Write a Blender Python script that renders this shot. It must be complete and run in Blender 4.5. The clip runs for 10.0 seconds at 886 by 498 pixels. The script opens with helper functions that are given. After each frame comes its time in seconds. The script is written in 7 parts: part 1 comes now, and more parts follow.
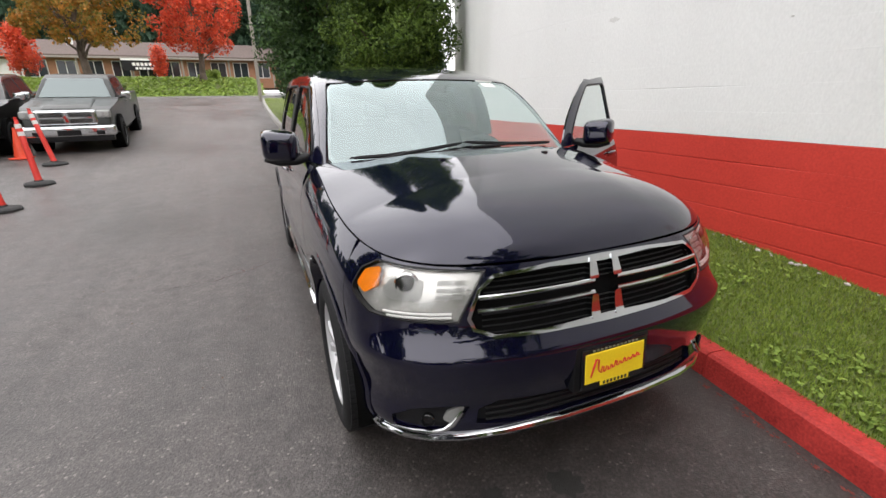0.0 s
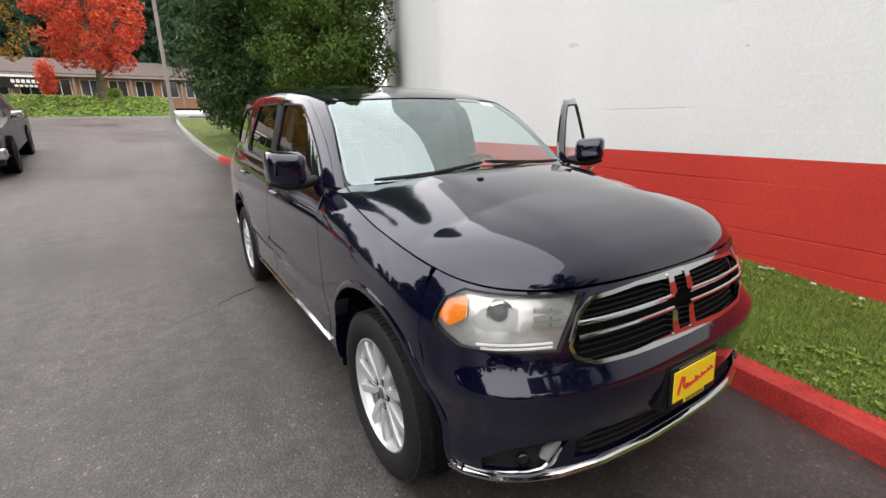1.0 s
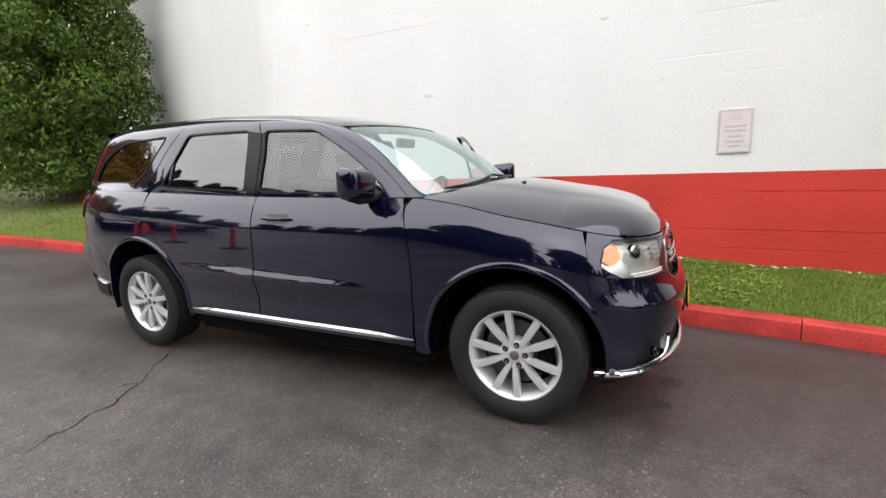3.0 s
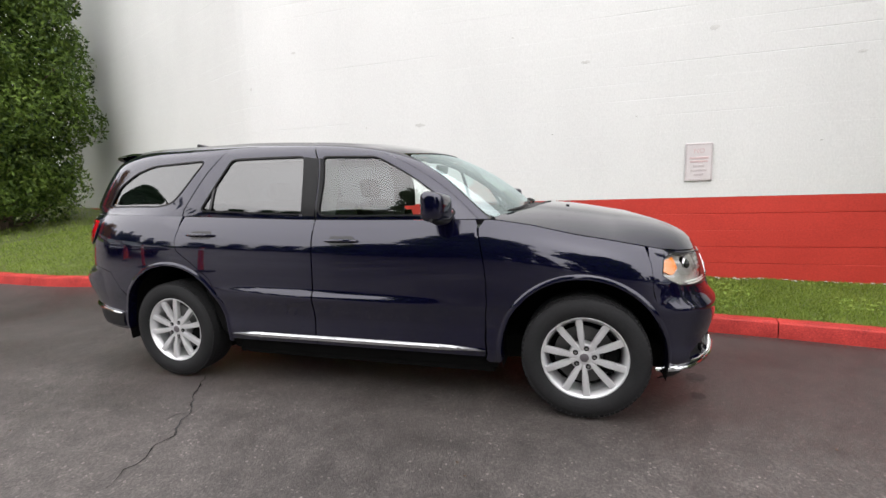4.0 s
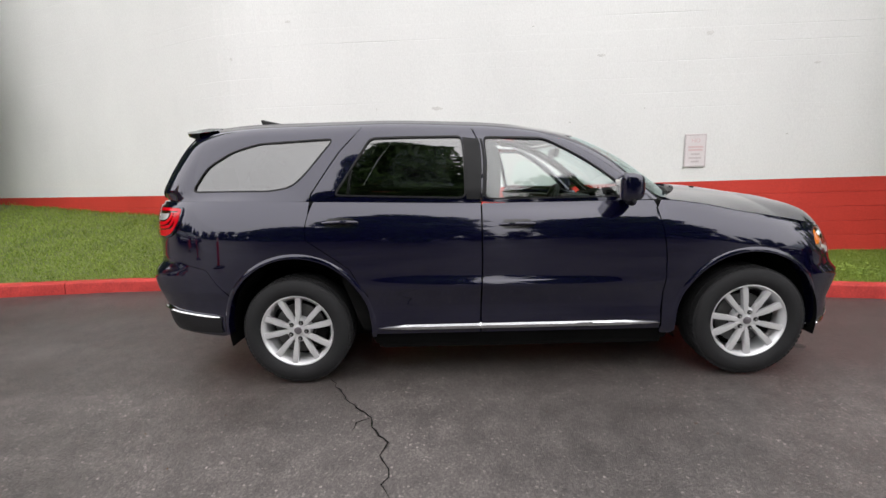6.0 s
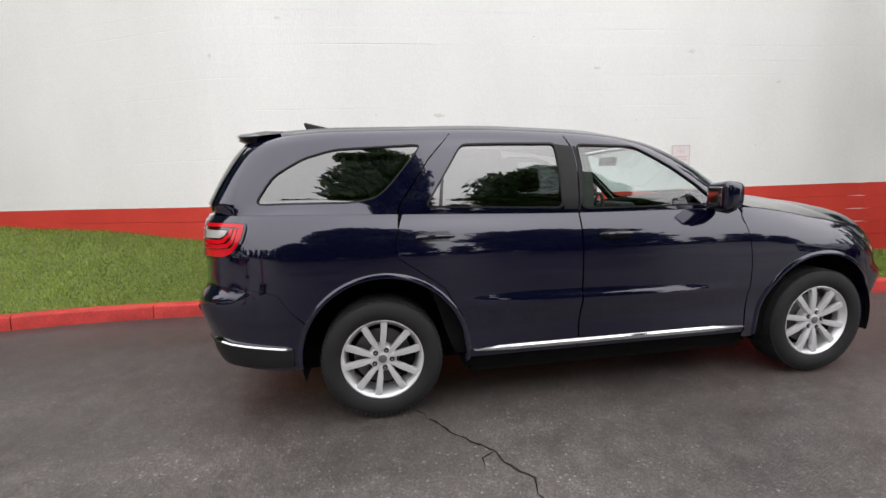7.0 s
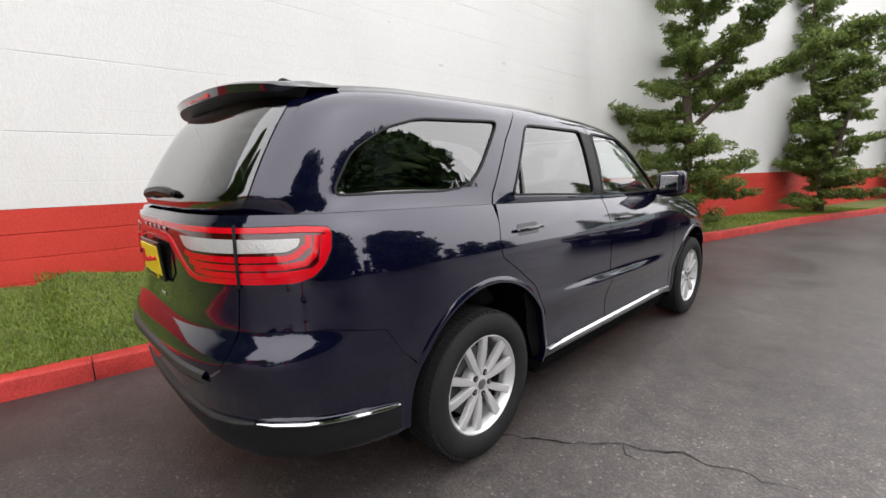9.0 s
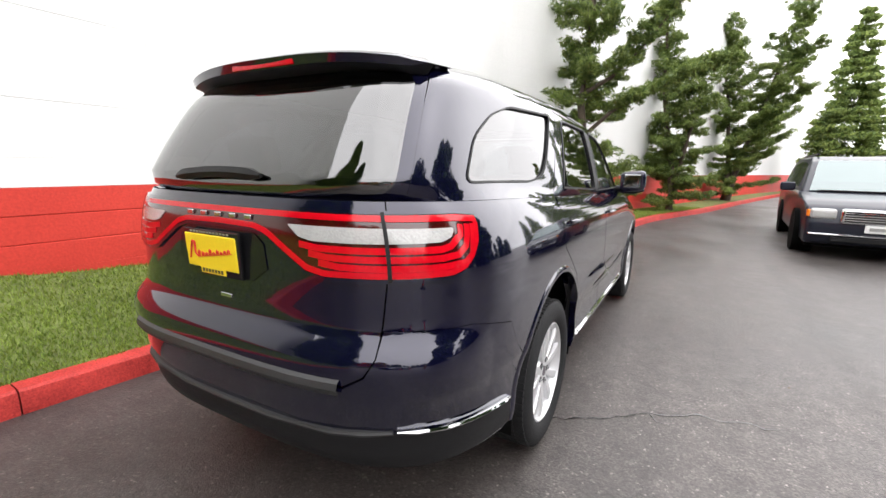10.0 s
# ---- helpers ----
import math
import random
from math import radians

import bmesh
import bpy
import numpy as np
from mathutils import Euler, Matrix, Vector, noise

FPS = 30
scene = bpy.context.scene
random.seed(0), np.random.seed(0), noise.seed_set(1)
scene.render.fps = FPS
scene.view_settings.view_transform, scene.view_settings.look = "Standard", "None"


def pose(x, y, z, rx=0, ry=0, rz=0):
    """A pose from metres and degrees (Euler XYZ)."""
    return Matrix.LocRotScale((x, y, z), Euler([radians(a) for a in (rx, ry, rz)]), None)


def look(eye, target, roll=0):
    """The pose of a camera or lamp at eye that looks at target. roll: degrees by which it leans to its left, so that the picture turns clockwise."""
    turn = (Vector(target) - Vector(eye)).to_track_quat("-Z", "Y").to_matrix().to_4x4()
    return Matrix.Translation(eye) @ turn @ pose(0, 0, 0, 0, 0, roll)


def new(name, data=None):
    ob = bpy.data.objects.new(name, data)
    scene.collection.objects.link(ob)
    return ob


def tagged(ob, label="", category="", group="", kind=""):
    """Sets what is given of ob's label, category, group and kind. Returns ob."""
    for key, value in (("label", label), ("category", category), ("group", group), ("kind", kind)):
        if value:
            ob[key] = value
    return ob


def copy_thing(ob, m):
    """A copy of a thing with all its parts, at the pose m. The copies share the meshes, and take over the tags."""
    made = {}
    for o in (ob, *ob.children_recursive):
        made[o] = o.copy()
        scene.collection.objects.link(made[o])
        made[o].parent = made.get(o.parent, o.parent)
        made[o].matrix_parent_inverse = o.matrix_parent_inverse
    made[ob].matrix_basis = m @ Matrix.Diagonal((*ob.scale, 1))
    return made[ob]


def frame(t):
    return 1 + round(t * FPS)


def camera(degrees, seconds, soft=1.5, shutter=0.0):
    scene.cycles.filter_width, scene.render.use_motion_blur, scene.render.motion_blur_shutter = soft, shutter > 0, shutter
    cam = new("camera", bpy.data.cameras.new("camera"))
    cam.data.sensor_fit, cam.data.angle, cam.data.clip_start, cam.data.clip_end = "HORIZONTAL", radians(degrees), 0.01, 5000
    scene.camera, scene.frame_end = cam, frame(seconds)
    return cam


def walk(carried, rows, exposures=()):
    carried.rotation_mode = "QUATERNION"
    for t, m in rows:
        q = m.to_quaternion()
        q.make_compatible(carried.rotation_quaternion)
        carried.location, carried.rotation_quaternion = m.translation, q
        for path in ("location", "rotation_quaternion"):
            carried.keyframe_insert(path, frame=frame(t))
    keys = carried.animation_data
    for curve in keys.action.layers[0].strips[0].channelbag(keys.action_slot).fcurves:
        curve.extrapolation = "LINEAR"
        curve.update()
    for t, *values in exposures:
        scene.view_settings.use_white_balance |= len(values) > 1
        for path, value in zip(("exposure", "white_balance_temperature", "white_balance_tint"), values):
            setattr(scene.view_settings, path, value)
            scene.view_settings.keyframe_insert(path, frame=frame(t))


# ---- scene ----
cam = camera(90.06, 10.0)
PATH = [
    (0, (-1.153, -3.457, 1.527), (-0.426, -1.707, 0.889), -1.0),
    (0.5, (-1.329, -3.301, 1.512), (-0.482, -1.585, 0.932), -0.8),
    (1, (-1.583, -3.094, 1.520), (-0.552, -1.475, 0.961), -0.9),
    (1.5, (-1.974, -2.916, 1.502), (-0.763, -1.448, 0.886), -1.1),
    (2, (-2.346, -2.677, 1.434), (-0.926, -1.365, 0.919), -1.1),
    (2.5, (-2.687, -2.408, 1.388), (-1.072, -1.335, 0.895), -1.4),
    (2.7, (-2.832, -2.302, 1.360), (-1.144, -1.322, 0.926), -1.8),
    (3.8, (-3.473, -1.587, 1.391), (-1.577, -1.013, 1.113), -2.0),
    (4, (-3.546, -1.444, 1.387), (-1.644, -0.887, 1.122), -1.9),
    (4.5, (-3.726, -1.054, 1.386), (-1.790, -0.640, 1.102), -2.1),
    (5, (-3.797, -0.600, 1.376), (-1.842, -0.320, 1.060), -1.1),
    (5.5, (-3.827, -0.094, 1.404), (-1.860, 0.141, 1.134), -1.6),
    (6, (-3.801, 0.432, 1.408), (-1.830, 0.482, 1.073), -1.8),
    (6.2, (-3.748, 0.649, 1.411), (-1.775, 0.669, 1.079), -1.4),
    (7.3, (-3.392, 1.786, 1.451), (-1.465, 1.334, 1.163), -1.7),
    (7.5, (-3.283, 1.953, 1.452), (-1.382, 1.391, 1.186), -1.2),
    (8, (-2.973, 2.357, 1.456), (-1.163, 1.538, 1.223), -1.1),
    (8.5, (-2.643, 2.744, 1.453), (-1.018, 1.608, 1.189), -1.2),
    (9, (-2.250, 3.073, 1.415), (-0.839, 1.698, 1.069), -1.3),
    (9.5, (-1.881, 3.371, 1.398), (-0.683, 1.806, 1.057), -0.0),
    (10, (-1.481, 3.615, 1.390), (-0.521, 1.899, 1.022), 1.0),
]
walk(cam, [(t, look(eye, target, roll)) for t, eye, target, roll in PATH],
     exposures=[(0, -0.03), (1.5, 0.0), (2.5, 0.20), (4, 0.13), (5.5, 0.08), (6.2, 0.03), (7.5, 0.03), (8.5, 0.05), (9, 0.08), (9.5, 0.35), (10, 0.62)])
scene.view_settings.exposure = 0.0

# ---- overcast daylight ----
world = bpy.data.worlds.new("overcast")
scene.world = world
world.use_nodes = True
wn = world.node_tree
wn.nodes.clear()
w_sky = wn.nodes.new("ShaderNodeTexSky")
w_sky.sky_type = "NISHITA"
w_sky.sun_disc = False
w_sky.sun_elevation = radians(48)
w_sky.sun_rotation = radians(250)
w_sky.dust_density = 6.0
w_sky.air_density = 1.2
w_hsv = wn.nodes.new("ShaderNodeHueSaturation")
w_hsv.inputs["Saturation"].default_value = 0.12
w_mix = wn.nodes.new("ShaderNodeMix")
w_mix.data_type = "RGBA"
w_mix.inputs["Factor"].default_value = 0.85
w_tc = wn.nodes.new("ShaderNodeTexCoord")
w_xyz = wn.nodes.new("ShaderNodeSeparateXYZ")
w_map = wn.nodes.new("ShaderNodeMapRange")
w_map.inputs["To Min"].default_value = 0.80
w_map.inputs["To Max"].default_value = 1.0
w_cloud = wn.nodes.new("ShaderNodeTexNoise")
w_cloud.inputs["Scale"].default_value = 2.2
w_cloud.inputs["Detail"].default_value = 4
w_cmap = wn.nodes.new("ShaderNodeMapRange")
w_cmap.inputs["To Min"].default_value = 0.86
w_cmap.inputs["To Max"].default_value = 1.14
w_mul = wn.nodes.new("ShaderNodeMath")
w_mul.operation = "MULTIPLY"
w_tint = wn.nodes.new("ShaderNodeVectorMath")
w_tint.operation = "SCALE"
w_tint.inputs[0].default_value = (23.9, 23.5, 23.9)
wn.links.new(w_tc.outputs["Generated"], w_xyz.inputs["Vector"])
wn.links.new(w_tc.outputs["Generated"], w_cloud.inputs["Vector"])
wn.links.new(w_xyz.outputs["Z"], w_map.inputs["Value"])
wn.links.new(w_cloud.outputs["Fac"], w_cmap.inputs["Value"])
wn.links.new(w_map.outputs["Result"], w_mul.inputs[0])
wn.links.new(w_cmap.outputs["Result"], w_mul.inputs[1])
wn.links.new(w_mul.outputs["Value"], w_tint.inputs["Scale"])
wn.links.new(w_tint.outputs["Vector"], w_mix.inputs["B"])
w_bg = wn.nodes.new("ShaderNodeBackground")
w_bg.inputs["Strength"].default_value = 0.13
w_out = wn.nodes.new("ShaderNodeOutputWorld")
wn.links.new(w_sky.outputs["Color"], w_hsv.inputs["Color"])
wn.links.new(w_hsv.outputs["Color"], w_mix.inputs["A"])
wn.links.new(w_mix.outputs["Result"], w_bg.inputs["Color"])
wn.links.new(w_bg.outputs["Background"], w_out.inputs["Surface"])

sun_data = bpy.data.lights.new("sun", "SUN")
sun_data.energy = 0.5
sun_data.angle = radians(110)
sun_data.color = (1.0, 0.97, 0.93)
sun = new("sun", sun_data)
sun.matrix_world = look((-20, -4, 24), (0, 0, 0))
# ---- materials ----
def material(name, color, rough=0.6, metal=0.0, vary=0.25, scale=6.0, fine=90.0, bump=0.15, grain=0.5, second=None,
             coat=0.0, spec=0.5, random_amount=0.0, stretch=(1, 1, 1), dist=0.01, coat_ior=1.5):
    """A procedural surface: two scales of colour variation, roughness variation and fine relief."""
    m = bpy.data.materials.new(name)
    m.use_nodes = True
    nt = m.node_tree
    b = nt.nodes["Principled BSDF"]
    tc = nt.nodes.new("ShaderNodeTexCoord")
    mp = nt.nodes.new("ShaderNodeMapping")
    mp.inputs["Scale"].default_value = stretch
    nt.links.new(tc.outputs["Object"], mp.inputs["Vector"])
    big = nt.nodes.new("ShaderNodeTexNoise")
    big.inputs["Scale"].default_value = scale
    big.inputs["Detail"].default_value = 5
    small = nt.nodes.new("ShaderNodeTexNoise")
    small.inputs["Scale"].default_value = fine
    small.inputs["Detail"].default_value = 3
    for n in (big, small):
        nt.links.new(mp.outputs["Vector"], n.inputs["Vector"])
    mixn = nt.nodes.new("ShaderNodeMix")
    mixn.inputs["Factor"].default_value = grain
    nt.links.new(big.outputs["Fac"], mixn.inputs["A"])
    nt.links.new(small.outputs["Fac"], mixn.inputs["B"])
    ramp = nt.nodes.new("ShaderNodeValToRGB")
    lo = [c * (1 - vary) for c in color]
    hi = list(second) if second else [min(1, c * (1 + vary)) for c in color]
    ramp.color_ramp.elements[0].position = 0.32
    ramp.color_ramp.elements[1].position = 0.68
    ramp.color_ramp.elements[0].color = (*lo, 1)
    ramp.color_ramp.elements[1].color = (*hi, 1)
    nt.links.new(mixn.outputs["Result"], ramp.inputs["Fac"])
    out = ramp.outputs["Color"]
    if random_amount:
        info = nt.nodes.new("ShaderNodeObjectInfo")
        hsv = nt.nodes.new("ShaderNodeHueSaturation")
        mr = nt.nodes.new("ShaderNodeMapRange")
        mr.inputs["To Min"].default_value = 1 - random_amount
        mr.inputs["To Max"].default_value = 1 + random_amount
        nt.links.new(info.outputs["Random"], mr.inputs["Value"])
        nt.links.new(mr.outputs["Result"], hsv.inputs["Value"])
        nt.links.new(out, hsv.inputs["Color"])
        out = hsv.outputs["Color"]
    nt.links.new(out, b.inputs["Base Color"])
    b.inputs["Metallic"].default_value = metal
    b.inputs["Specular IOR Level"].default_value = spec
    rr = nt.nodes.new("ShaderNodeMapRange")
    rr.inputs["To Min"].default_value = max(0.02, rough * 0.82)
    rr.inputs["To Max"].default_value = min(1.0, rough * 1.18)
    nt.links.new(mixn.outputs["Result"], rr.inputs["Value"])
    nt.links.new(rr.outputs["Result"], b.inputs["Roughness"])
    if coat:
        b.inputs["Coat Weight"].default_value = coat
        b.inputs["Coat Roughness"].default_value = 0.02
        b.inputs["Coat IOR"].default_value = coat_ior
    if bump:
        bp = nt.nodes.new("ShaderNodeBump")
        bp.inputs["Strength"].default_value = bump
        bp.inputs["Distance"].default_value = dist
        nt.links.new(small.outputs["Fac"], bp.inputs["Height"])
        nt.links.new(bp.outputs["Normal"], b.inputs["Normal"])
    return m


def foliage(name, dark, light, rough=0.55, trans=0.25):
    """Leaves: each leaf or clump takes its own shade."""
    m = bpy.data.materials.new(name)
    m.use_nodes = True
    nt = m.node_tree
    b = nt.nodes["Principled BSDF"]
    geo = nt.nodes.new("ShaderNodeNewGeometry")
    tc = nt.nodes.new("ShaderNodeTexCoord")
    nz = nt.nodes.new("ShaderNodeTexNoise")
    nz.inputs["Scale"].default_value = 1.3
    nt.links.new(tc.outputs["Object"], nz.inputs["Vector"])
    mx = nt.nodes.new("ShaderNodeMix")
    mx.inputs["Factor"].default_value = 0.5
    nt.links.new(geo.outputs["Random Per Island"], mx.inputs["A"])
    nt.links.new(nz.outputs["Fac"], mx.inputs["B"])
    ramp = nt.nodes.new("ShaderNodeValToRGB")
    ramp.color_ramp.elements[0].position = 0.2
    ramp.color_ramp.elements[1].position = 0.8
    ramp.color_ramp.elements[0].color = (*dark, 1)
    ramp.color_ramp.elements[1].color = (*light, 1)
    nt.links.new(mx.outputs["Result"], ramp.inputs["Fac"])
    nt.links.new(ramp.outputs["Color"], b.inputs["Base Color"])
    b.inputs["Roughness"].default_value = rough
    b.inputs["Specular IOR Level"].default_value = 0.3
    tr = nt.nodes.new("ShaderNodeBsdfTranslucent")
    nt.links.new(ramp.outputs["Color"], tr.inputs["Color"])
    ms = nt.nodes.new("ShaderNodeMixShader")
    ms.inputs["Fac"].default_value = trans
    nt.links.new(b.outputs["BSDF"], ms.inputs[1])
    nt.links.new(tr.outputs["BSDF"], ms.inputs[2])
    nt.links.new(ms.outputs["Shader"], nt.nodes["Material Output"].inputs["Surface"])
    return m


def glass(name, tint, mirror=0.13, sheen=(1, 1, 1)):
    """Thin car glass: tinted transmission, a mirror-like surface that grows stronger at a slant."""
    m = bpy.data.materials.new(name)
    m.use_nodes = True
    nt = m.node_tree
    nt.nodes.remove(nt.nodes["Principled BSDF"])
    tp = nt.nodes.new("ShaderNodeBsdfTransparent")
    tp.inputs["Color"].default_value = (*tint, 1)
    gl = nt.nodes.new("ShaderNodeBsdfGlossy")
    gl.inputs["Roughness"].default_value = 0.0
    gl.inputs["Color"].default_value = (*sheen, 1)
    lw = nt.nodes.new("ShaderNodeLayerWeight")
    lw.inputs["Blend"].default_value = 0.5
    pw = nt.nodes.new("ShaderNodeMath")
    pw.operation = "POWER"
    pw.inputs[1].default_value = 4.0
    nt.links.new(lw.outputs["Facing"], pw.inputs[0])
    mr = nt.nodes.new("ShaderNodeMapRange")
    mr.inputs["To Min"].default_value = mirror
    mr.inputs["To Max"].default_value = 1.0
    nt.links.new(pw.outputs["Value"], mr.inputs["Value"])
    ms = nt.nodes.new("ShaderNodeMixShader")
    nt.links.new(mr.outputs["Result"], ms.inputs["Fac"])
    nt.links.new(tp.outputs["BSDF"], ms.inputs[1])
    nt.links.new(gl.outputs["BSDF"], ms.inputs[2])
    nt.links.new(ms.outputs["Shader"], nt.nodes["Material Output"].inputs["Surface"])
    return m


M_paint = material("navy_paint", (0.0018, 0.0018, 0.0110), rough=0.10, metal=0.0, vary=0.12, scale=3, fine=1400, bump=0.0, coat=1.0, spec=0.22, coat_ior=1.60)
M_paint.node_tree.nodes["Principled BSDF"].inputs["Specular Tint"].default_value = (0.58, 0.56, 0.95, 1)
M_glass_clear = glass("clear_glass", (0.80, 0.88, 0.86), 0.10)
M_windscreen = glass("windscreen_glass", (0.74, 0.84, 0.82), 0.24, (0.84, 0.98, 0.98))
M_glass_dark = glass("tinted_glass", (0.10, 0.11, 0.12), 0.14)
M_lamp_cover = glass("lamp_cover", (0.95, 0.95, 0.94), 0.04)
M_chrome = material("chrome", (0.62, 0.63, 0.64), rough=0.07, metal=1.0, vary=0.04, bump=0.0)
M_silver = material("silver_alloy", (0.62, 0.62, 0.63), rough=0.34, metal=0.45, vary=0.04, bump=0.0, coat=0.3)
M_cap = material("dull_cap", (0.16, 0.145, 0.16), rough=0.35, metal=0.5, vary=0.1, bump=0.0)
M_disc = material("brake_steel", (0.10, 0.10, 0.10), rough=0.4, metal=0.6, vary=0.15, bump=0.0)
M_tyre = material("tyre_rubber", (0.016, 0.016, 0.017), rough=0.72, spec=0.22, vary=0.25, bump=0.2)
M_black = material("black_plastic", (0.010, 0.010, 0.011), rough=0.45, spec=0.25, vary=0.2, fine=300, bump=0.12)
M_gloss_black = material("gloss_black", (0.008, 0.008, 0.009), rough=0.12, vary=0.1, bump=0.0)
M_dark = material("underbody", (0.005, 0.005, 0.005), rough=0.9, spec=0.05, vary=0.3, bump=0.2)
M_interior = material("grey_interior", (0.045, 0.045, 0.043), rough=0.75, spec=0.2, vary=0.18, fine=400, bump=0.2)
M_cloth = material("seat_cloth", (0.04, 0.04, 0.042), rough=0.9, spec=0.1, vary=0.2, fine=500, bump=0.3)
M_liner = material("headliner", (0.42, 0.41, 0.38), rough=0.9, vary=0.1, fine=500, bump=0.2)
M_red_lens = material("red_lens", (0.52, 0.002, 0.010), rough=0.12, vary=0.15, fine=60, bump=0.05, coat=0.3, spec=0.3)
M_dark_red = material("dark_red_lens", (0.045, 0.001, 0.002), rough=0.10, vary=0.15, bump=0.0, coat=0.8)
M_white_lens = material("white_lens", (0.40, 0.40, 0.39), rough=0.15, vary=0.12, fine=120, bump=0.3, coat=0.8)
M_lamp = material("lamp_reflector", (0.62, 0.61, 0.59), rough=0.24, metal=0.6, vary=0.12, scale=14, bump=0.0)
M_amber = material("amber_lens", (0.85, 0.22, 0.01), rough=0.15, vary=0.2, fine=80, bump=0.2, coat=0.8)
M_plate_yellow = material("plate_yellow", (0.85, 0.62, 0.02), rough=0.4, vary=0.06, bump=0.0)
M_red_ink = material("red_ink", (0.55, 0.02, 0.02), rough=0.5, vary=0.1, bump=0.0)
M_black_ink = material("black_ink", (0.02, 0.02, 0.02), rough=0.5, vary=0.1, bump=0.0)
M_white_plain = material("white_plastic", (0.75, 0.75, 0.74), rough=0.5, vary=0.06, bump=0.05)


def asphalt_material():
    """Damp worn asphalt: broad damp patches, stones of many greys in a dark binder, rough relief."""
    m = bpy.data.materials.new("asphalt")
    m.use_nodes = True
    nt = m.node_tree
    b = nt.nodes["Principled BSDF"]
    tc = nt.nodes.new("ShaderNodeTexCoord")

    def noise_node(scale, detail, rough=0.55):
        n = nt.nodes.new("ShaderNodeTexNoise")
        n.inputs["Scale"].default_value, n.inputs["Detail"].default_value, n.inputs["Roughness"].default_value = scale, detail, rough
        nt.links.new(tc.outputs["Object"], n.inputs["Vector"])
        return n.outputs["Fac"]

    def ranged(socket, f0, f1, t0, t1):
        r = nt.nodes.new("ShaderNodeMapRange")
        r.inputs["From Min"].default_value, r.inputs["From Max"].default_value = f0, f1
        r.inputs["To Min"].default_value, r.inputs["To Max"].default_value = t0, t1
        nt.links.new(socket, r.inputs["Value"])
        return r.outputs["Result"]

    def times(p, q):
        n = nt.nodes.new("ShaderNodeMath")
        n.operation = "MULTIPLY"
        nt.links.new(p, n.inputs[0])
        nt.links.new(q, n.inputs[1])
        return n.outputs["Value"]

    damp = noise_node(0.45, 5, 0.6)
    blotch = noise_node(7.0, 4, 0.6)
    grit = noise_node(75.0, 4, 0.75)
    vo = nt.nodes.new("ShaderNodeTexVoronoi")
    vo.inputs["Scale"].default_value = 95
    nt.links.new(tc.outputs["Object"], vo.inputs["Vector"])
    sep = nt.nodes.new("ShaderNodeSeparateColor")
    nt.links.new(vo.outputs["Color"], sep.inputs["Color"])
    stone = ranged(sep.outputs["Red"], 0.35, 1.0, 0.80, 1.35)
    pale = ranged(sep.outputs["Green"], 0.965, 0.985, 1.0, 2.3)
    value = times(times(times(ranged(damp, 0.35, 0.65, 0.74, 1.28), ranged(blotch, 0.3, 0.7, 0.74, 1.26)), times(stone, pale)), ranged(grit, 0.3, 0.7, 0.55, 1.45))
    # long faint tyre tracks that swing round with the drive
    turn = nt.nodes.new("ShaderNodeMapping")
    turn.inputs["Rotation"].default_value = (0, 0, radians(24))
    turn.inputs["Scale"].default_value = (2.6, 0.22, 1.0)
    nt.links.new(tc.outputs["Object"], turn.inputs["Vector"])
    tracks = nt.nodes.new("ShaderNodeTexNoise")
    tracks.inputs["Scale"].default_value, tracks.inputs["Detail"].default_value, tracks.inputs["Distortion"].default_value = 0.8, 4, 0.9
    nt.links.new(turn.outputs["Vector"], tracks.inputs["Vector"])
    value = times(value, ranged(tracks.outputs["Fac"], 0.32, 0.68, 0.86, 1.16))
    # paler on the drive behind the parking strip, rising along y
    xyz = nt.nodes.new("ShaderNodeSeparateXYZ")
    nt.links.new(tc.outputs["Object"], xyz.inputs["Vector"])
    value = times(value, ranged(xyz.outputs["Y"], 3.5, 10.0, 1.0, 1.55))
    # darker towards the kerb, uneven edge: wet gutter plus painted-in shade by the car
    wet_shade = nt.nodes.new("ShaderNodeMath")
    wet_shade.operation = "MULTIPLY_ADD"
    wet_shade.inputs[1].default_value = 1.6
    nt.links.new(damp, wet_shade.inputs[0])
    nt.links.new(xyz.outputs["X"], wet_shade.inputs[2])
    value = times(value, ranged(wet_shade.outputs["Value"], -0.2, 0.9, 1.05, 0.68))
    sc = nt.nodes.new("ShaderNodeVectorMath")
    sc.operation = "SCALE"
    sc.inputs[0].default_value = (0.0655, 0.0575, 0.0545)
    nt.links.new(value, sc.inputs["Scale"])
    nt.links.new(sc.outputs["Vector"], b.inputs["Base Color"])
    nt.links.new(ranged(damp, 0.35, 0.65, 0.33, 0.56), b.inputs["Roughness"])
    b.inputs["Specular IOR Level"].default_value = 0.5
    hs = nt.nodes.new("ShaderNodeMath")
    hs.operation = "ADD"
    nt.links.new(grit, hs.inputs[0])
    nt.links.new(ranged(vo.outputs["Distance"], 0.0, 0.6, 0.5, 0.0), hs.inputs[1])
    bp = nt.nodes.new("ShaderNodeBump")
    bp.inputs["Strength"].default_value = 0.5
    bp.inputs["Distance"].default_value = 0.006
    nt.links.new(hs.outputs["Value"], bp.inputs["Height"])
    nt.links.new(bp.outputs["Normal"], b.inputs["Normal"])
    return m


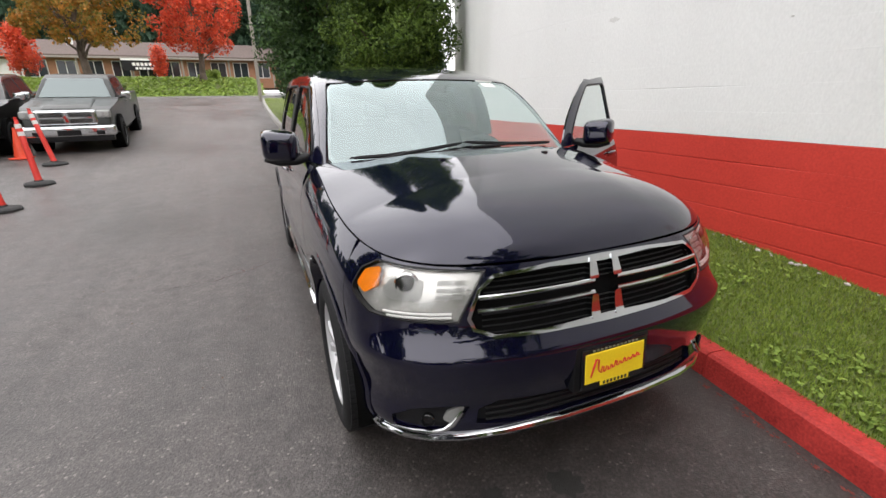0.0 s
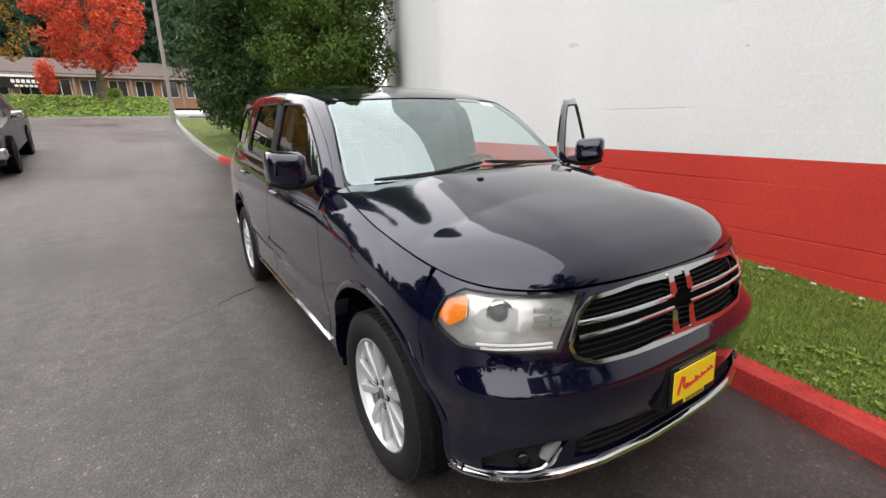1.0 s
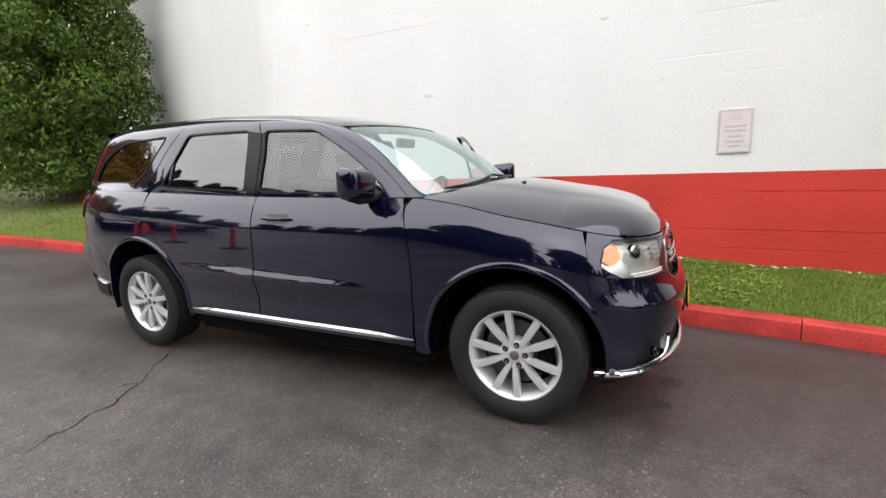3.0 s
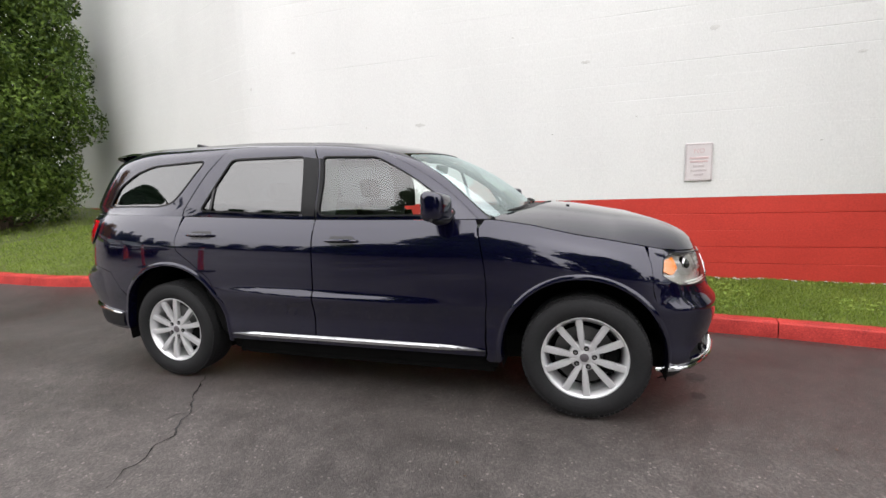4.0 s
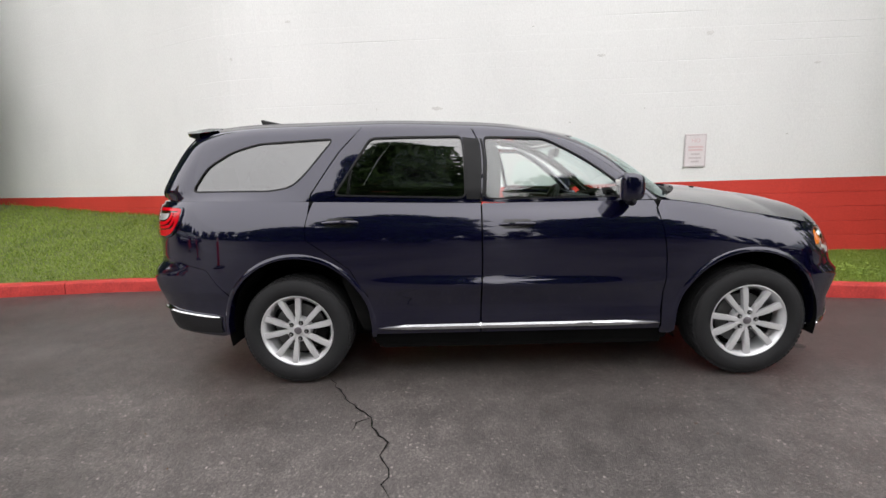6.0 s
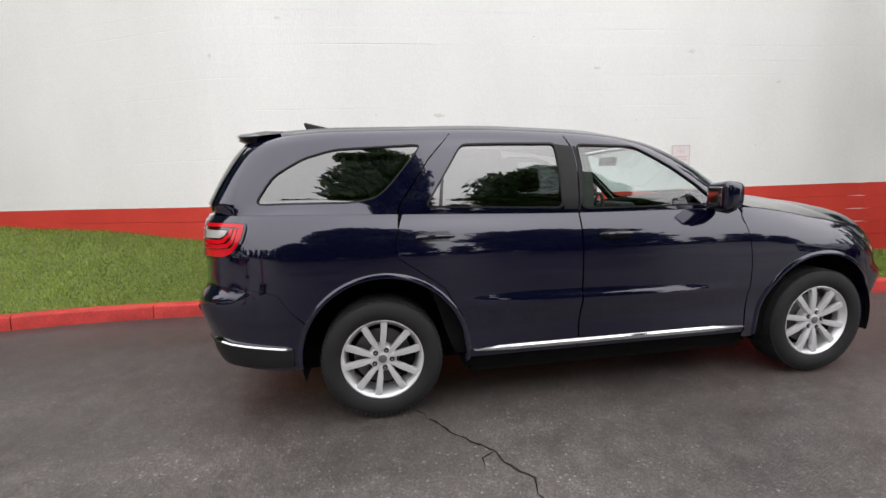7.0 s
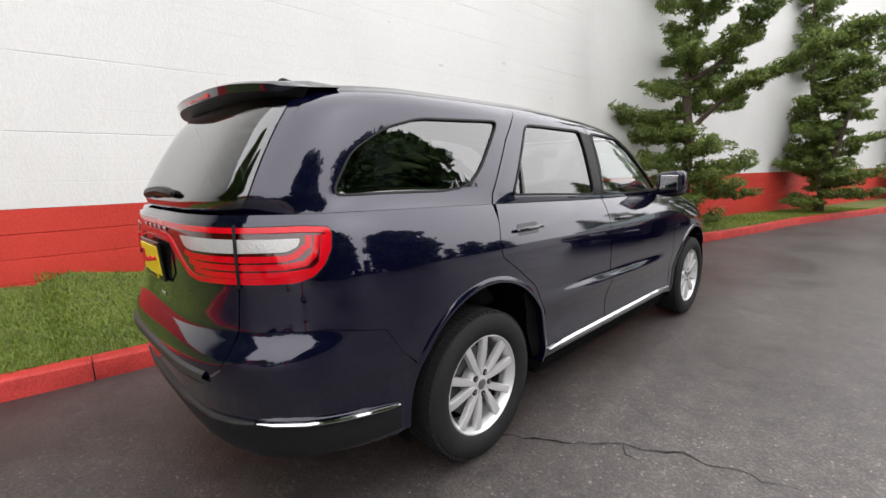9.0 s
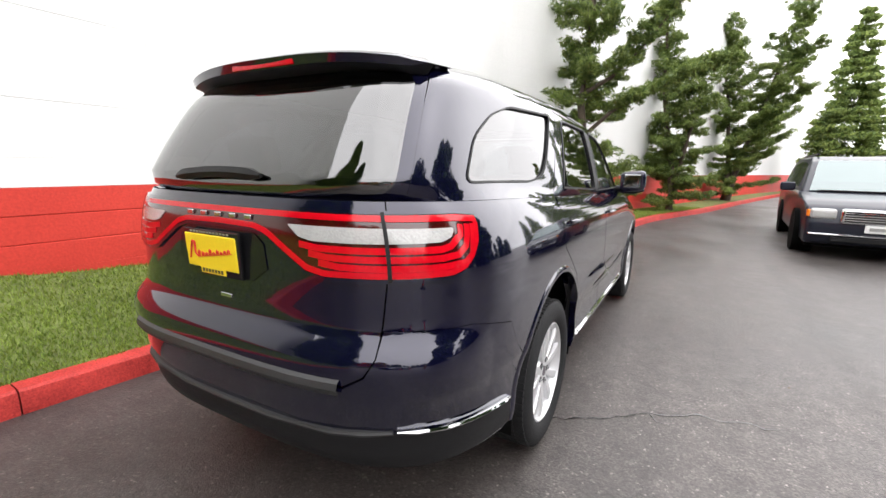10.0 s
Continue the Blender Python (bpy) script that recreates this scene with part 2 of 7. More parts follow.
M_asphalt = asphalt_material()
M_white_wall = material("white_wall_paint", (0.755, 0.755, 0.74), rough=0.55, vary=0.05, scale=0.8, fine=60, bump=0.25, second=(0.82, 0.82, 0.805), stretch=(1, 1, 0.6))
M_red_wall = material("red_wall_paint", (0.55, 0.043, 0.030), rough=0.6, vary=0.14, scale=1.2, fine=60, bump=0.15, second=(0.66, 0.060, 0.042), spec=0.3)
M_kerb = material("red_kerb_paint", (0.46, 0.030, 0.027), rough=0.6, vary=0.5, scale=4, fine=80, bump=0.4, second=(0.62, 0.06, 0.05), spec=0.3)
M_grey_kerb = material("grey_kerb", (0.30, 0.29, 0.27), rough=0.8)
M_soil = material("soil", (0.095, 0.115, 0.03), rough=0.95, vary=0.4, scale=4, fine=60, bump=0.6, second=(0.16, 0.20, 0.05))
M_grass = foliage("grass_blades", (0.10, 0.162, 0.019), (0.29, 0.375, 0.064))
M_bark = material("bark", (0.10, 0.075, 0.055), rough=0.9, vary=0.4, scale=8, fine=50, bump=0.8, stretch=(1, 1, 0.3))
M_leaf_dark = foliage("evergreen_leaf", (0.010, 0.030, 0.007), (0.17, 0.26, 0.042))
M_leaf_deep = foliage("deep_evergreen_leaf", (0.012, 0.032, 0.010), (0.085, 0.155, 0.042))
M_needle = foliage("pine_needle", (0.050, 0.090, 0.022), (0.25, 0.32, 0.075))
M_leaf_red = foliage("red_maple_leaf", (0.45, 0.035, 0.02), (0.75, 0.13, 0.05))
M_leaf_orange = foliage("orange_maple_leaf", (0.09, 0.13, 0.02), (0.48, 0.19, 0.03))
M_far_green = foliage("far_fir", (0.02, 0.05, 0.03), (0.06, 0.11, 0.06))
M_ivy = foliage("ivy_leaf", (0.11, 0.18, 0.025), (0.34, 0.46, 0.09))
# ---- building helpers ----
def curve(xs, ys):
    """A smooth monotone curve through a few points."""
    xs, ys = np.array(xs, float), np.array(ys, float)
    h, d = np.diff(xs), np.diff(ys) / np.diff(xs)
    m = np.concatenate([[d[0]], np.where(d[1:] * d[:-1] > 0, 2 * d[1:] * d[:-1] / (d[1:] + d[:-1] + 1e-12), 0), [d[-1]]])

    def f(x):
        x = np.clip(np.asarray(x, float), xs[0], xs[-1])
        i = np.clip(np.searchsorted(xs, x) - 1, 0, len(h) - 1)
        t = (x - xs[i]) / h[i]
        return ((1 + 2 * t) * (1 - t) ** 2 * ys[i] + t * (1 - t) ** 2 * h[i] * m[i] + t * t * (3 - 2 * t) * ys[i + 1] + t * t * (t - 1) * h[i] * m[i + 1])
    return f


def link_mesh(name, me, material, parent=None, label=""):
    ob = new(name, me)
    if material and not me.materials:
        me.materials.append(material)
    if parent:
        ob.parent = parent
    if label:
        ob["label"] = label
    return ob


def part(name, bm, material, parent=None, label="", smooth=True):
    """Links a bmesh as one mesh object under a thing or a part."""
    bmesh.ops.recalc_face_normals(bm, faces=bm.faces)
    me = bpy.data.meshes.new(name)
    bm.to_mesh(me)
    bm.free()
    if smooth:
        me.polygons.foreach_set("use_smooth", [True] * len(me.polygons))
        me.set_sharp_from_angle(angle=radians(35))
    return link_mesh(name, me, material, parent, label)


def raw(name, verts, faces, material, parent=None, label="", smooth=False):
    me = bpy.data.meshes.new(name)
    me.from_pydata([tuple(v) for v in verts], [], [tuple(f) for f in faces])
    if smooth:
        me.polygons.foreach_set("use_smooth", [True] * len(me.polygons))
    me.update()
    return link_mesh(name, me, material, parent, label)


def empty(name, x=0, y=0, z=0, rz=0, **tags):
    ob = new(name)
    ob.matrix_basis = pose(x, y, z, 0, 0, rz)
    return tagged(ob, **tags)


def add_box(bm, lo, hi, bevel=0.0, segments=2, m=None):
    """A bevelled box between two corners."""
    lo, hi = Vector(lo), Vector(hi)
    made = bmesh.ops.create_cube(bm, size=1.0)["verts"]
    for v in made:
        v.co = Vector((lo[i] + (v.co[i] + 0.5) * (hi[i] - lo[i]) for i in range(3)))
    if bevel:
        edges = list({e for v in made for e in v.link_edges})
        out = bmesh.ops.bevel(bm, geom=edges, offset=bevel, segments=segments, affect="EDGES", profile=0.6)
        made = list({v for f in out["faces"] for v in f.verts} | {v for v in made if v.is_valid})
    if m:
        bmesh.ops.transform(bm, matrix=m, verts=made)
    return made


def add_cyl(bm, p, q, r1, r2=None, n=16, caps=True):
    """A tapered round bar from p to q."""
    p, q = Vector(p), Vector(q)
    r2 = r1 if r2 is None else r2
    turn = (q - p).to_track_quat("Z", "Y").to_matrix()
    rings = []
    for c, r in ((p, r1), (q, r2)):
        rings.append([bm.verts.new(c + turn @ Vector((r * math.cos(a), r * math.sin(a), 0))) for a in [2 * math.pi * i / n for i in range(n)]])
    for i in range(n):
        bm.faces.new((rings[0][i], rings[0][(i + 1) % n], rings[1][(i + 1) % n], rings[1][i]))
    if caps:
        bm.faces.new(rings[0][::-1])
        bm.faces.new(rings[1])
    return rings


def add_tube(bm, points, radii, n=8, closed=False, squash=1.0):
    """A round bar swept along points."""
    points = [Vector(p) for p in points]
    rings = []
    k = len(points)
    for i, p in enumerate(points):
        a = points[(i - 1) % k] if closed or i > 0 else p
        b = points[(i + 1) % k] if closed or i < k - 1 else p
        turn = (b - a).to_track_quat("Z", "Y").to_matrix()
        r = radii if isinstance(radii, (int, float)) else radii[i]
        rings.append([bm.verts.new(p + turn @ Vector((r * math.cos(t), r * squash * math.sin(t), 0))) for t in [2 * math.pi * j / n for j in range(n)]])
    for i in range(k if closed else k - 1):
        A, B = rings[i], rings[(i + 1) % k]
        for j in range(n):
            bm.faces.new((A[j], A[(j + 1) % n], B[(j + 1) % n], B[j]))
    if not closed:
        bm.faces.new(rings[0][::-1])
        bm.faces.new(rings[-1])


def add_lathe(bm, profile, n=48, axis="X"):
    """A turned shape: profile of (along the axis, radius)."""
    rings = []
    for x, r in profile:
        ring = []
        for j in range(n):
            t = 2 * math.pi * j / n
            c = (x, r * math.cos(t), r * math.sin(t)) if axis == "X" else (r * math.cos(t), r * math.sin(t), x)
            ring.append(bm.verts.new(c))
        rings.append(ring)
    for A, B in zip(rings, rings[1:]):
        for j in range(n):
            bm.faces.new((A[j], A[(j + 1) % n], B[(j + 1) % n], B[j]))
    return rings


def inside(pts, poly):
    """Which of the points lie inside a polygon."""
    pts, poly = np.asarray(pts, float), np.asarray(poly, float)
    x, y = pts[:, 0], pts[:, 1]
    hit = np.zeros(len(pts), bool)
    for (x0, y0), (x1, y1) in zip(poly, np.roll(poly, -1, axis=0)):
        if y0 != y1:
            hit ^= ((y0 > y) != (y1 > y)) & (x < (x1 - x0) * (y - y0) / (y1 - y0) + x0)
    return hit


def resample(poly, step):
    """A closed outline with points no further apart than step."""
    out = []
    poly = [np.array(p, float) for p in poly]
    for p, q in zip(poly, poly[1:] + poly[:1]):
        n = max(1, int(math.ceil(np.linalg.norm(q - p) / step)))
        out += [p + (q - p) * i / n for i in range(n)]
    return np.array(out)


def rounded(poly, r, n=5):
    """A closed outline with its corners rounded."""
    out = []
    poly = [np.array(p, float) for p in poly]
    for i, p in enumerate(poly):
        a, b = poly[i - 1] - p, poly[(i + 1) % len(poly)] - p
        la, lb = np.linalg.norm(a), np.linalg.norm(b)
        k = min(r, 0.45 * la, 0.45 * lb)
        s, e = p + a / la * k, p + b / lb * k
        out += [(1 - t) ** 2 * s + 2 * t * (1 - t) * p + t * t * e for t in np.linspace(0, 1, n)]
    return np.array(out)


def shrink(poly, d):
    """An outline moved inwards by d."""
    poly = np.asarray(poly, float)
    area = 0.5 * np.sum(poly[:, 0] * np.roll(poly[:, 1], -1) - np.roll(poly[:, 0], -1) * poly[:, 1])
    e = np.roll(poly, -1, axis=0) - poly
    n = np.stack([-e[:, 1], e[:, 0]], 1) / (np.linalg.norm(e, axis=1, keepdims=True) + 1e-12) * (1 if area > 0 else -1)
    m = n + np.roll(n, 1, axis=0)
    m /= np.maximum(0.5, (m ** 2).sum(1, keepdims=True) / 2)
    return poly + d * m


from mathutils.geometry import delaunay_2d_cdt


def patch(name, surf, poly, holes=(), step=0.04, offset=0.0, lip=0.0, material=None, parent=None, label="", mirror=False, back=0.0):
    """A sheet cut to an outline in the plane of a surface's two parameters, laid on that surface, with its edge turned in."""
    loops = [resample(poly, step)] + [resample(h, step) for h in holes]
    pts, edges = [], []
    for lo in loops:
        k = len(pts)
        pts += [tuple(p) for p in lo]
        edges += [(k + i, k + (i + 1) % len(lo)) for i in range(len(lo))]
    lo, hi = loops[0].min(0), loops[0].max(0)
    gx, gy = np.meshgrid(np.arange(lo[0] + step / 2, hi[0], step), np.arange(lo[1] + step / 2, hi[1], step))
    grid = np.stack([gx.ravel(), gy.ravel()], 1)
    edge_pts = np.array(pts)
    if len(grid):
        ok = inside(grid, loops[0])
        for h in loops[1:]:
            ok &= ~inside(grid, h)
        grid = grid[ok]
    if len(grid):
        near = np.array([np.min(((edge_pts - g) ** 2).sum(1)) for g in grid])
        grid = grid[near > (0.45 * step) ** 2]
    all_pts = pts + [tuple(g) for g in grid]
    v2, _, tris, *_ = delaunay_2d_cdt([Vector(p) for p in all_pts], edges, [], 0, 1e-6)
    v2 = np.array([tuple(v) for v in v2])
    tris = np.array([t for t in tris if len(t) == 3])
    mid = v2[tris].mean(1)
    ok = inside(mid, loops[0])
    for h in loops[1:]:
        ok &= ~inside(mid, h)
    tris = tris[ok]
    P = surf(v2[:, 0], v2[:, 1])
    e = 2e-3
    du = surf(v2[:, 0] + e, v2[:, 1]) - surf(v2[:, 0] - e, v2[:, 1])
    dv = surf(v2[:, 0], v2[:, 1] + e) - surf(v2[:, 0], v2[:, 1] - e)
    N = np.cross(du, dv)
    N /= np.linalg.norm(N, axis=1, keepdims=True) + 1e-12
    P = P + offset * N
    verts, norms, faces = [*P], [*N], [tuple(t) for t in tris]
    if lip:
        lookup = {(round(float(p[0]), 5), round(float(p[1]), 5)): i for i, p in enumerate(v2)}
        for n_loop, lo in enumerate(loops):
            ids = [lookup.get((round(float(p[0]), 5), round(float(p[1]), 5))) for p in lo]
            ids = [i for i in ids if i is not None]
            k = len(verts)
            area = 0.5 * np.sum(lo[:, 0] * np.roll(lo[:, 1], -1) - np.roll(lo[:, 0], -1) * lo[:, 1])
            turn = 1 if (area > 0) == (n_loop == 0) else -1
            for j, i in enumerate(ids):
                t = P[ids[(j + 1) % len(ids)]] - P[ids[j - 1]]
                side = np.cross(t, N[i]) * turn
                side /= np.linalg.norm(side) + 1e-12
                verts += [P[i], P[i] - lip * N[i]]
                norms += [side, side]
            m = len(ids)
            for j in range(m):
                a, b = k + 2 * j, k + 2 * ((j + 1) % m)
                faces.append((a, a + 1, b + 1, b) if turn > 0 else (b, b + 1, a + 1, a))
    verts, norms = np.array(verts), np.array(norms)
    if mirror:
        verts[:, 0] *= -1
        norms[:, 0] *= -1
        faces = [f[::-1] for f in faces]
    me = bpy.data.meshes.new(name)
    me.from_pydata([tuple(v) for v in verts], [], [tuple(int(i) for i in f) for f in faces])
    me.polygons.foreach_set("use_smooth", [True] * len(me.polygons))
    me.normals_split_custom_set_from_vertices([tuple(n) for n in norms])
    me.update()
    return link_mesh(name, me, material, parent, label)
# ---- ground, kerb, grass and the painted wall ----
def ground_z(y):
    y = np.asarray(y, float)
    return -0.011 + np.where(y < 1.5, 0.0, 0.084 * (np.sqrt(np.maximum(y - 1.5, 0) ** 2 + 25) - 5))


KERB_Y = [-60, -29.5, -18.5, -13.8, -9.8, -7.9, -6.3, -5, -4, -3.2, -2.2, -1, 2.3, 3.6, 4.6, 5.3, 6.2, 7.4, 9.2, 11.5, 16, 22, 26]
KERB_X = [-17, -6.2, -3.1, -1.88, -0.61, -0.24, 0.17, 0.47, 0.72, 0.88, 1.03, 1.18, 1.57, 1.63, 1.52, 1.32, 1.04, 0.88, 0.50, -0.08, -0.28, -0.36, -0.28]
kerb_x = curve(KERB_Y, KERB_X)
base_z = curve([-60, -8, -5, -3.4, -2.3, -1.1, 1.9, 2.5, 3.1, 3.7, 4.3, 5, 7, 12, 30], [0.12, 0.14, 0.18, 0.22, 0.27, 0.375, 0.545, 0.61, 0.685, 0.75, 0.80, 0.86, 0.95, 1.2, 2.3])
WALL = [(-15.5, -58.0), (-5.0, -29.0), (-2.5, -21.0), (-0.75, -14.5), (0.55, -10.2), (1.75, -7.2), (2.41, -5.6), (2.46, -3.2), (2.527, 0.0), (2.585, 2.8), (2.66, 3.5), (2.84, 4.05), (3.15, 4.75), (6.75, 14.0)]
wall_run = [0.0]
for (ax, ay), (bx, by) in zip(WALL, WALL[1:]):
    wall_run.append(wall_run[-1] + math.hypot(bx - ax, by - ay))
_wx, _wy = curve(wall_run, [p[0] for p in WALL]), curve(wall_run, [p[1] for p in WALL])


def wall_at(s):
    return np.array([float(_wx(s)), float(_wy(s))])


def wall_x(y):
    return np.interp(y, [p[1] for p in WALL], [p[0] for p in WALL])


def sheet(name, xs, ys, zf, mat, label="", category="", kind="structure", jitter=0.0):
    verts, faces = [], []
    for y in ys:
        for x in xs(y):
            verts.append((x, y, float(zf(x, y)) + (random.uniform(-jitter, jitter) if jitter else 0)))
    n = len(xs(ys[0]))
    for i in range(len(ys) - 1):
        for j in range(n - 1):
            a = i * n + j
            faces.append((a, a + 1, a + n + 1, a + n))
    ob = raw(name, verts, faces, mat, smooth=True)
    return tagged(ob, label, category, kind=kind)


gy = np.r_[np.linspace(-700, -40, 12), np.linspace(-35, 36, 72), np.linspace(40, 900, 20)]
gx = np.r_[np.linspace(-700, -30, 10), np.linspace(-28, 40, 69), np.linspace(50, 700, 8)]
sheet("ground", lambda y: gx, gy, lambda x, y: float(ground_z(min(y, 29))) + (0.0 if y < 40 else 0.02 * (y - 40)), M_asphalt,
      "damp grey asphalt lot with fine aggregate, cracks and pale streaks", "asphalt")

# kerb: cast lengths with a rounded top edge
ky = np.concatenate([np.arange(-50, -8, 2.4), np.arange(-8, 26.1, 1.2)])
kerb = empty("kerb", label="red painted concrete kerb, scuffed at its edge", category="kerb", kind="structure")
for n, (y0, y1) in enumerate(zip(ky, ky[1:])):
    bm = bmesh.new()
    rows = []
    for y in np.linspace(y0 + 0.004, y1 - 0.004, 5):
        x, z = float(kerb_x(y)), float(ground_z(y))
        d = (float(kerb_x(y + 0.1)) - float(kerb_x(y - 0.1))) / 0.2
        nx = 1 / math.hypot(1, d)
        prof = [(0.0, -0.06), (0.012, 0.10), (0.020, 0.128), (0.038, 0.142), (0.150, 0.146), (0.152, -0.06)]
        rows.append([bm.verts.new((x + u * nx, y - u * d * nx, z + w + 0.003 * noise.noise((x * 3, y * 3, u * 9)))) for u, w in prof])
    for A, B in zip(rows, rows[1:]):
        for j in range(len(prof) - 1):
            bm.faces.new((A[j], B[j], B[j + 1], A[j + 1]))
    bm.faces.new(rows[0])
    bm.faces.new(rows[-1][::-1])
    part("kerb_stone", bm, M_kerb if y0 < 10.5 else M_grey_kerb, kerb)


def lawn_z(x, y):
    x0, x1 = float(kerb_x(y)) + 0.14, float(wall_x(y))
    if y > 3.0:
        x1 = max(x1, x0 + 1.0)
    t = min(1.0, max(0.0, (x - x0) / max(0.2, x1 - x0)))
    zk = float(ground_z(y)) + 0.135
    zw = max(float(base_z(y)), zk + 0.02)
    return zk + (zw - zk) * (t * 0.6 + 0.4 * t * t) + 0.018 * noise.noise((x * 1.7, y * 1.7, 0))


ly = np.r_[np.arange(-50, -8, 1.5), np.arange(-8, 9, 0.2), np.arange(9, 26.2, 0.6)]
sheet("lawn", lambda y: np.linspace(float(kerb_x(y)) + 0.145, max(float(wall_x(y)) + 0.1, float(kerb_x(y)) + 1.0) + (6.0 if y > 14 else 0.0), 16), ly, lawn_z, M_soil,
      "strip of short green lawn with clover between kerb and wall", "lawn")


def wall_band(name, z0, z1, mat, label, s0=0.0, s1=None, depth=0.0):
    s1 = wall_run[-1] if s1 is None else s1
    ss = np.linspace(s0, s1, 120)
    verts, faces = [], []
    for s in ss:
        p, q = wall_at(max(s - 0.1, 0)), wall_at(min(s + 0.1, wall_run[-1]))
        t = (q - p) / np.linalg.norm(q - p)
        nrm = np.array([t[1], -t[0]])
        c = wall_at(s)
        for d, z in ((depth, z0), (depth, z1), (0.24, z1), (0.24, z0)):
            verts.append((*(c + nrm * d), z))
    for i in range(len(ss) - 1):
        a = 4 * i
        faces += [(a, a + 4, a + 5, a + 1), (a + 1, a + 5, a + 6, a + 2), (a + 2, a + 6, a + 7, a + 3)]
    faces += [(0, 1, 2, 3), tuple(4 * (len(ss) - 1) + i for i in (3, 2, 1, 0))]
    return raw(name, verts, faces, mat, None, smooth=False)


wall = tagged(wall_band("wall_north", -0.4, 8.1, M_white_wall, "", depth=0.03), "tall painted concrete block wall, white above a red band", "wall", kind="structure")
# ---- the SUV's body surfaces: plan outlines that change with height ----
MID = 0.1
side_w = curve([0.18, 0.28, 0.36, 0.42, 0.50, 0.60, 0.67, 0.85, 1.0, 1.15, 1.40], [0.86, 0.90, 0.928, 0.934, 0.932, 0.940, 0.953, 0.957, 0.952, 0.938, 0.918])
nose_y = curve([0.20, 0.30, 0.38, 0.46, 0.56, 0.68, 0.78, 0.90, 1.0, 1.1], [-2.20, -2.27, -2.325, -2.315, -2.335, -2.325, -2.285, -2.268, -2.240, -2.20])
tail_y = curve([0.20, 0.32, 0.42, 0.55, 0.70, 0.80, 0.88, 1.0, 1.2, 1.40], [2.48, 2.56, 2.62, 2.645, 2.655, 2.645, 2.63, 2.63, 2.625, 2.58])
top_z = curve([-2.45, -2.2, -2.08, -1.97, -1.84, -1.67, -1.5, -1.2, -0.95, -0.5, 0.2, 1.2, 2.1, 2.7], [0.976, 0.979, 0.990, 1.008, 1.038, 1.074, 1.105, 1.168, 1.198, 1.203, 1.212, 1.245, 1.272, 1.280])


def outline_table(front, back, half_front, half_back, w):
    """Half a plan outline, from the middle of the front round one side to the middle of the back, by its length."""
    (pf, qf), (pb, qb) = front, back
    t = np.linspace(0, 1, 400)
    rows = []
    for p, q, s, ln in ((pf, qf, -1, half_front), (pb, qb, 1, half_back)):
        u1 = t * 0.9
        v1 = (1 - u1 ** p) ** (1 / q)
        v2 = np.linspace(v1[-1], 0, 400)
        u2 = (1 - v2 ** q) ** (1 / p)
        u, v = np.r_[u1, u2[1:]], s * np.r_[v1, v2[1:]]
        rows.append((u, v))
    u = np.r_[rows[0][0], rows[1][0][::-1][1:]]
    v = np.r_[rows[0][1], rows[1][1][::-1][1:]]
    x, y = u * w, np.where(v < 0, v * half_front, v * half_back)
    s = np.r_[0, np.cumsum(np.hypot(np.diff(x), np.diff(y)))]
    return s, u, v


LOW_S, LOW_U, LOW_V = outline_table((2.7, 12), (3.6, 10), 2.43, 2.55, 0.95)
LOW_END = LOW_S[-1]


def fold(a, end):
    """Places on the whole outline from the half: a sign for the side and a length from the front's middle."""
    a = np.asarray(a, float)
    b = np.where(a > end, 2 * end - a, np.abs(a))
    sign = np.where(a > end, -1.0, np.where(a < 0, -1.0, 1.0))
    return sign, b


def lower(a, z):
    """The body below the belt line."""
    sign, b = fold(a, LOW_END)
    z = np.asarray(z, float)
    u, v = np.interp(b, LOW_S, LOW_U), np.interp(b, LOW_S, LOW_V)
    half = np.where(v < 0, MID - nose_y(z), tail_y(z) - MID)
    y0 = MID + v * half
    t = np.clip((z - (top_z(y0) - 0.24)) / 0.24, 0, 1.3)
    roll = 0.060 * t ** 2.4 * np.where(y0 < -0.9, 1.25, 1.0)
    # shelves that catch the sky: on the doors, on both bumpers
    crease = 0.692 + 0.033 * np.clip((y0 + 0.5) / 1.2, 0, 1)
    door = 0.022 * np.exp(-((y0 - 0.14) / 0.78) ** 4) / (1 + np.exp((z - crease) / 0.010)) * np.clip((z - 0.54) / 0.13, 0, 1)
    back = 0.040 * np.clip((y0 - 2.22) / 0.25, 0, 1) / (1 + np.exp((z - 0.825) / 0.017)) * np.clip((z - 0.50) / 0.25, 0, 1)
    nose = 0.022 * np.clip((-1.88 - y0) / 0.25, 0, 1) / (1 + np.exp((z - 0.705) / 0.010)) * np.clip((z - 0.52) / 0.15, 0, 1)
    x = sign * u * (side_w(z) - roll + door + back * 0.9 + nose * 0.7)
    y = MID + v * (half - roll * np.where(v < 0, 0.25, 0.2) + back + nose)
    return np.stack([x, y, z + 0 * b], -1)


def sp(y, z):
    """Parameters of a place on the side, from its length and height."""
    y, z = float(y), float(z)
    half = MID - nose_y(z) if y < MID else tail_y(z) - MID
    v = (y - MID) / half
    return (float(np.interp(v, LOW_V, LOW_S)), z)


def fp(x, z):
    """Parameters of a place on the front, from its width and height."""
    n = int(np.argmax(LOW_V >= -0.5))
    return (math.copysign(float(np.interp(abs(x) / float(side_w(z)), LOW_U[:n], LOW_S[:n])), x), z)


def rp(x, z):
    """Parameters of a place on the back, from its width and height."""
    n = int(np.argmax(LOW_V >= 0.5))
    b = float(np.interp(-abs(x) / float(side_w(z)), -LOW_U[n:], LOW_S[n:]))
    return (b if x >= 0 else 2 * LOW_END - b, z)


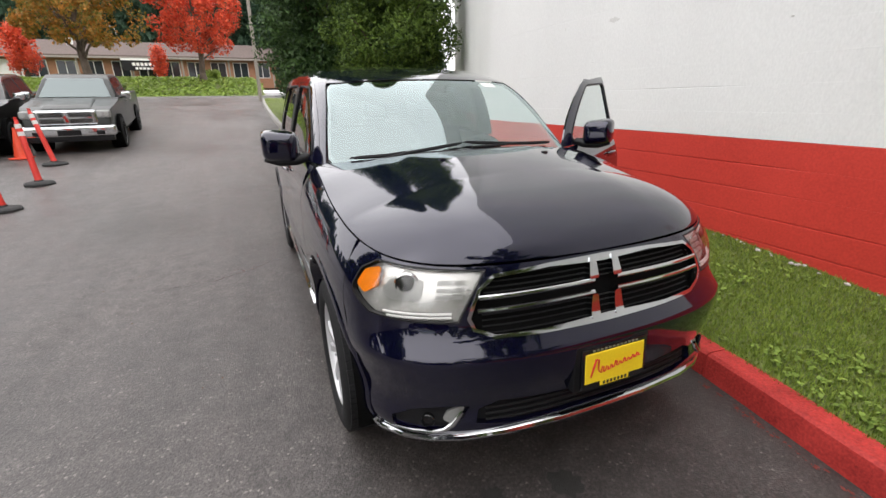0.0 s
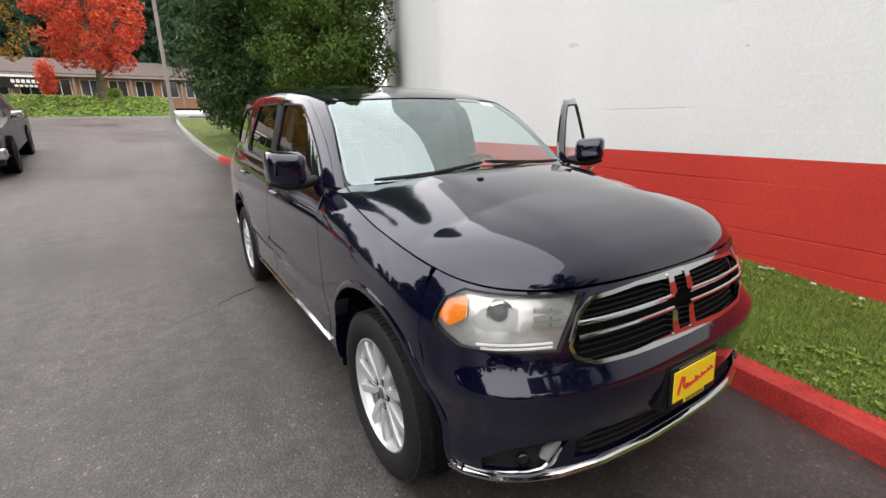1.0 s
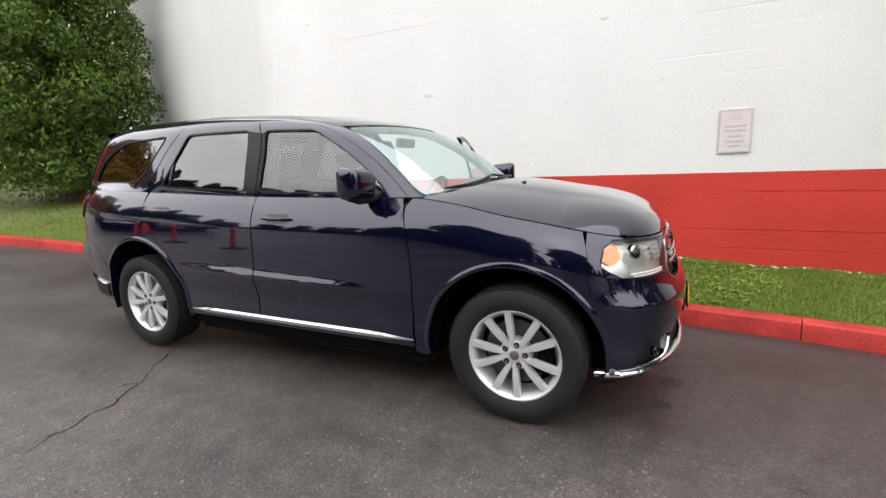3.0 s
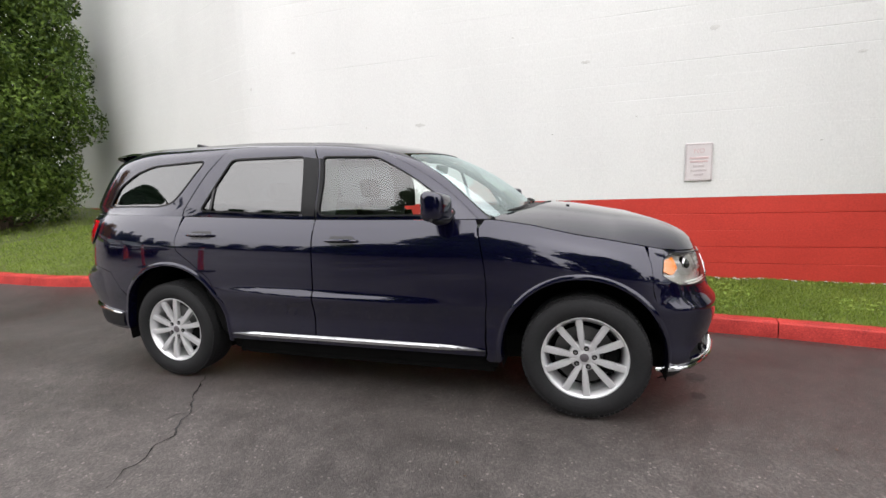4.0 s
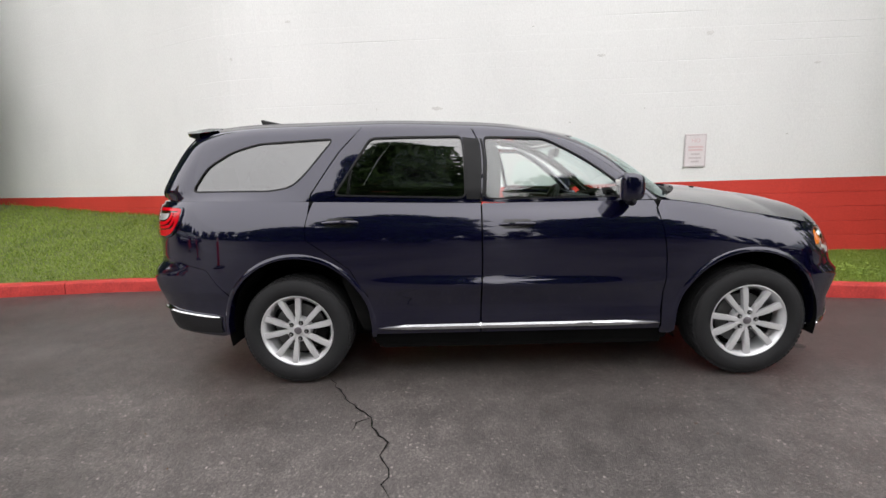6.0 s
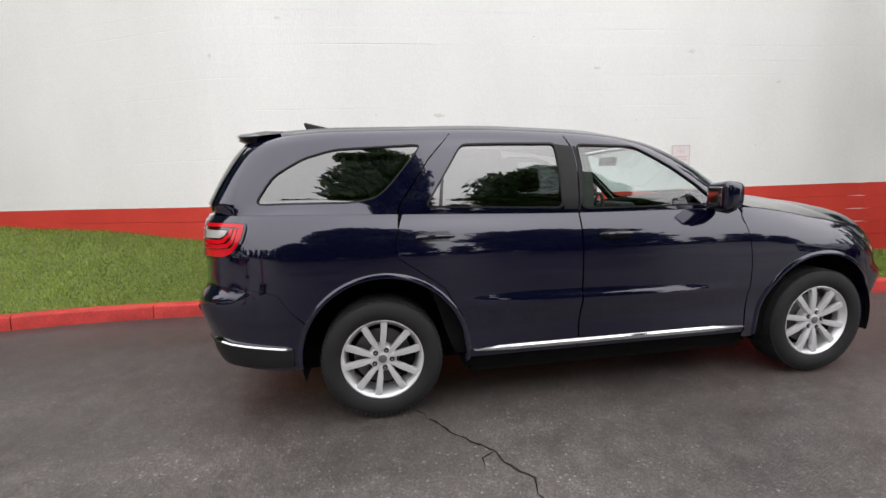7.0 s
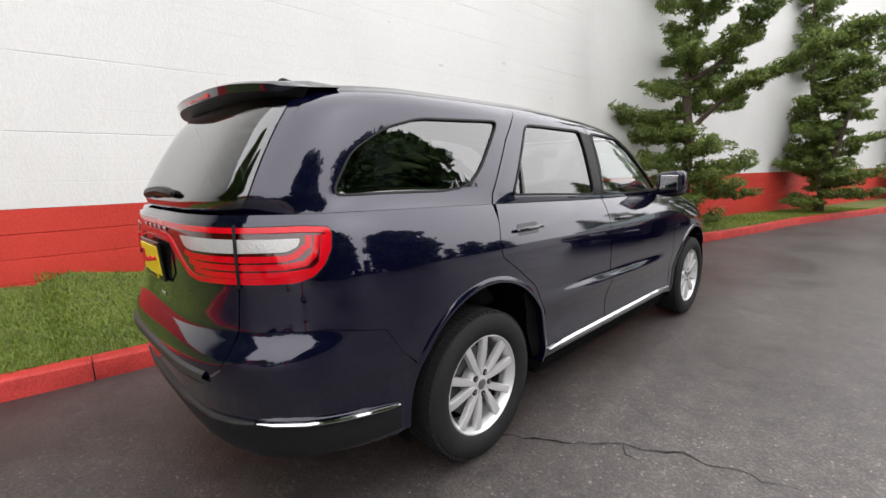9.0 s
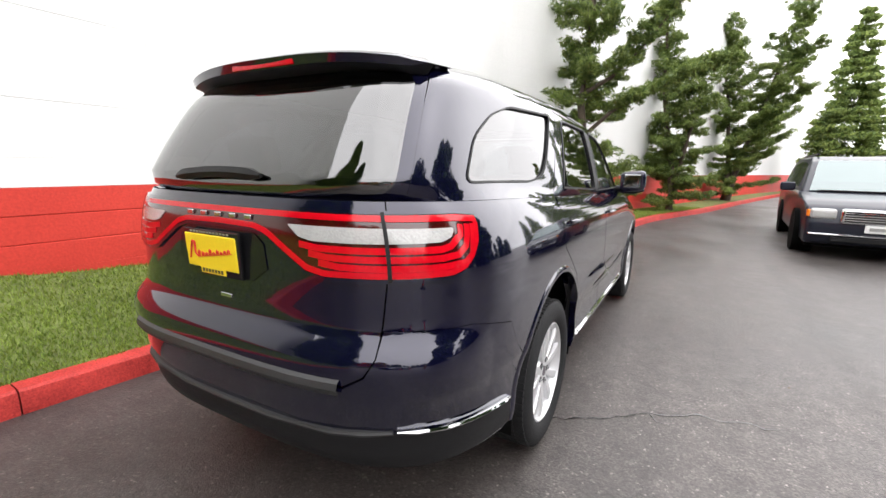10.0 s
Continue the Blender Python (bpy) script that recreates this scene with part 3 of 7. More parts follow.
# greenhouse: parameter h from the belt (0) to the roof's edge (1)
rail_z = curve([-1.3, -0.35, 0.3, 1.0, 1.7, 2.2, 2.7], [1.66, 1.695, 1.755, 1.785, 1.785, 1.755, 1.70])
screen_y = curve([0, 0.3, 0.6, 0.85, 0.95, 1], [-1.24, -1.04, -0.82, -0.545, -0.37, -0.14])
gate_y = curve([0, 0.5, 0.85, 1], [2.61, 2.48, 2.35, 2.23])
lean = curve([0, 0.3, 0.6, 0.82, 0.93, 1], [0.0, 0.043, 0.092, 0.135, 0.180, 0.255])
rise = curve([0, 0.6, 0.82, 0.93, 1], [0, 0.62, 0.84, 0.94, 1.0])
UP_MID = 0.5
UP_S, UP_U, UP_V = outline_table((2.5, 8), (5.0, 12), 1.5, 1.95, 0.82)
UP_END = UP_S[-1]


# how far the belt line must move to meet the body below it, round the sides and the back
_rim = lower(np.linspace(sp(-0.9, 1.2)[0], LOW_END, 500), top_z(MID + np.interp(np.linspace(sp(-0.9, 1.2)[0], LOW_END, 500), LOW_S, LOW_V) * 2.52))
BELT_DX, BELT_DY = [], []
for _u, _v in zip(UP_U[::8], UP_V[::8]):
    _x, _y = 0.885 * _u, UP_MID + _v * (1.74 if _v < 0 else 2.14)
    _r = min(1.0, max(0.0, (_y - 1.15) / 0.95))
    _x *= 1 - 0.085 * _r * _r * (3 - 2 * _r)
    _n = int(np.argmin((_rim[:, 0] - _x) ** 2 + (_rim[:, 1] - _y) ** 2))
    _k = min(1.0, max(0.0, (_y + 0.85) / 0.4))
    BELT_DX.append(_k * float(_rim[_n, 0] - _x))
    BELT_DY.append(_k * float(_rim[_n, 1] - _y))


def upper(a, h):
    """The body between the belt line and the roof."""
    sign, b = fold(a, UP_END)
    h = np.asarray(h, float) / 0.55
    u, v = np.interp(b, UP_S, UP_U), np.interp(b, UP_S, UP_V)
    half = np.where(v < 0, UP_MID - screen_y(h), gate_y(h) - UP_MID)
    y = UP_MID + v * half
    x = sign * u * (0.885 - lean(h))
    ramp = np.clip((y - 1.15) / 0.95, 0, 1)
    x = x * (1 - (0.085 - 0.045 * np.clip(h, 0, 1)) * ramp * ramp * (3 - 2 * ramp))
    zb, zr = top_z(y), rail_z(y)
    k = np.clip(1 - h / 0.16, 0, 1) ** 1.6
    x = x + sign * k * np.interp(b, UP_S[::8], BELT_DX)
    y = y + k * np.interp(b, UP_S[::8], BELT_DY)
    crown = 0.035 * np.clip(1 - (np.abs(x) / 0.63) ** 2.2, 0, 1) * np.clip(h, 0, 1) ** 3
    return np.stack([x, y, zb + (zr - zb) * rise(h) + crown], -1)


def up(y, z):
    """Parameters of a place on the greenhouse's side."""
    h = 0.5
    zb, zr = float(top_z(y)), float(rail_z(y))
    hs = np.linspace(-0.1, 1, 400)
    h = float(np.interp((z - zb) / (zr - zb), rise(np.clip(hs, 0, 1)) + np.minimum(hs, 0), hs))
    half = UP_MID - float(screen_y(h)) if y < UP_MID else float(gate_y(h)) - UP_MID
    return (float(np.interp((y - UP_MID) / half, UP_V, UP_S)), h * 0.55)


EDGE_A = np.linspace(0, sp(-0.90, 1.2)[0], 300)
EDGE_V = np.interp(EDGE_A, LOW_S, LOW_V)
EDGE_Z = top_z(MID + EDGE_V * (MID - nose_y(1.0)))
EDGE = lower(EDGE_A, EDGE_Z)
_y0 = float(EDGE[0, 1])
hood_mid = curve([_y0, _y0 + 0.035, _y0 + 0.10, -2.0, -1.8, -1.4, -1.1, -0.9], [float(EDGE_Z[0]), 1.034, 1.082, 1.136, 1.184, 1.252, 1.276, 1.28])


def hood_at(x, y):
    """The hood's sheet over the plan: crowned between the tops of the fenders, with a raised middle field."""
    x, y = np.asarray(x, float), np.asarray(y, float)
    xb, ze = np.interp(y, EDGE[:, 1], EDGE[:, 0]), np.interp(y, EDGE[:, 1], EDGE[:, 2])
    r = np.clip(np.abs(x) / np.maximum(xb, 1e-3), 0, 1)
    z = ze + (hood_mid(y) - ze) * (1 - r ** (2.4 + 2.8 * np.clip((-1.70 - y) / 0.35, 0, 1)))
    bulge = 0.008 / (1 + np.exp((np.abs(x) - 0.42 - 0.08 * (y + 1.6)) / 0.025)) * np.clip((y + 2.2) / 0.3, 0, 1)
    return np.stack([x, y, z + bulge], -1)


def roof_at(x, y):
    """The roof's sheet over the plan."""
    x, y = np.asarray(x, float), np.asarray(y, float)
    return np.stack([x, y, rail_z(y) + 0.035 * (1 - (np.abs(x) / 0.63) ** 2.2)], -1)
# ---- the dark blue SUV ----
suv = empty("suv", label="dark navy blue suv with chrome trim and open front door", category="car")
ARCH_F, ARCH_R = (-1.500, 0.385, 0.475), (1.497, 0.392, 0.500)


def arc(c, a0, a1, n=14, grow=0.0):
    """Points along a wheel arch, by angles in degrees from the back round over the top."""
    return [(c[0] + (c[2] + grow) * math.cos(radians(t)), c[1] + (c[2] + grow) * math.sin(radians(t))) for t in np.linspace(a0, a1, n)]


def side_poly(points):
    return [sp(y, z) for y, z in points]


def top_run(y0, y1, n=12, drop=0.0):
    return [sp(y, float(top_z(y)) - drop) for y in np.linspace(y0, y1, n)]


def both(points):
    """An outline across the middle, from its half on the positive side."""
    return [(-a, z) for a, z in points[::-1]] + list(points)


GAP = 0.0020
headlamp_edge = [sp(-1.934, 0.900), sp(-1.948, 0.956), sp(-1.995, 0.990), fp(0.79, 0.983), fp(0.655, 0.975), fp(0.505, 0.969), fp(0.585, 0.795), fp(0.72, 0.800), sp(-2.03, 0.812), sp(-1.972, 0.844), sp(-1.935, 0.872)]
grille_half = [fp(0, 0.728), fp(0.30, 0.732), fp(0.47, 0.738), fp(0.540, 0.768), fp(0.560, 0.812), fp(0.528, 0.912), fp(0.478, 0.953), fp(0.25, 0.968), fp(0, 0.972)]
intake_half = [fp(0, 0.390), fp(0.40, 0.390), fp(0.54, 0.405), fp(0.53, 0.46), fp(0.46, 0.49), fp(0.21, 0.475), fp(0, 0.470)]
fog_edge = [fp(0.805, 0.360), fp(0.66, 0.370), fp(0.585, 0.43), fp(0.56, 0.475), fp(0.64, 0.480), fp(0.745, 0.457), fp(0.810, 0.41)]
mirror_out = lambda poly: [(-a, z) for a, z in poly[::-1]]

# front fascia
fascia_half = [fp(0, 0.30), fp(0.4, 0.30), fp(0.7, 0.29), sp(-2.02, 0.29), sp(-1.985, 0.30)]
fascia_half += side_poly([p for p in arc(ARCH_F, 188, 152, 6)])
fascia_half += [sp(-1.885, 0.80), sp(-1.872, 0.97), sp(-1.868, float(top_z(-1.87)))]
n0 = int(np.argmax(EDGE[:, 1] > -1.87))
fascia_half[-1] = (float(EDGE_A[n0]), float(EDGE_Z[n0]))
fascia_half += [(float(EDGE_A[n]), float(EDGE_Z[n])) for n in range(n0 - 6, -1, -6)] + [(0.0, float(EDGE_Z[0]))]
fascia = patch("front_bumper", lower, both(fascia_half), [headlamp_edge, mirror_out(headlamp_edge), both(grille_half), both(intake_half), fog_edge, mirror_out(fog_edge)],
               0.035, 0, 0.025, M_paint, suv)
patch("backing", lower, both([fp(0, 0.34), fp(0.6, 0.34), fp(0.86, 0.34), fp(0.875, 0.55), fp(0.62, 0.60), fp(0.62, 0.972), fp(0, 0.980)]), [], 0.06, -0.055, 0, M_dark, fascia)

# fenders
n1 = int(np.argmax(EDGE[:, 1] > -0.935))
fender_poly = side_poly([(-0.931, 0.32), (-0.939, 0.6), (-0.950, 0.8), (-0.925, 1.0), (-0.903, 1.15)]) + [(float(EDGE_A[n]), float(EDGE_Z[n])) for n in range(n1, n0, -6)] + side_poly([(-1.8712, 0.97), (-1.8842, 0.80)])
fender_poly += side_poly(arc(ARCH_F, 152, -8, 22)) + [sp(-1.02, 0.30), sp(-0.95, 0.30)]
for mir in (False, True):
    patch("fender", lower, shrink(fender_poly, GAP), [], 0.04, 0, 0.02, M_paint, suv, mirror=mir)

# hood
hood_edge = []
k0 = int(np.argmax(EDGE[:, 1] > -0.985))
for n in range(0, k0, 6):
    hood_edge.append((float(EDGE[n, 0]), float(EDGE[n, 1])))
hood_edge = [(max(0, x - 0.003), y + 0.003) for x, y in hood_edge]
cowl = [(x, -1.30 + 0.33 * (x / 0.8) ** 2.2) for x in np.linspace(0.79, 0, 12)]
hood_half = hood_edge + cowl
hood_poly = [(-x, y) for x, y in hood_half[::-1] if x > 1e-6] + [p for p in hood_half]
hood = patch("hood", hood_at, hood_poly, [], 0.04, 0.002, 0.02, M_paint, suv)

# doors, their frames and windows
SV = lambda v: float(np.interp(v, UP_V, UP_S))
A_SCREEN, A_SEAM = float(np.interp(0.90, UP_U[:400], UP_S[:400])), SV(-0.795)
H_TOP = 0.885 * 0.55
front_low = side_poly([(-0.928, 0.34), (-0.936, 0.6), (-0.947, 0.8), (-0.922, 1.0), (-0.90, 1.15)]) + top_run(-0.885, 0.242, 10) + [sp(0.246, 0.8), sp(0.262, 0.34)]
rear_cut = [(0.985, 0.34), (1.02, 0.62), (1.125, 0.80), (1.30, 0.93), (1.40, 1.0), (1.412, 1.07), (1.39, 1.17)]
rear_low = [sp(0.268, 0.34), sp(0.252, 0.8)] + top_run(0.248, 1.365, 10) + side_poly(rear_cut[::-1])
rear_line = [(1.37, 1.30), (1.28, 1.43), (1.18, 1.57), (1.10, 1.655), (1.045, 1.71)]
LEAD = [(A_SEAM, 0.0), (A_SEAM, 0.04), up(-0.745, 1.330), up(-0.66, 1.400), up(-0.545, 1.480), up(-0.42, 1.555), up(-0.28, 1.625), up(-0.13, 1.675), (up(0.0, 1.70)[0], H_TOP)]
front_frame = LEAD + [(a, H_TOP) for a in np.linspace(LEAD[-1][0] + 0.04, up(0.242, 1.60)[0], 8)] + [up(0.243, z) for z in np.linspace(1.60, 1.22, 5)] + [(a, 0.0) for a in np.linspace(up(0.19, 1.22)[0], A_SEAM + 0.05, 12)]
rear_frame = [up(0.250, z) for z in np.linspace(1.222, 1.60, 5)] + [(a, H_TOP) for a in np.linspace(up(0.252, 1.6)[0], up(1.030, 1.735)[0], 12)] + [up(y, z) for y, z in rear_line[::-1][1:]] + [(up(1.37, 1.30)[0], 0.0)] + [(a, 0.0) for a in np.linspace(up(1.3, 1.3)[0], up(0.29, 1.225)[0], 10)]
quarter_frame = [(up(1.378, 1.30)[0], 0.0)] + [up(y + 0.008, z) for y, z in rear_line] + [(a, H_TOP) for a in np.linspace(up(1.038, 1.735)[0], UP_END - 0.775, 14)] + [(UP_END - 0.775 + 0.02 * t, H_TOP * (1 - t)) for t in np.linspace(0, 1, 8)] + [(a, 0.0) for a in np.linspace(UP_END - 0.775, up(1.45, 1.32)[0], 14)]
front_window = rounded([up(0.224, 1.240), up(0.222, 1.640), up(-0.19, 1.622), up(-0.42, 1.495), up(-0.60, 1.370), up(-0.76, 1.232)][::-1], 0.05)
rear_window = rounded([up(1.215, 1.290), up(0.972, 1.655), up(0.368, 1.650), up(0.350, 1.250)], 0.035)
quarter_window = rounded([up(2.215, 1.335), up(2.10, 1.50), up(1.93, 1.595), up(1.74, 1.645), up(1.215, 1.662), up(1.42, 1.425), up(1.51, 1.350), up(1.66, 1.328)], 0.05)


def door_handle(parent, y, z, mir):
    s = -1 if mir else 1
    x = float(lower(*sp(y, z))[0])
    bm = bmesh.new()
    pts = [(s * (x + 0.012 + 0.020 * math.sin(math.pi * t)), y - 0.115 + 0.23 * t, z + 0.006 * math.sin(math.pi * t)) for t in np.linspace(0, 1, 10)]
    add_tube(bm, pts, [0.010, 0.013, 0.014, 0.014, 0.014, 0.014, 0.014, 0.014, 0.013, 0.010], 10, squash=0.8)
    part("handle", bm, M_paint, parent)
    cup = rounded([sp(y - 0.09, z - 0.03), sp(y + 0.09, z - 0.03), sp(y + 0.09, z + 0.028), sp(y - 0.09, z + 0.028)], 0.02)
    patch("handle_cup", lower, cup, [], 0.02, 0.0015, 0, M_gloss_black, parent, mirror=mir)


def trim_line(name, surf, poly, width, material, parent, mir, offset=0.004):
    """A raised band round a window."""
    patch(name, surf, shrink(poly, -width), [shrink(poly, 0.004)], 0.03, offset, 0.01, material, parent, mirror=mir)


def side_mirror(parent, mir):
    """A door mirror: rounded shell, dark base and arm, glass on its back."""
    s = -1 if mir else 1
    bm = bmesh.new()
    made = add_box(bm, (-0.114, -0.076, -0.095), (0.114, 0.068, 0.097), 0.060, 6)
    for v in bm.verts:
        k = 0.80 + 0.20 * (v.co.y + 0.072) / 0.138
        v.co.x *= k
        v.co.z = v.co.z * k + 0.012 * (v.co.x * s / 0.125)
    bmesh.ops.transform(bm, matrix=pose(s * 1.008, -0.668, 1.285, 0, 0, s * 8), verts=bm.verts)
    shell = part("mirror", bm, M_paint, parent)
    bm = bmesh.new()
    add_box(bm, (-0.068, 0.0, -0.056), (0.068, 0.006, 0.060), 0.003, 1)
    bmesh.ops.transform(bm, matrix=pose(s * 1.003, -0.602, 1.285, 0, 0, s * 8), verts=bm.verts)
    part("mirror_glass", bm, M_chrome, shell)
    bm = bmesh.new()
    add_tube(bm, [(s * 0.86, -0.70, 1.222), (s * 0.93, -0.70, 1.205), (s * 1.02, -0.68, 1.200), (s * 1.10, -0.66, 1.212)], [0.03, 0.032, 0.028, 0.012], 12, squash=0.9)
    part("mirror_base", bm, M_black, shell)
    return shell


def front_door(mir):
    door = patch("front_door", lower, shrink(front_low, GAP), [], 0.022, 0, 0.03, M_paint, None, mirror=mir)
    patch("door_frame", upper, shrink(front_frame, GAP * 0.6), [front_window], 0.035, 0, 0.02, M_paint, door, mirror=mir)
    trim_line("window_trim", upper, front_window, 0.007, M_black, door, mir)
    patch("window", upper, front_window, [], 0.05, -0.008, 0, M_glass_clear, door, mirror=mir)
    patch("door_card", lower, shrink([sp(-0.90, 0.36), sp(-0.86, float(top_z(-0.86))), sp(0.22, float(top_z(0.22))), sp(0.22, 0.36)][::-1], 0.0), [], 0.08, -0.07, 0.02, M_interior, door, mirror=mir)
    patch("b_pillar_trim", upper, [up(0.243, 1.23), up(0.243, 1.63), up(0.228, 1.63), up(0.232, 1.23)][::-1], [], 0.04, 0.0045, 0.006, M_black, door, mirror=mir)
    door_handle(door, 0.02, 1.075, mir)
    side_mirror(door, mir)
    return door


door_right = front_door(True)
door_right.parent = suv
door_left = front_door(False)
door_left.parent = suv
hinge = Vector((0.93, -0.90, 0))
door_left.matrix_basis = Matrix.Translation(hinge) @ Matrix.Rotation(radians(-57), 4, "Z") @ Matrix.Translation(-hinge)
for mir in (False, True):
    rd = patch("rear_door", lower, shrink(rear_low, GAP), [], 0.022, 0, 0.03, M_paint, suv, mirror=mir)
    patch("door_frame", upper, shrink(rear_frame, GAP * 0.6), [rear_window], 0.035, 0, 0.02, M_paint, rd, mirror=mir)
    trim_line("window_trim", upper, rear_window, 0.007, M_black, rd, mir)
    patch("window", upper, rear_window, [], 0.05, -0.008, 0, M_glass_dark, rd, mirror=mir)
    patch("window_divider", upper, [up(1.115, 1.29), up(1.135, 1.29), up(1.115, 1.43), up(1.095, 1.46)], [], 0.03, 0.002, 0.008, M_gloss_black, rd, mirror=mir)
    patch("b_pillar_trim", upper, [up(0.252, 1.235), up(0.342, 1.24), up(0.360, 1.645), up(0.252, 1.63)], [], 0.04, 0.0045, 0.006, M_black, rd, mirror=mir)
    door_handle(rd, 1.172, 1.115, mir)
    quarter_low = side_poly([(y + 0.003, z) for y, z in rear_cut]) + top_run(1.39, 2.20, 8) + [rp(0.80, float(top_z(2.5))), rp(0.74, float(top_z(2.6))), rp(0.692, float(top_z(2.6))), rp(0.688, 1.10), rp(0.672, 0.875), rp(0.78, 0.872), sp(2.32, 0.868), sp(2.10, 0.82), sp(2.02, 0.70)]
    quarter_low += side_poly([p for p in arc(ARCH_R, 28, 186, 22)]) + [sp(1.0, 0.30)]
    qp = patch("quarter_panel", lower, shrink(quarter_low[::-1], 0.0008), [], 0.04, 0, 0.02, M_paint, suv, mirror=mir)
    patch("pillar", upper, shrink(quarter_frame, 0.0008), [quarter_window], 0.035, 0, 0.02, M_paint, qp, mirror=mir)
    trim_line("window_trim", upper, quarter_window, 0.0045, M_black, qp, mir)
    patch("window", upper, quarter_window, [], 0.05, -0.008, 0, M_glass_dark, qp, mirror=mir)
    patch("a_pillar", upper, [(A_SCREEN + 0.003, h) for h in np.linspace(0.0, H_TOP, 12)] + [(a - 0.003, h + (0.003 if 0 < h < H_TOP else 0.0)) for a, h in LEAD[::-1]], [], 0.03, 0, 0.02, M_paint, suv, mirror=mir)
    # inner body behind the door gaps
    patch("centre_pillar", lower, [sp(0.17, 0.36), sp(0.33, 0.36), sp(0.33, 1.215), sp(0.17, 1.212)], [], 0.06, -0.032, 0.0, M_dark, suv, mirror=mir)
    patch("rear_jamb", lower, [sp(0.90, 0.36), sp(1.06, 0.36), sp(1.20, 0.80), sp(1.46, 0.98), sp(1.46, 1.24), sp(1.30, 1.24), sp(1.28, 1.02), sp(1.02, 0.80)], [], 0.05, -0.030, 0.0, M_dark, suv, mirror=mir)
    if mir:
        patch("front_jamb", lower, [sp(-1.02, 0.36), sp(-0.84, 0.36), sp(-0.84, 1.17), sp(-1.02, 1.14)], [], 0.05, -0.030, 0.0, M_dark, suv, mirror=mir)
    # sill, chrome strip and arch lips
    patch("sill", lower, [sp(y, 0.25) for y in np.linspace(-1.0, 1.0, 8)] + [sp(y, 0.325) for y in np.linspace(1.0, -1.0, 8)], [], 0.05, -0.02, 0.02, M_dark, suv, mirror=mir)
    s = -1 if mir else 1
    bm = bmesh.new()
    ys = np.linspace(-0.935, 0.955, 24)
    rows = []
    for n, y in enumerate(ys):
        t = n / 23
        hgt = 0.022 * min(1, 6 * t + 0.15, 9 * (1 - t) + 0.1)
        x = float(lower(*sp(y, 0.385))[0])
        rows.append([(s * (x - 0.004), y, 0.388 - hgt), (s * (x + 0.014), y, 0.388 - hgt * 0.6), (s * (x + 0.016), y, 0.388 + hgt * 0.3), (s * (x - 0.004), y, 0.388 + hgt)])
    vs = [[bm.verts.new(c) for c in r] for r in rows]
    for A, B in zip(vs, vs[1:]):
        for j in range(3):
            bm.faces.new((A[j], A[j + 1], B[j + 1], B[j]))
    part("sill_strip", bm, M_chrome, suv, "polished chrome strip along the sill")
    for c, lo, hi, nm in ((ARCH_F, -8, 186, "front_arch_lip"), (ARCH_R, -4, 188, "rear_arch_lip")):
        bm = bmesh.new()
        prof = [(0.024, 0.000), (0.016, 0.005), (0.005, 0.009), (-0.006, 0.008), (-0.012, -0.06)]
        lines = []
        for g, out in prof:
            line = []
            for y, z in arc(c, lo, hi, 40, g):
                P = lower(*sp(y, max(z, 0.24)))
                line.append(bm.verts.new((s * (P[0] + out), y, z)))
            lines.append(line)
        for A, B in zip(lines, lines[1:]):
            for j in range(39):
                bm.faces.new((A[j], A[j + 1], B[j + 1], B[j]))
        part(nm, bm, M_paint, suv)
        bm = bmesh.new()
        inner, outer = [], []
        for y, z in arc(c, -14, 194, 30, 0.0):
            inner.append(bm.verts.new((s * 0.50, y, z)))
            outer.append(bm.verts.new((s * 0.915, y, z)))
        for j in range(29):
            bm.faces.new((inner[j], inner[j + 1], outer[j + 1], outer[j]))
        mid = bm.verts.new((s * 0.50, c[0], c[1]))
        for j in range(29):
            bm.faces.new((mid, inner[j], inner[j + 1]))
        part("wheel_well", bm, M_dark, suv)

# roof, windscreen and tailgate
roof_loop = upper(np.linspace(-UP_END, UP_END, 140, endpoint=False), np.full(140, 0.55))
roof = patch("roof", roof_at, [(float(p[0]), float(p[1])) for p in roof_loop], [], 0.06, 0, 0, M_paint, suv)
for a0, a1 in ((-A_SCREEN - 0.0, A_SCREEN), (A_SCREEN, UP_END), (UP_END, 2 * UP_END - A_SCREEN)):
    xs = np.linspace(a0, a1, 60)
    patch("roof_edge", upper, [(a, 0.88 * 0.55) for a in xs] + [(a, 0.55) for a in xs[::-1]], [], 0.03, 0, 0, M_paint, roof)
patch("windscreen", upper, rounded([(-A_SCREEN + 0.012, 0.012), (A_SCREEN - 0.012, 0.012), (A_SCREEN - 0.012, 0.868 * 0.55), (-A_SCREEN + 0.012, 0.868 * 0.55)], 0.06), [], 0.05, -0.004, 0, M_windscreen, suv)
patch("screen_border", upper, [(-A_SCREEN, -0.03), (A_SCREEN, -0.03), (A_SCREEN, 0.882 * 0.55), (-A_SCREEN, 0.882 * 0.55)], [rounded([(-A_SCREEN + 0.03, 0.035), (A_SCREEN - 0.03, 0.035), (A_SCREEN - 0.03, 0.850 * 0.55), (-A_SCREEN + 0.03, 0.850 * 0.55)], 0.06)], 0.05, -0.012, 0, M_gloss_black, suv)
G0, G1 = UP_END - 0.77, UP_END + 0.77
gate_poly = [rp(0.690, float(top_z(2.6))), rp(0.685, 1.10), rp(0.660, 0.80), rp(0.630, 0.745)] + [rp(x, 0.70) for x in np.linspace(0.56, -0.56, 11)] + [rp(-0.630, 0.745), rp(-0.660, 0.80), rp(-0.685, 1.10), rp(-0.690, float(top_z(2.6)))] + [rp(x, float(top_z(2.6))) for x in np.linspace(-0.5, 0.5, 9)]
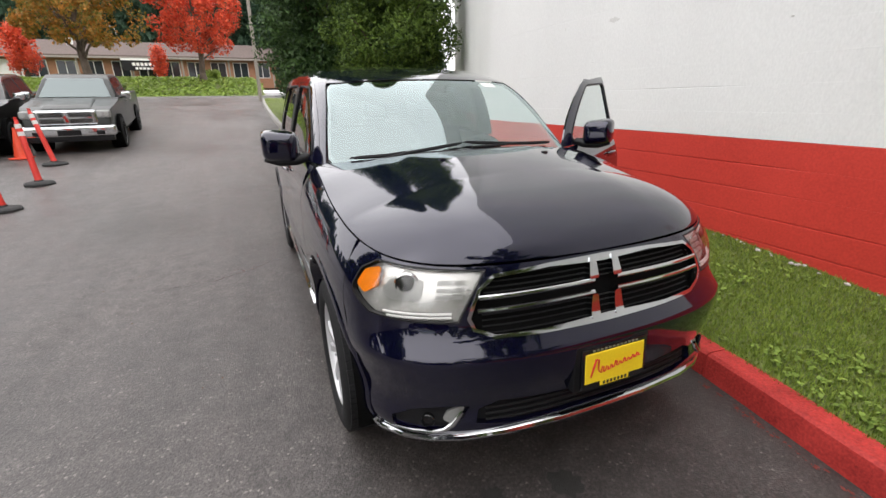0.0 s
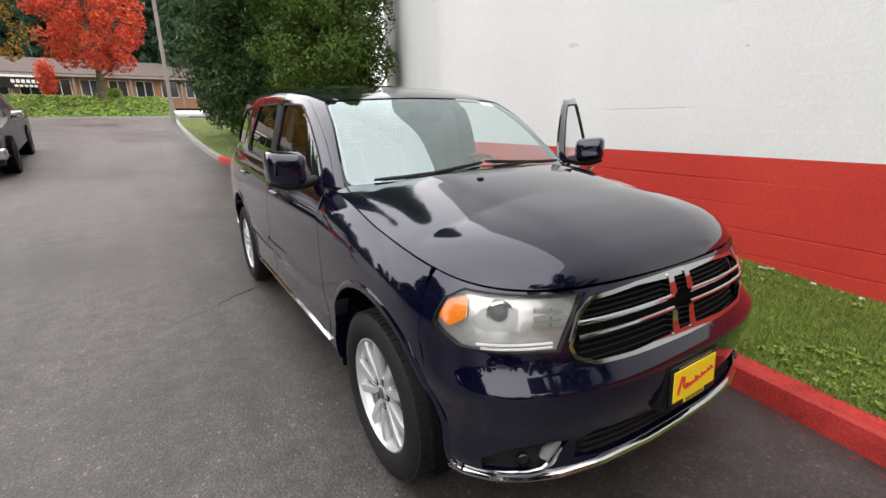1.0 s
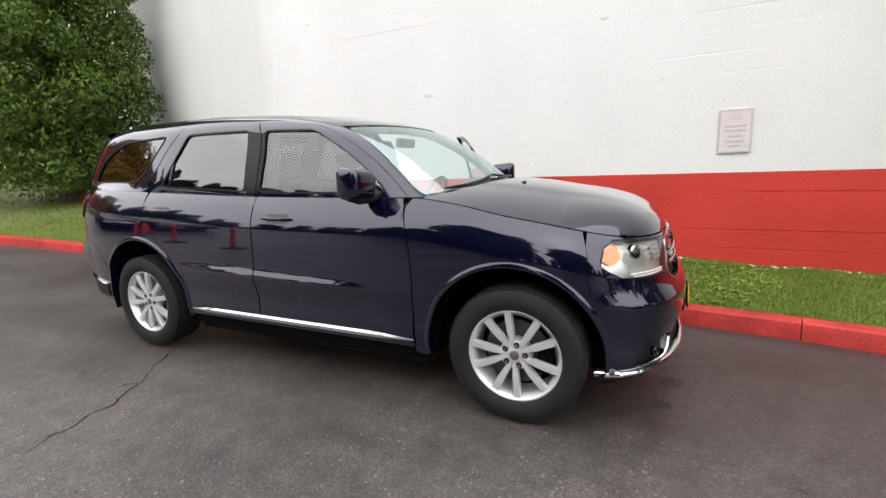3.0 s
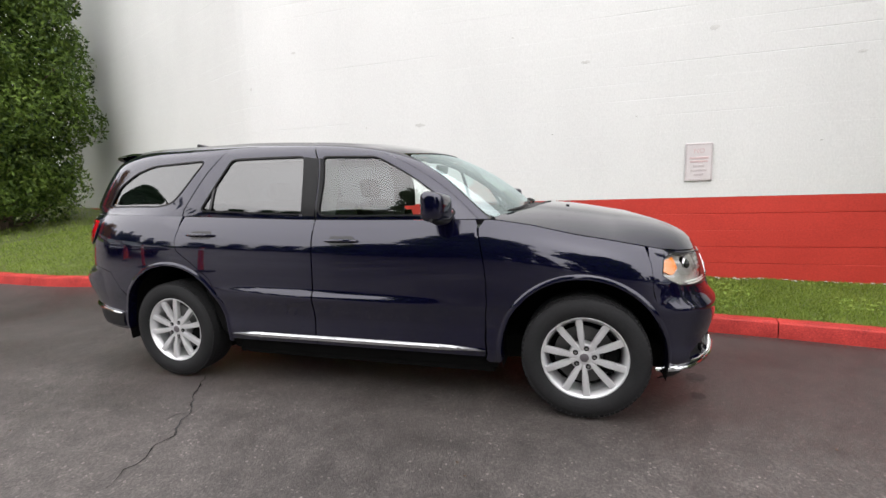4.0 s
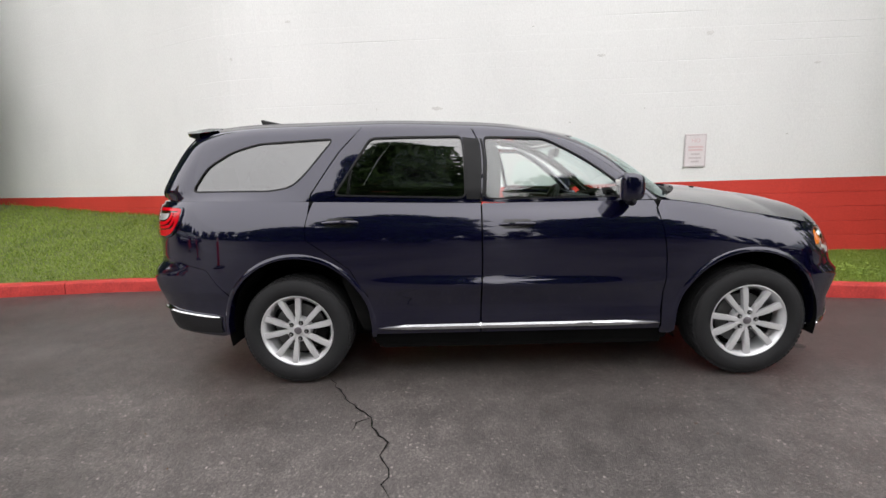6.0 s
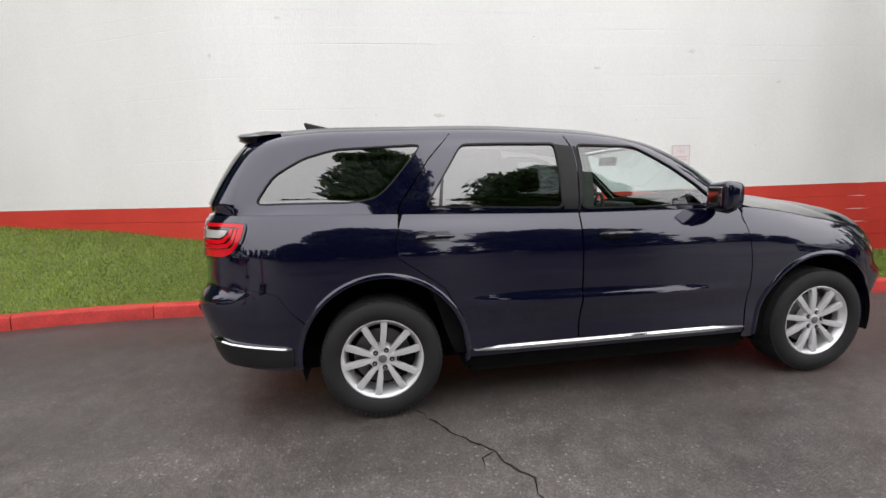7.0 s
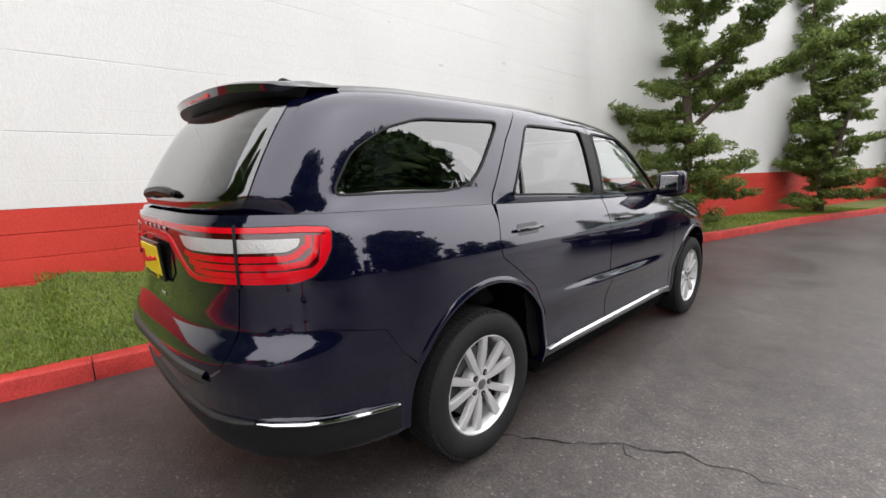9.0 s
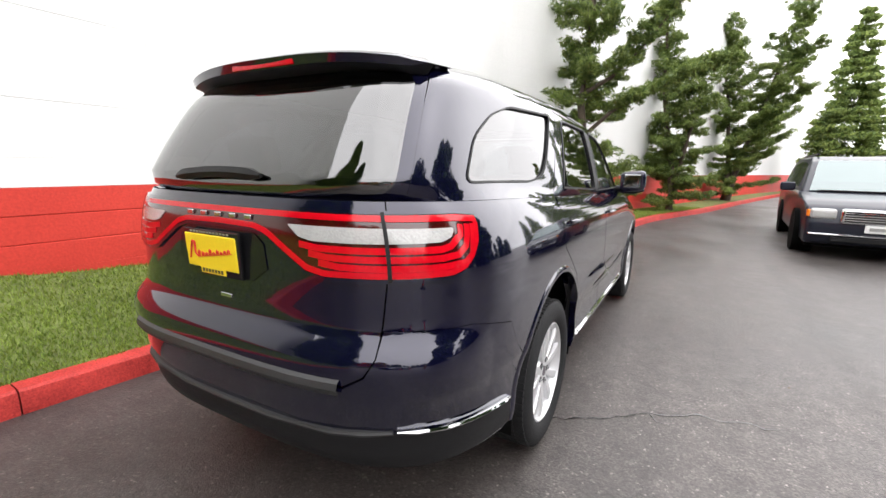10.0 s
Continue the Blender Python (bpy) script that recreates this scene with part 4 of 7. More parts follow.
tailgate = patch("tailgate", lower, shrink(gate_poly, 0.0012), [], 0.04, 0, 0.02, M_paint, suv)
rear_glass = rounded([(UP_END - 0.71, 0.025), (UP_END - 0.3, 0.012), (UP_END + 0.3, 0.012), (UP_END + 0.71, 0.025), (UP_END + 0.725, H_TOP), (UP_END - 0.725, H_TOP)], 0.07)
patch("gate_frame", upper, [(G0, 0.0), (UP_END, 0.0), (G1, 0.0), (G1, H_TOP + 0.004), (UP_END, H_TOP + 0.004), (G0, H_TOP + 0.004)], [shrink(rear_glass, 0.006)], 0.04, -0.002, 0.02, M_paint, tailgate)
patch("rear_window", upper, rear_glass, [], 0.05, 0.003, 0.004, M_glass_dark, tailgate)

# rear bumper
bump_half = side_poly(arc(ARCH_R, 27, -4, 6)) + [sp(2.04, 0.345), sp(2.3, 0.36), rp(0.75, 0.37), rp(0.5, 0.39), rp(0, 0.40)]
bump_top = [rp(0, 0.695), rp(0.565, 0.694), rp(0.632, 0.74), rp(0.663, 0.80), rp(0.674, 0.8735), rp(0.78, 0.8705), sp(2.32, 0.8665), sp(2.101, 0.8185), sp(2.0205, 0.70)]
other = [(2 * LOW_END - a, z) for a, z in (bump_half[:-1][::-1])]
other_top = [(2 * LOW_END - a, z) for a, z in (bump_top[1:][::-1])]
bump_poly = bump_half + other + other_top + bump_top
rear_bumper = patch("rear_bumper", lower, bump_poly, [], 0.026, 0.001, 0.015, M_paint, suv)
# ---- wheels ----
def tyre_mesh():
    bm = bmesh.new()
    prof = [(0.085, 0.235), (0.105, 0.245), (0.122, 0.262), (0.130, 0.292), (0.129, 0.320), (0.121, 0.344), (0.112, 0.355), (0.098, 0.363), (0.06, 0.368)]
    full = [(-x, r) for x, r in prof] + [(0.0, 0.370)] + [(x, r) for x, r in prof[::-1]]
    add_lathe(bm, full, 72)
    return bm


def build_wheel(parent):
    tyre = part("tyre", tyre_mesh(), M_tyre, parent)
    bm = bmesh.new()
    for ring_n in range(72):
        t = 2 * math.pi * ring_n / 72
        for x0, x1, sh in ((-0.108, -0.07, 0.0), (-0.062, -0.024, 0.5), (-0.016, 0.016, 0.0), (0.024, 0.062, 0.5), (0.07, 0.108, 0.0)):
            a0, a1 = t + sh * 0.0436, t + sh * 0.0436 + 0.068
            r = 0.3725 if abs(x0 + x1) < 0.14 else 0.3685
            vs = [bm.verts.new((x, rr * math.cos(a), rr * math.sin(a))) for rr in (r - 0.012, r) for x, a in ((x0, a0), (x1, a0), (x1, a1), (x0, a1))]
            for q in ((4, 5, 6, 7), (0, 1, 5, 4), (1, 2, 6, 5), (2, 3, 7, 6), (3, 0, 4, 7)):
                bm.faces.new([vs[i] for i in q])
    part("tread", bm, M_tyre, tyre, smooth=False)
    bm = bmesh.new()
    add_lathe(bm, [(0.10, 0.222), (0.02, 0.215), (-0.085, 0.224), (-0.100, 0.236), (-0.112, 0.244), (-0.110, 0.252), (-0.100, 0.254)], 72)
    rim = part("rim", bm, M_silver, parent, "silver alloy rim")
    bm = bmesh.new()
    add_lathe(bm, [(0.09, 0.2135), (-0.070, 0.2135)], 48)
    part("rim_barrel", bm, M_silver, rim)
    for k in range(10):
        bm = bmesh.new()
        t = radians(54 + 72 * (k // 2) + (15.8 if k % 2 else -15.8))
        inner = radians(54 + 72 * (k // 2) + (12.0 if k % 2 else -12.0))
        rows = []
        for r, w, x, d in ((0.022, 0.0095, -0.088, 0.03), (0.055, 0.0120, -0.093, 0.032), (0.085, 0.0155, -0.097, 0.034), (0.13, 0.0205, -0.101, 0.034), (0.19, 0.0215, -0.104, 0.032), (0.226, 0.0225, -0.102, 0.03), (0.240, 0.027, -0.100, 0.03)):
            a = inner + (t - inner) * min(1.0, r / 0.15)
            c, s = math.cos(a), math.sin(a)
            ring = []
            for u, dx in ((-1.0, 0.012), (-0.80, 0.001), (-0.30, 0.0), (0.30, 0.0), (0.80, 0.001), (1.0, 0.012), (0.85, d), (-0.85, d)):
                ring.append(bm.verts.new((x + dx, r * c - u * w * s, r * s + u * w * c)))
            rows.append(ring)
        for A, B in zip(rows, rows[1:]):
            for j in range(8):
                bm.faces.new((A[j], A[(j + 1) % 8], B[(j + 1) % 8], B[j]))
        part("spoke", bm, M_silver, rim)
    bm = bmesh.new()
    add_lathe(bm, [(-0.03, 0.088), (-0.072, 0.087), (-0.086, 0.080), (-0.0905, 0.070), (-0.0915, 0.030), (-0.094, 0.026)], 40)
    hub = part("hub", bm, M_silver, rim)
    bm = bmesh.new()
    add_lathe(bm, [(-0.084, 0.028), (-0.096, 0.026), (-0.099, 0.021), (-0.100, 0.0005)], 32)
    part("centre_cap", bm, M_cap, hub, "dull grey centre cap")
    for k in range(5):
        t = 2 * math.pi * (k + 0.25) / 5
        y, z = 0.0575 * math.cos(t), 0.0575 * math.sin(t)
        bm = bmesh.new()
        add_lathe(bm, [(0.012, 0.0165), (-0.0165, 0.0160), (-0.0170, 0.0140), (-0.0160, 0.0005)], 14)
        bmesh.ops.transform(bm, matrix=Matrix.Translation((-0.077, y, z)), verts=bm.verts)
        part("lug_seat", bm, M_black, rim)
        bm = bmesh.new()
        add_cyl(bm, (-0.06, y, z), (-0.101, y, z), 0.0090, 0.0080, 6)
        part("lug_nut", bm, M_chrome, rim)
    bm = bmesh.new()
    add_lathe(bm, [(-0.02, 0.06), (-0.03, 0.175), (-0.012, 0.175), (-0.012, 0.06)], 48)
    part("brake_disc", bm, M_disc, parent)
    bm = bmesh.new()
    add_box(bm, (-0.055, -0.19, -0.07), (0.01, -0.11, 0.08), 0.015, 2)
    part("brake_caliper", bm, M_dark, parent)
    bm = bmesh.new()
    add_lathe(bm, [(0.03, 0.02), (0.03, 0.225)], 40)
    part("brake_shield", bm, M_dark, parent)


wheel = empty("wheel", -0.818, -1.521, 0.375)
wheel.parent = suv
build_wheel(wheel)
wheel.matrix_basis = pose(-0.818, -1.521, 0.375, 12, 0, 0)
for x, y, rz, rx in ((-0.818, 1.521, 0, 25), (0.818, -1.521, 180, 10), (0.818, 1.521, 180, 40)):
    w = copy_thing(wheel, pose(x, y, 0.375, rx, 0, rz))
# ---- SUV: lamps, grille, plates, trim and cabin ----
def surf_tube(name, surf, places, radius, material, parent, out=0.008, n=8, squash=1.0, label=""):
    """A bar that follows a surface."""
    pts = []
    for a, z in places:
        p = surf(np.array([a]), np.array([z]))[0]
        e = 2e-3
        du = surf(np.array([a + e]), np.array([z]))[0] - surf(np.array([a - e]), np.array([z]))[0]
        dv = surf(np.array([a]), np.array([z + e]))[0] - surf(np.array([a]), np.array([z - e]))[0]
        nn = np.cross(du, dv)
        pts.append(p + out * nn / np.linalg.norm(nn))
    bm = bmesh.new()
    add_tube(bm, pts, radius, n, squash=squash)
    return part(name, bm, material, parent, label)


def taper(n, r, ends=0.35):
    return [r * min(1.0, ends + 6 * min(i, n - 1 - i) / (n - 1)) for i in range(n)]


# grille
grille = patch("grille_surround", lower, shrink(both(grille_half), 0.0), [shrink(both(grille_half), 0.013)], 0.025, 0.005, 0.02, M_chrome, suv, "bright chrome grille surround")
patch("grille_mesh", lower, shrink(both(grille_half), 0.0), [], 0.05, -0.035, 0, M_dark, grille)
for sx in (-1, 1):
    for zz in (0.884, 0.840):
        xs = np.linspace(0.055, 0.525, 14)
        surf_tube("grille_bar", lower, [fp(sx * x, zz - 0.004 * (x / 0.57)) for x in xs], 0.0085, M_chrome, grille, 0.004, 8)
    for z0, z1 in ((0.742, 0.832), (0.890, 0.964)):
        q = [fp(sx * 0.035, z0), fp(sx * 0.078, z0), fp(sx * 0.068, z1), fp(sx * 0.040, z1)]
        patch("grille_upright", lower, rounded(q if sx > 0 else q[::-1], 0.008), [], 0.02, 0.010, 0.03, M_chrome, grille)
for zz in np.linspace(0.755, 0.95, 11):
    if abs(zz - 0.857) > 0.025:
        surf_tube("grille_slat", lower, [fp(x, zz) for x in np.linspace(-0.50, 0.50, 15)], 0.0028, M_black, grille, -0.026, 6)

# headlamps
M_bezel = material("lamp_bezel", (0.30, 0.30, 0.29), rough=0.35, metal=0.4, vary=0.1, bump=0.0)
for mir in (False, True):
    lamp = patch("headlamp", lower, shrink(headlamp_edge, 0.001), [], 0.03, -0.030, 0, M_lamp, suv, "clear headlamp with amber corner", mirror=mir)
    patch("headlamp_rim", lower, shrink(headlamp_edge, 0.0), [shrink(headlamp_edge, 0.005)], 0.02, 0.001, 0.02, M_black, lamp, mirror=mir)
    patch("lamp_cover", lower, shrink(headlamp_edge, 0.006), [], 0.03, 0.002, 0, M_lamp_cover, lamp, mirror=mir)
    amber = rounded([sp(-1.944, 0.898), sp(-1.960, 0.954), sp(-2.012, 0.972), sp(-2.032, 0.908), sp(-1.990, 0.872)], 0.012)
    patch("turn_signal", lower, amber, [], 0.02, -0.010, 0.012, M_amber, lamp, mirror=mir)
    s = -1 if mir else 1
    c = lower(np.array([fp(0.765, 0.912)[0]]), np.array([0.912]))[0]
    bm = bmesh.new()
    add_lathe(bm, [(0.030, 0.040), (-0.004, 0.046), (-0.012, 0.040), (-0.006, 0.034)], 28)
    bmesh.ops.transform(bm, matrix=pose(s * (c[0] - 0.022), c[1] + 0.034, c[2], 0, 0, 118 if s > 0 else 62), verts=bm.verts)
    part("projector_ring", bm, M_chrome, lamp)
    bm = bmesh.new()
    bmesh.ops.create_uvsphere(bm, u_segments=20, v_segments=12, radius=0.034)
    bmesh.ops.transform(bm, matrix=Matrix.Translation((s * (c[0] - 0.022), c[1] + 0.038, c[2])), verts=bm.verts)
    part("projector_lens", bm, M_gloss_black, lamp)
    bezel = rounded([fp(s * x, z) for x, z in ((0.715, 0.870), (0.715, 0.946), (0.815, 0.946), (0.838, 0.896), (0.81, 0.868))], 0.02)
    patch("projector_bezel", lower, bezel, [], 0.02, -0.026, 0.0, M_bezel, lamp)
    for zz in (0.934, 0.908, 0.884):
        for x0, x1 in ((0.575, 0.612), (0.618, 0.668)):
            cell = [fp(s * x, z) for x, z in ((x0, zz - 0.007), (x0, zz + 0.007), (x1, zz + 0.007), (x1, zz - 0.007))]
            patch("reflector_cell", lower, cell, [], 0.02, -0.016, 0.008, M_bezel, lamp)
    for zz, x0, x1 in ((0.828, 0.61, 0.82), (0.815, 0.61, 0.81)):
        surf_tube("light_bar", lower, [fp(s * x, zz) for x in np.linspace(x0, x1, 8)], 0.005, M_white_plain, lamp, -0.008, 6)
    # fog lamp in its recess
    fog = patch("fog_recess", lower, fog_edge, [], 0.03, -0.022, 0, M_black, suv, mirror=mir)
    f0 = lower(np.array([fp(0.700, 0.412)[0]]), np.array([0.412]))[0]
    bm = bmesh.new()
    add_lathe(bm, [(0.03, 0.020), (-0.002, 0.026), (-0.006, 0.023), (0.006, 0.019), (0.012, 0.0005)], 24)
    bmesh.ops.transform(bm, matrix=pose(s * f0[0], f0[1] + 0.008, f0[2], 0, 0, 120 if s > 0 else 60), verts=bm.verts)
    part("fog_lamp", bm, M_gloss_black, fog)
    vane = [fp(s * x, z) for x, z in ((0.655, 0.418), (0.640, 0.450), (0.575, 0.474), (0.590, 0.430), (0.625, 0.400))]
    patch("fog_vane", lower, rounded(vane, 0.01), [], 0.02, -0.010, 0.010, M_bezel, fog)
    surf_tube("fog_trim", lower, [fp(s * x, z) for x, z in ((0.80, 0.362), (0.75, 0.364), (0.69, 0.370), (0.65, 0.382), (0.62, 0.408), (0.585, 0.455))], [0.004, 0.007, 0.008, 0.009, 0.011, 0.008], M_chrome, fog, 0.002, 8)

# lower intake and chrome lip
intake = patch("intake", lower, both(intake_half), [], 0.05, -0.03, 0, M_black, suv)
for zz in (0.408, 0.430, 0.452):
    surf_tube("intake_slat", lower, [fp(x, zz) for x in np.linspace(-0.50, 0.50, 13)], 0.005, M_black, intake, -0.015, 6)
lip_half = [fp(0, 0.372), fp(0.2, 0.371), fp(0.43, 0.366), fp(0.58, 0.352), fp(0.68, 0.336), fp(0.76, 0.322), fp(0.82, 0.318), fp(0.865, 0.322), sp(-2.03, 0.328), sp(-2.005, 0.334), sp(-1.985, 0.338)]
lip_full = both(lip_half[1:])
lip_full = lip_full[:10] + [lip_half[0]] + lip_full[10:]
surf_tube("chrome_lip", lower, lip_full, [0.006, 0.016] + [0.021] * (len(lip_full) - 4) + [0.016, 0.006], M_chrome, suv, 0.004, 10, 0.8, "chrome strip along the front lip")
patch("air_dam", lower, both([fp(0, 0.215), fp(0.5, 0.215), fp(0.8, 0.225), sp(-2.0, 0.24), sp(-2.0, 0.31), fp(0.8, 0.315), fp(0.5, 0.345), fp(0, 0.35)]), [], 0.05, -0.012, 0.01, M_black, suv)


M_grey_mark = material("grey_mark", (0.22, 0.21, 0.15), rough=0.5, vary=0.1, bump=0.0)


def dealer_plate(parent_name, m, frame_mat):
    """A yellow advertising plate with red script shown as a stroke, in a black frame with a row of small marks."""
    plate = empty(parent_name)
    plate.parent = suv
    bm = bmesh.new()
    add_box(bm, (-0.166, -0.008, -0.090), (0.166, 0.006, 0.088), 0.006, 2)
    part("plate_frame", bm, frame_mat, plate)
    bm = bmesh.new()
    add_box(bm, (-0.152, -0.012, -0.062), (0.152, -0.006, 0.070), 0.003, 1)
    part("plate_face", bm, M_plate_yellow, plate, "yellow plate with red script")
    # the red script as a slanted run of loops, not letters
    heights = [0.030, 0.022, 0.018, 0.028, 0.016, 0.022, 0.014, 0.018, 0.020]
    x = -0.075
    for n, h in enumerate(heights):
        bm = bmesh.new()
        z = -0.012 + 0.028 * n / 8
        add_tube(bm, [(x, -0.0135, z - 0.010), (x + 0.006, -0.0135, z + h - 0.012), (x + 0.014, -0.0135, z + h - 0.016), (x + 0.012, -0.0135, z - 0.008), (x + 0.024, -0.0135, z - 0.006)], [0.003, 0.0042, 0.0042, 0.004, 0.003], 6, squash=0.5)
        part("script_stroke", bm, M_red_ink, plate)
        x += 0.0225
    bm = bmesh.new()
    add_tube(bm, [(-0.126, -0.0135, -0.030), (-0.112, -0.0135, 0.012), (-0.102, -0.0135, 0.042), (-0.088, -0.0135, 0.038), (-0.090, -0.0135, -0.006), (-0.080, -0.0135, -0.018)], [0.005, 0.006, 0.006, 0.006, 0.005, 0.004], 6, squash=0.5)
    part("script_initial", bm, M_red_ink, plate)
    bm = bmesh.new()
    add_box(bm, (-0.075, -0.012, -0.084), (0.075, -0.007, -0.058), 0.002, 1)
    part("frame_tab", bm, M_plate_yellow, plate)
    for x in np.linspace(-0.056, 0.056, 7):
        bm = bmesh.new()
        add_box(bm, (x - 0.0055, -0.0135, -0.078), (x + 0.0055, -0.0115, -0.064), 0, 1)
        part("mark", bm, M_black_ink, plate, smooth=False)
    for x in np.linspace(-0.11, 0.11, 12):
        bm = bmesh.new()
        add_box(bm, (x - 0.006, -0.0095, 0.075), (x + 0.006, -0.0075, 0.082), 0, 1)
        part("mark", bm, M_grey_mark, plate, smooth=False)
    plate.matrix_basis = m
    return plate


front_plate = dealer_plate("front_plate", pose(0.0, -2.356, 0.570, -4, 0, 0) @ Matrix.Scale(0.93, 4), M_gloss_black)
bm = bmesh.new()
add_box(bm, (-0.175, -2.349, 0.470), (0.175, -2.29, 0.665), 0.012, 2)
part("plate_holder", bm, M_black, suv)
rear_y = float(tail_y(1.06))
rear_plate = dealer_plate("rear_plate", pose(0.015, rear_y + 0.018, 1.068, 4, 0, 180) @ Matrix.Scale(0.95, 4), M_gloss_black)

# tail lamps and light bar across the tailgate
END_A = rp(0.838, 1.163)[0] - 0.105
la = lambda x: rp(x, 1.1)[0]
lamp_half = [rp(0, 1.172), rp(0.19, 1.168), rp(0.25, 1.152), rp(0.37, 1.080), rp(0.42, 1.050), rp(0.49, 1.036), rp(0.62, 1.038), (END_A + 0.14, 1.042), (END_A + 0.085, 1.058), (END_A + 0.045, 1.092), (END_A + 0.012, 1.145), (END_A, 1.205), (END_A + 0.008, 1.230), (END_A + 0.10, 1.238), rp(0.60, 1.240), rp(0.3, 1.242), rp(0, 1.242)]
lamp_outline = rounded([(2 * LOW_END - a, z) for a, z in lamp_half[1:-1][::-1]] + lamp_half, 0.014, 4)
lamp_outline = [tuple(p) for p in lamp_outline]
tail_bar = patch("tail_lamp", lower, lamp_outline, [], 0.025, 0.006, 0.008, M_dark_red, suv, "red tail lamps joined by a light bar")
patch("light_ring", lower, shrink(lamp_outline, 0.005), [shrink(lamp_outline, 0.024)], 0.02, 0.010, 0.004, M_red_lens, tail_bar)
patch("lamp_rim", lower, shrink(lamp_outline, -0.009), [shrink(lamp_outline, 0.002)], 0.02, 0.009, 0.010, M_paint, tail_bar)


def band(path, w):
    """An outline of even width round a path of surface parameters."""
    p = np.array(path, float)
    d = np.gradient(p, axis=0)
    d /= np.linalg.norm(d, axis=1, keepdims=True)
    nn = np.stack([-d[:, 1], d[:, 0]], 1)
    return [tuple(q) for q in np.r_[p + nn * w, (p - nn * w)[::-1]]]


for sgn in (1, -1):
    def side_of(points):
        return [(a, z) if sgn > 0 else (2 * LOW_END - a, z) for a, z in points]
    lens = [(la(0.355), 1.198), (la(0.60), 1.197), (END_A + 0.112, 1.194), (END_A + 0.126, 1.166), (END_A + 0.165, 1.152), (la(0.60), 1.149), (la(0.45), 1.150), (la(0.40), 1.160)]
    patch("reversing_lens", lower, rounded(side_of(lens), 0.010, 4), [], 0.02, 0.010, 0.003, M_white_lens, tail_bar)
    for n, (z, e) in enumerate(((1.128, 0.090), (1.101, 0.062), (1.074, 0.038))):
        x0 = 0.40 + 0.035 * n
        run = [(la(x0), z + 0.010), (la(x0 + 0.07), z + 0.001), (la(0.60), z), (END_A + 0.17, z + 0.002), (END_A + e + 0.045, z + 0.010), (END_A + e + 0.014, z + 0.034), (END_A + e, 1.170), (END_A + e - 0.006, 1.202)]
        patch("red_band", lower, band(side_of(run), 0.0105), [], 0.02, 0.0095, 0.003, M_red_lens, tail_bar)
    gap = [(la(0.682), 1.243), (la(0.693), 1.243), (la(0.693), 1.034), (la(0.682), 1.034)]
    patch("lamp_gap", lower, side_of(gap), [], 0.02, 0.0135, 0.001, M_black, tail_bar)
for x in (-0.17, -0.085, 0.0, 0.085, 0.17):
    p = lower(np.array([LOW_END - x]), np.array([1.207]))[0]
    bm = bmesh.new()
    add_box(bm, (p[0] - 0.018, p[1] + 0.006, 1.199), (p[0] + 0.018, p[1] + 0.014, 1.216), 0.003, 1)
    part("emblem_bar", bm, M_chrome, tail_bar)
recess_half = [rp(0, 0.982), rp(0.17, 0.982), rp(0.25, 1.035), rp(0.235, 1.120), rp(0.18, 1.160), rp(0, 1.164)]
recess = [(2 * LOW_END - a, z) for a, z in recess_half[1:-1][::-1]] + recess_half
patch("plate_recess", lower, recess, [], 0.03, 0.0035, 0, M_gloss_black, tailgate)
bm = bmesh.new()
add_box(bm, (-0.05, float(tail_y(0.9)) - 0.004, 0.902), (0.012, float(tail_y(0.9)) + 0.004, 0.918), 0.002, 1)
part("badge", bm, M_chrome, tailgate)

# lower part of the rear bumper
val_half = side_poly([(2.035, 0.480), (2.035, 0.375), (2.3, 0.375)]) + [rp(0.70, 0.375), rp(0.3, 0.375), rp(0, 0.375), rp(0, 0.500), rp(0.25, 0.502), rp(0.50, 0.510), rp(0.62, 0.520), rp(0.72, 0.524), rp(0.80, 0.520), sp(2.3, 0.500)]
lo_half, hi_half = val_half[:6], val_half[6:]
val = lo_half + [(2 * LOW_END - a, z) for a, z in lo_half[:-1][::-1]] + [(2 * LOW_END - a, z) for a, z in hi_half[1:][::-1]] + hi_half
patch("rear_valance", lower, val, [], 0.04, 0.010, 0.02, M_black, suv)
for s in (1, -1):
    run = [sp(y, 0.484 + 0.035 * (y - 2.045) / 0.35) for y in np.linspace(2.045, 2.40, 8)] + [rp(x, z) for x, z in ((0.80, 0.526), (0.76, 0.531), (0.71, 0.533))]
    run = run if s > 0 else [(2 * LOW_END - a, z) for a, z in run]
    surf_tube("chrome_strip", lower, run, [0.008] + [0.015] * 9 + [0.006], M_chrome, rear_bumper, 0.008, 8, 0.7)
# black plastic lifted to grey: the sky's gleam on the valance chamfer, as colour
M_valance_edge = material("satin_grey_plastic", (0.026, 0.026, 0.027), rough=0.5, vary=0.2, fine=200, bump=0.1)
edge = [rp(x, z) for x, z in ((0.70, 0.528), (0.62, 0.523), (0.50, 0.513), (0.25, 0.505), (0.0, 0.503))]
surf_tube("valance_edge", lower, edge + [(2 * LOW_END - a, z) for a, z in edge[:-1][::-1]], taper(9, 0.015, 0.6), M_valance_edge, rear_bumper, 0.006, 8, 0.8)
bm = bmesh.new()
rows = []
for x in np.linspace(-0.56, 0.56, 25):
    p = lower(np.array([LOW_END - x]), np.array([0.70]))[0]
    rows.append([bm.verts.new((p[0], p[1] + dy, z)) for dy, z in ((-0.09, 0.735), (-0.03, 0.734), (0.000, 0.729), (0.014, 0.716), (0.018, 0.694), (0.006, 0.672))])
for A, B in zip(rows, rows[1:]):
    for j in range(5):
        bm.faces.new((A[j], A[j + 1], B[j + 1], B[j]))
pad = part("step_pad", bm, M_valance_edge, rear_bumper, "black ribbed step pad on the bumper")
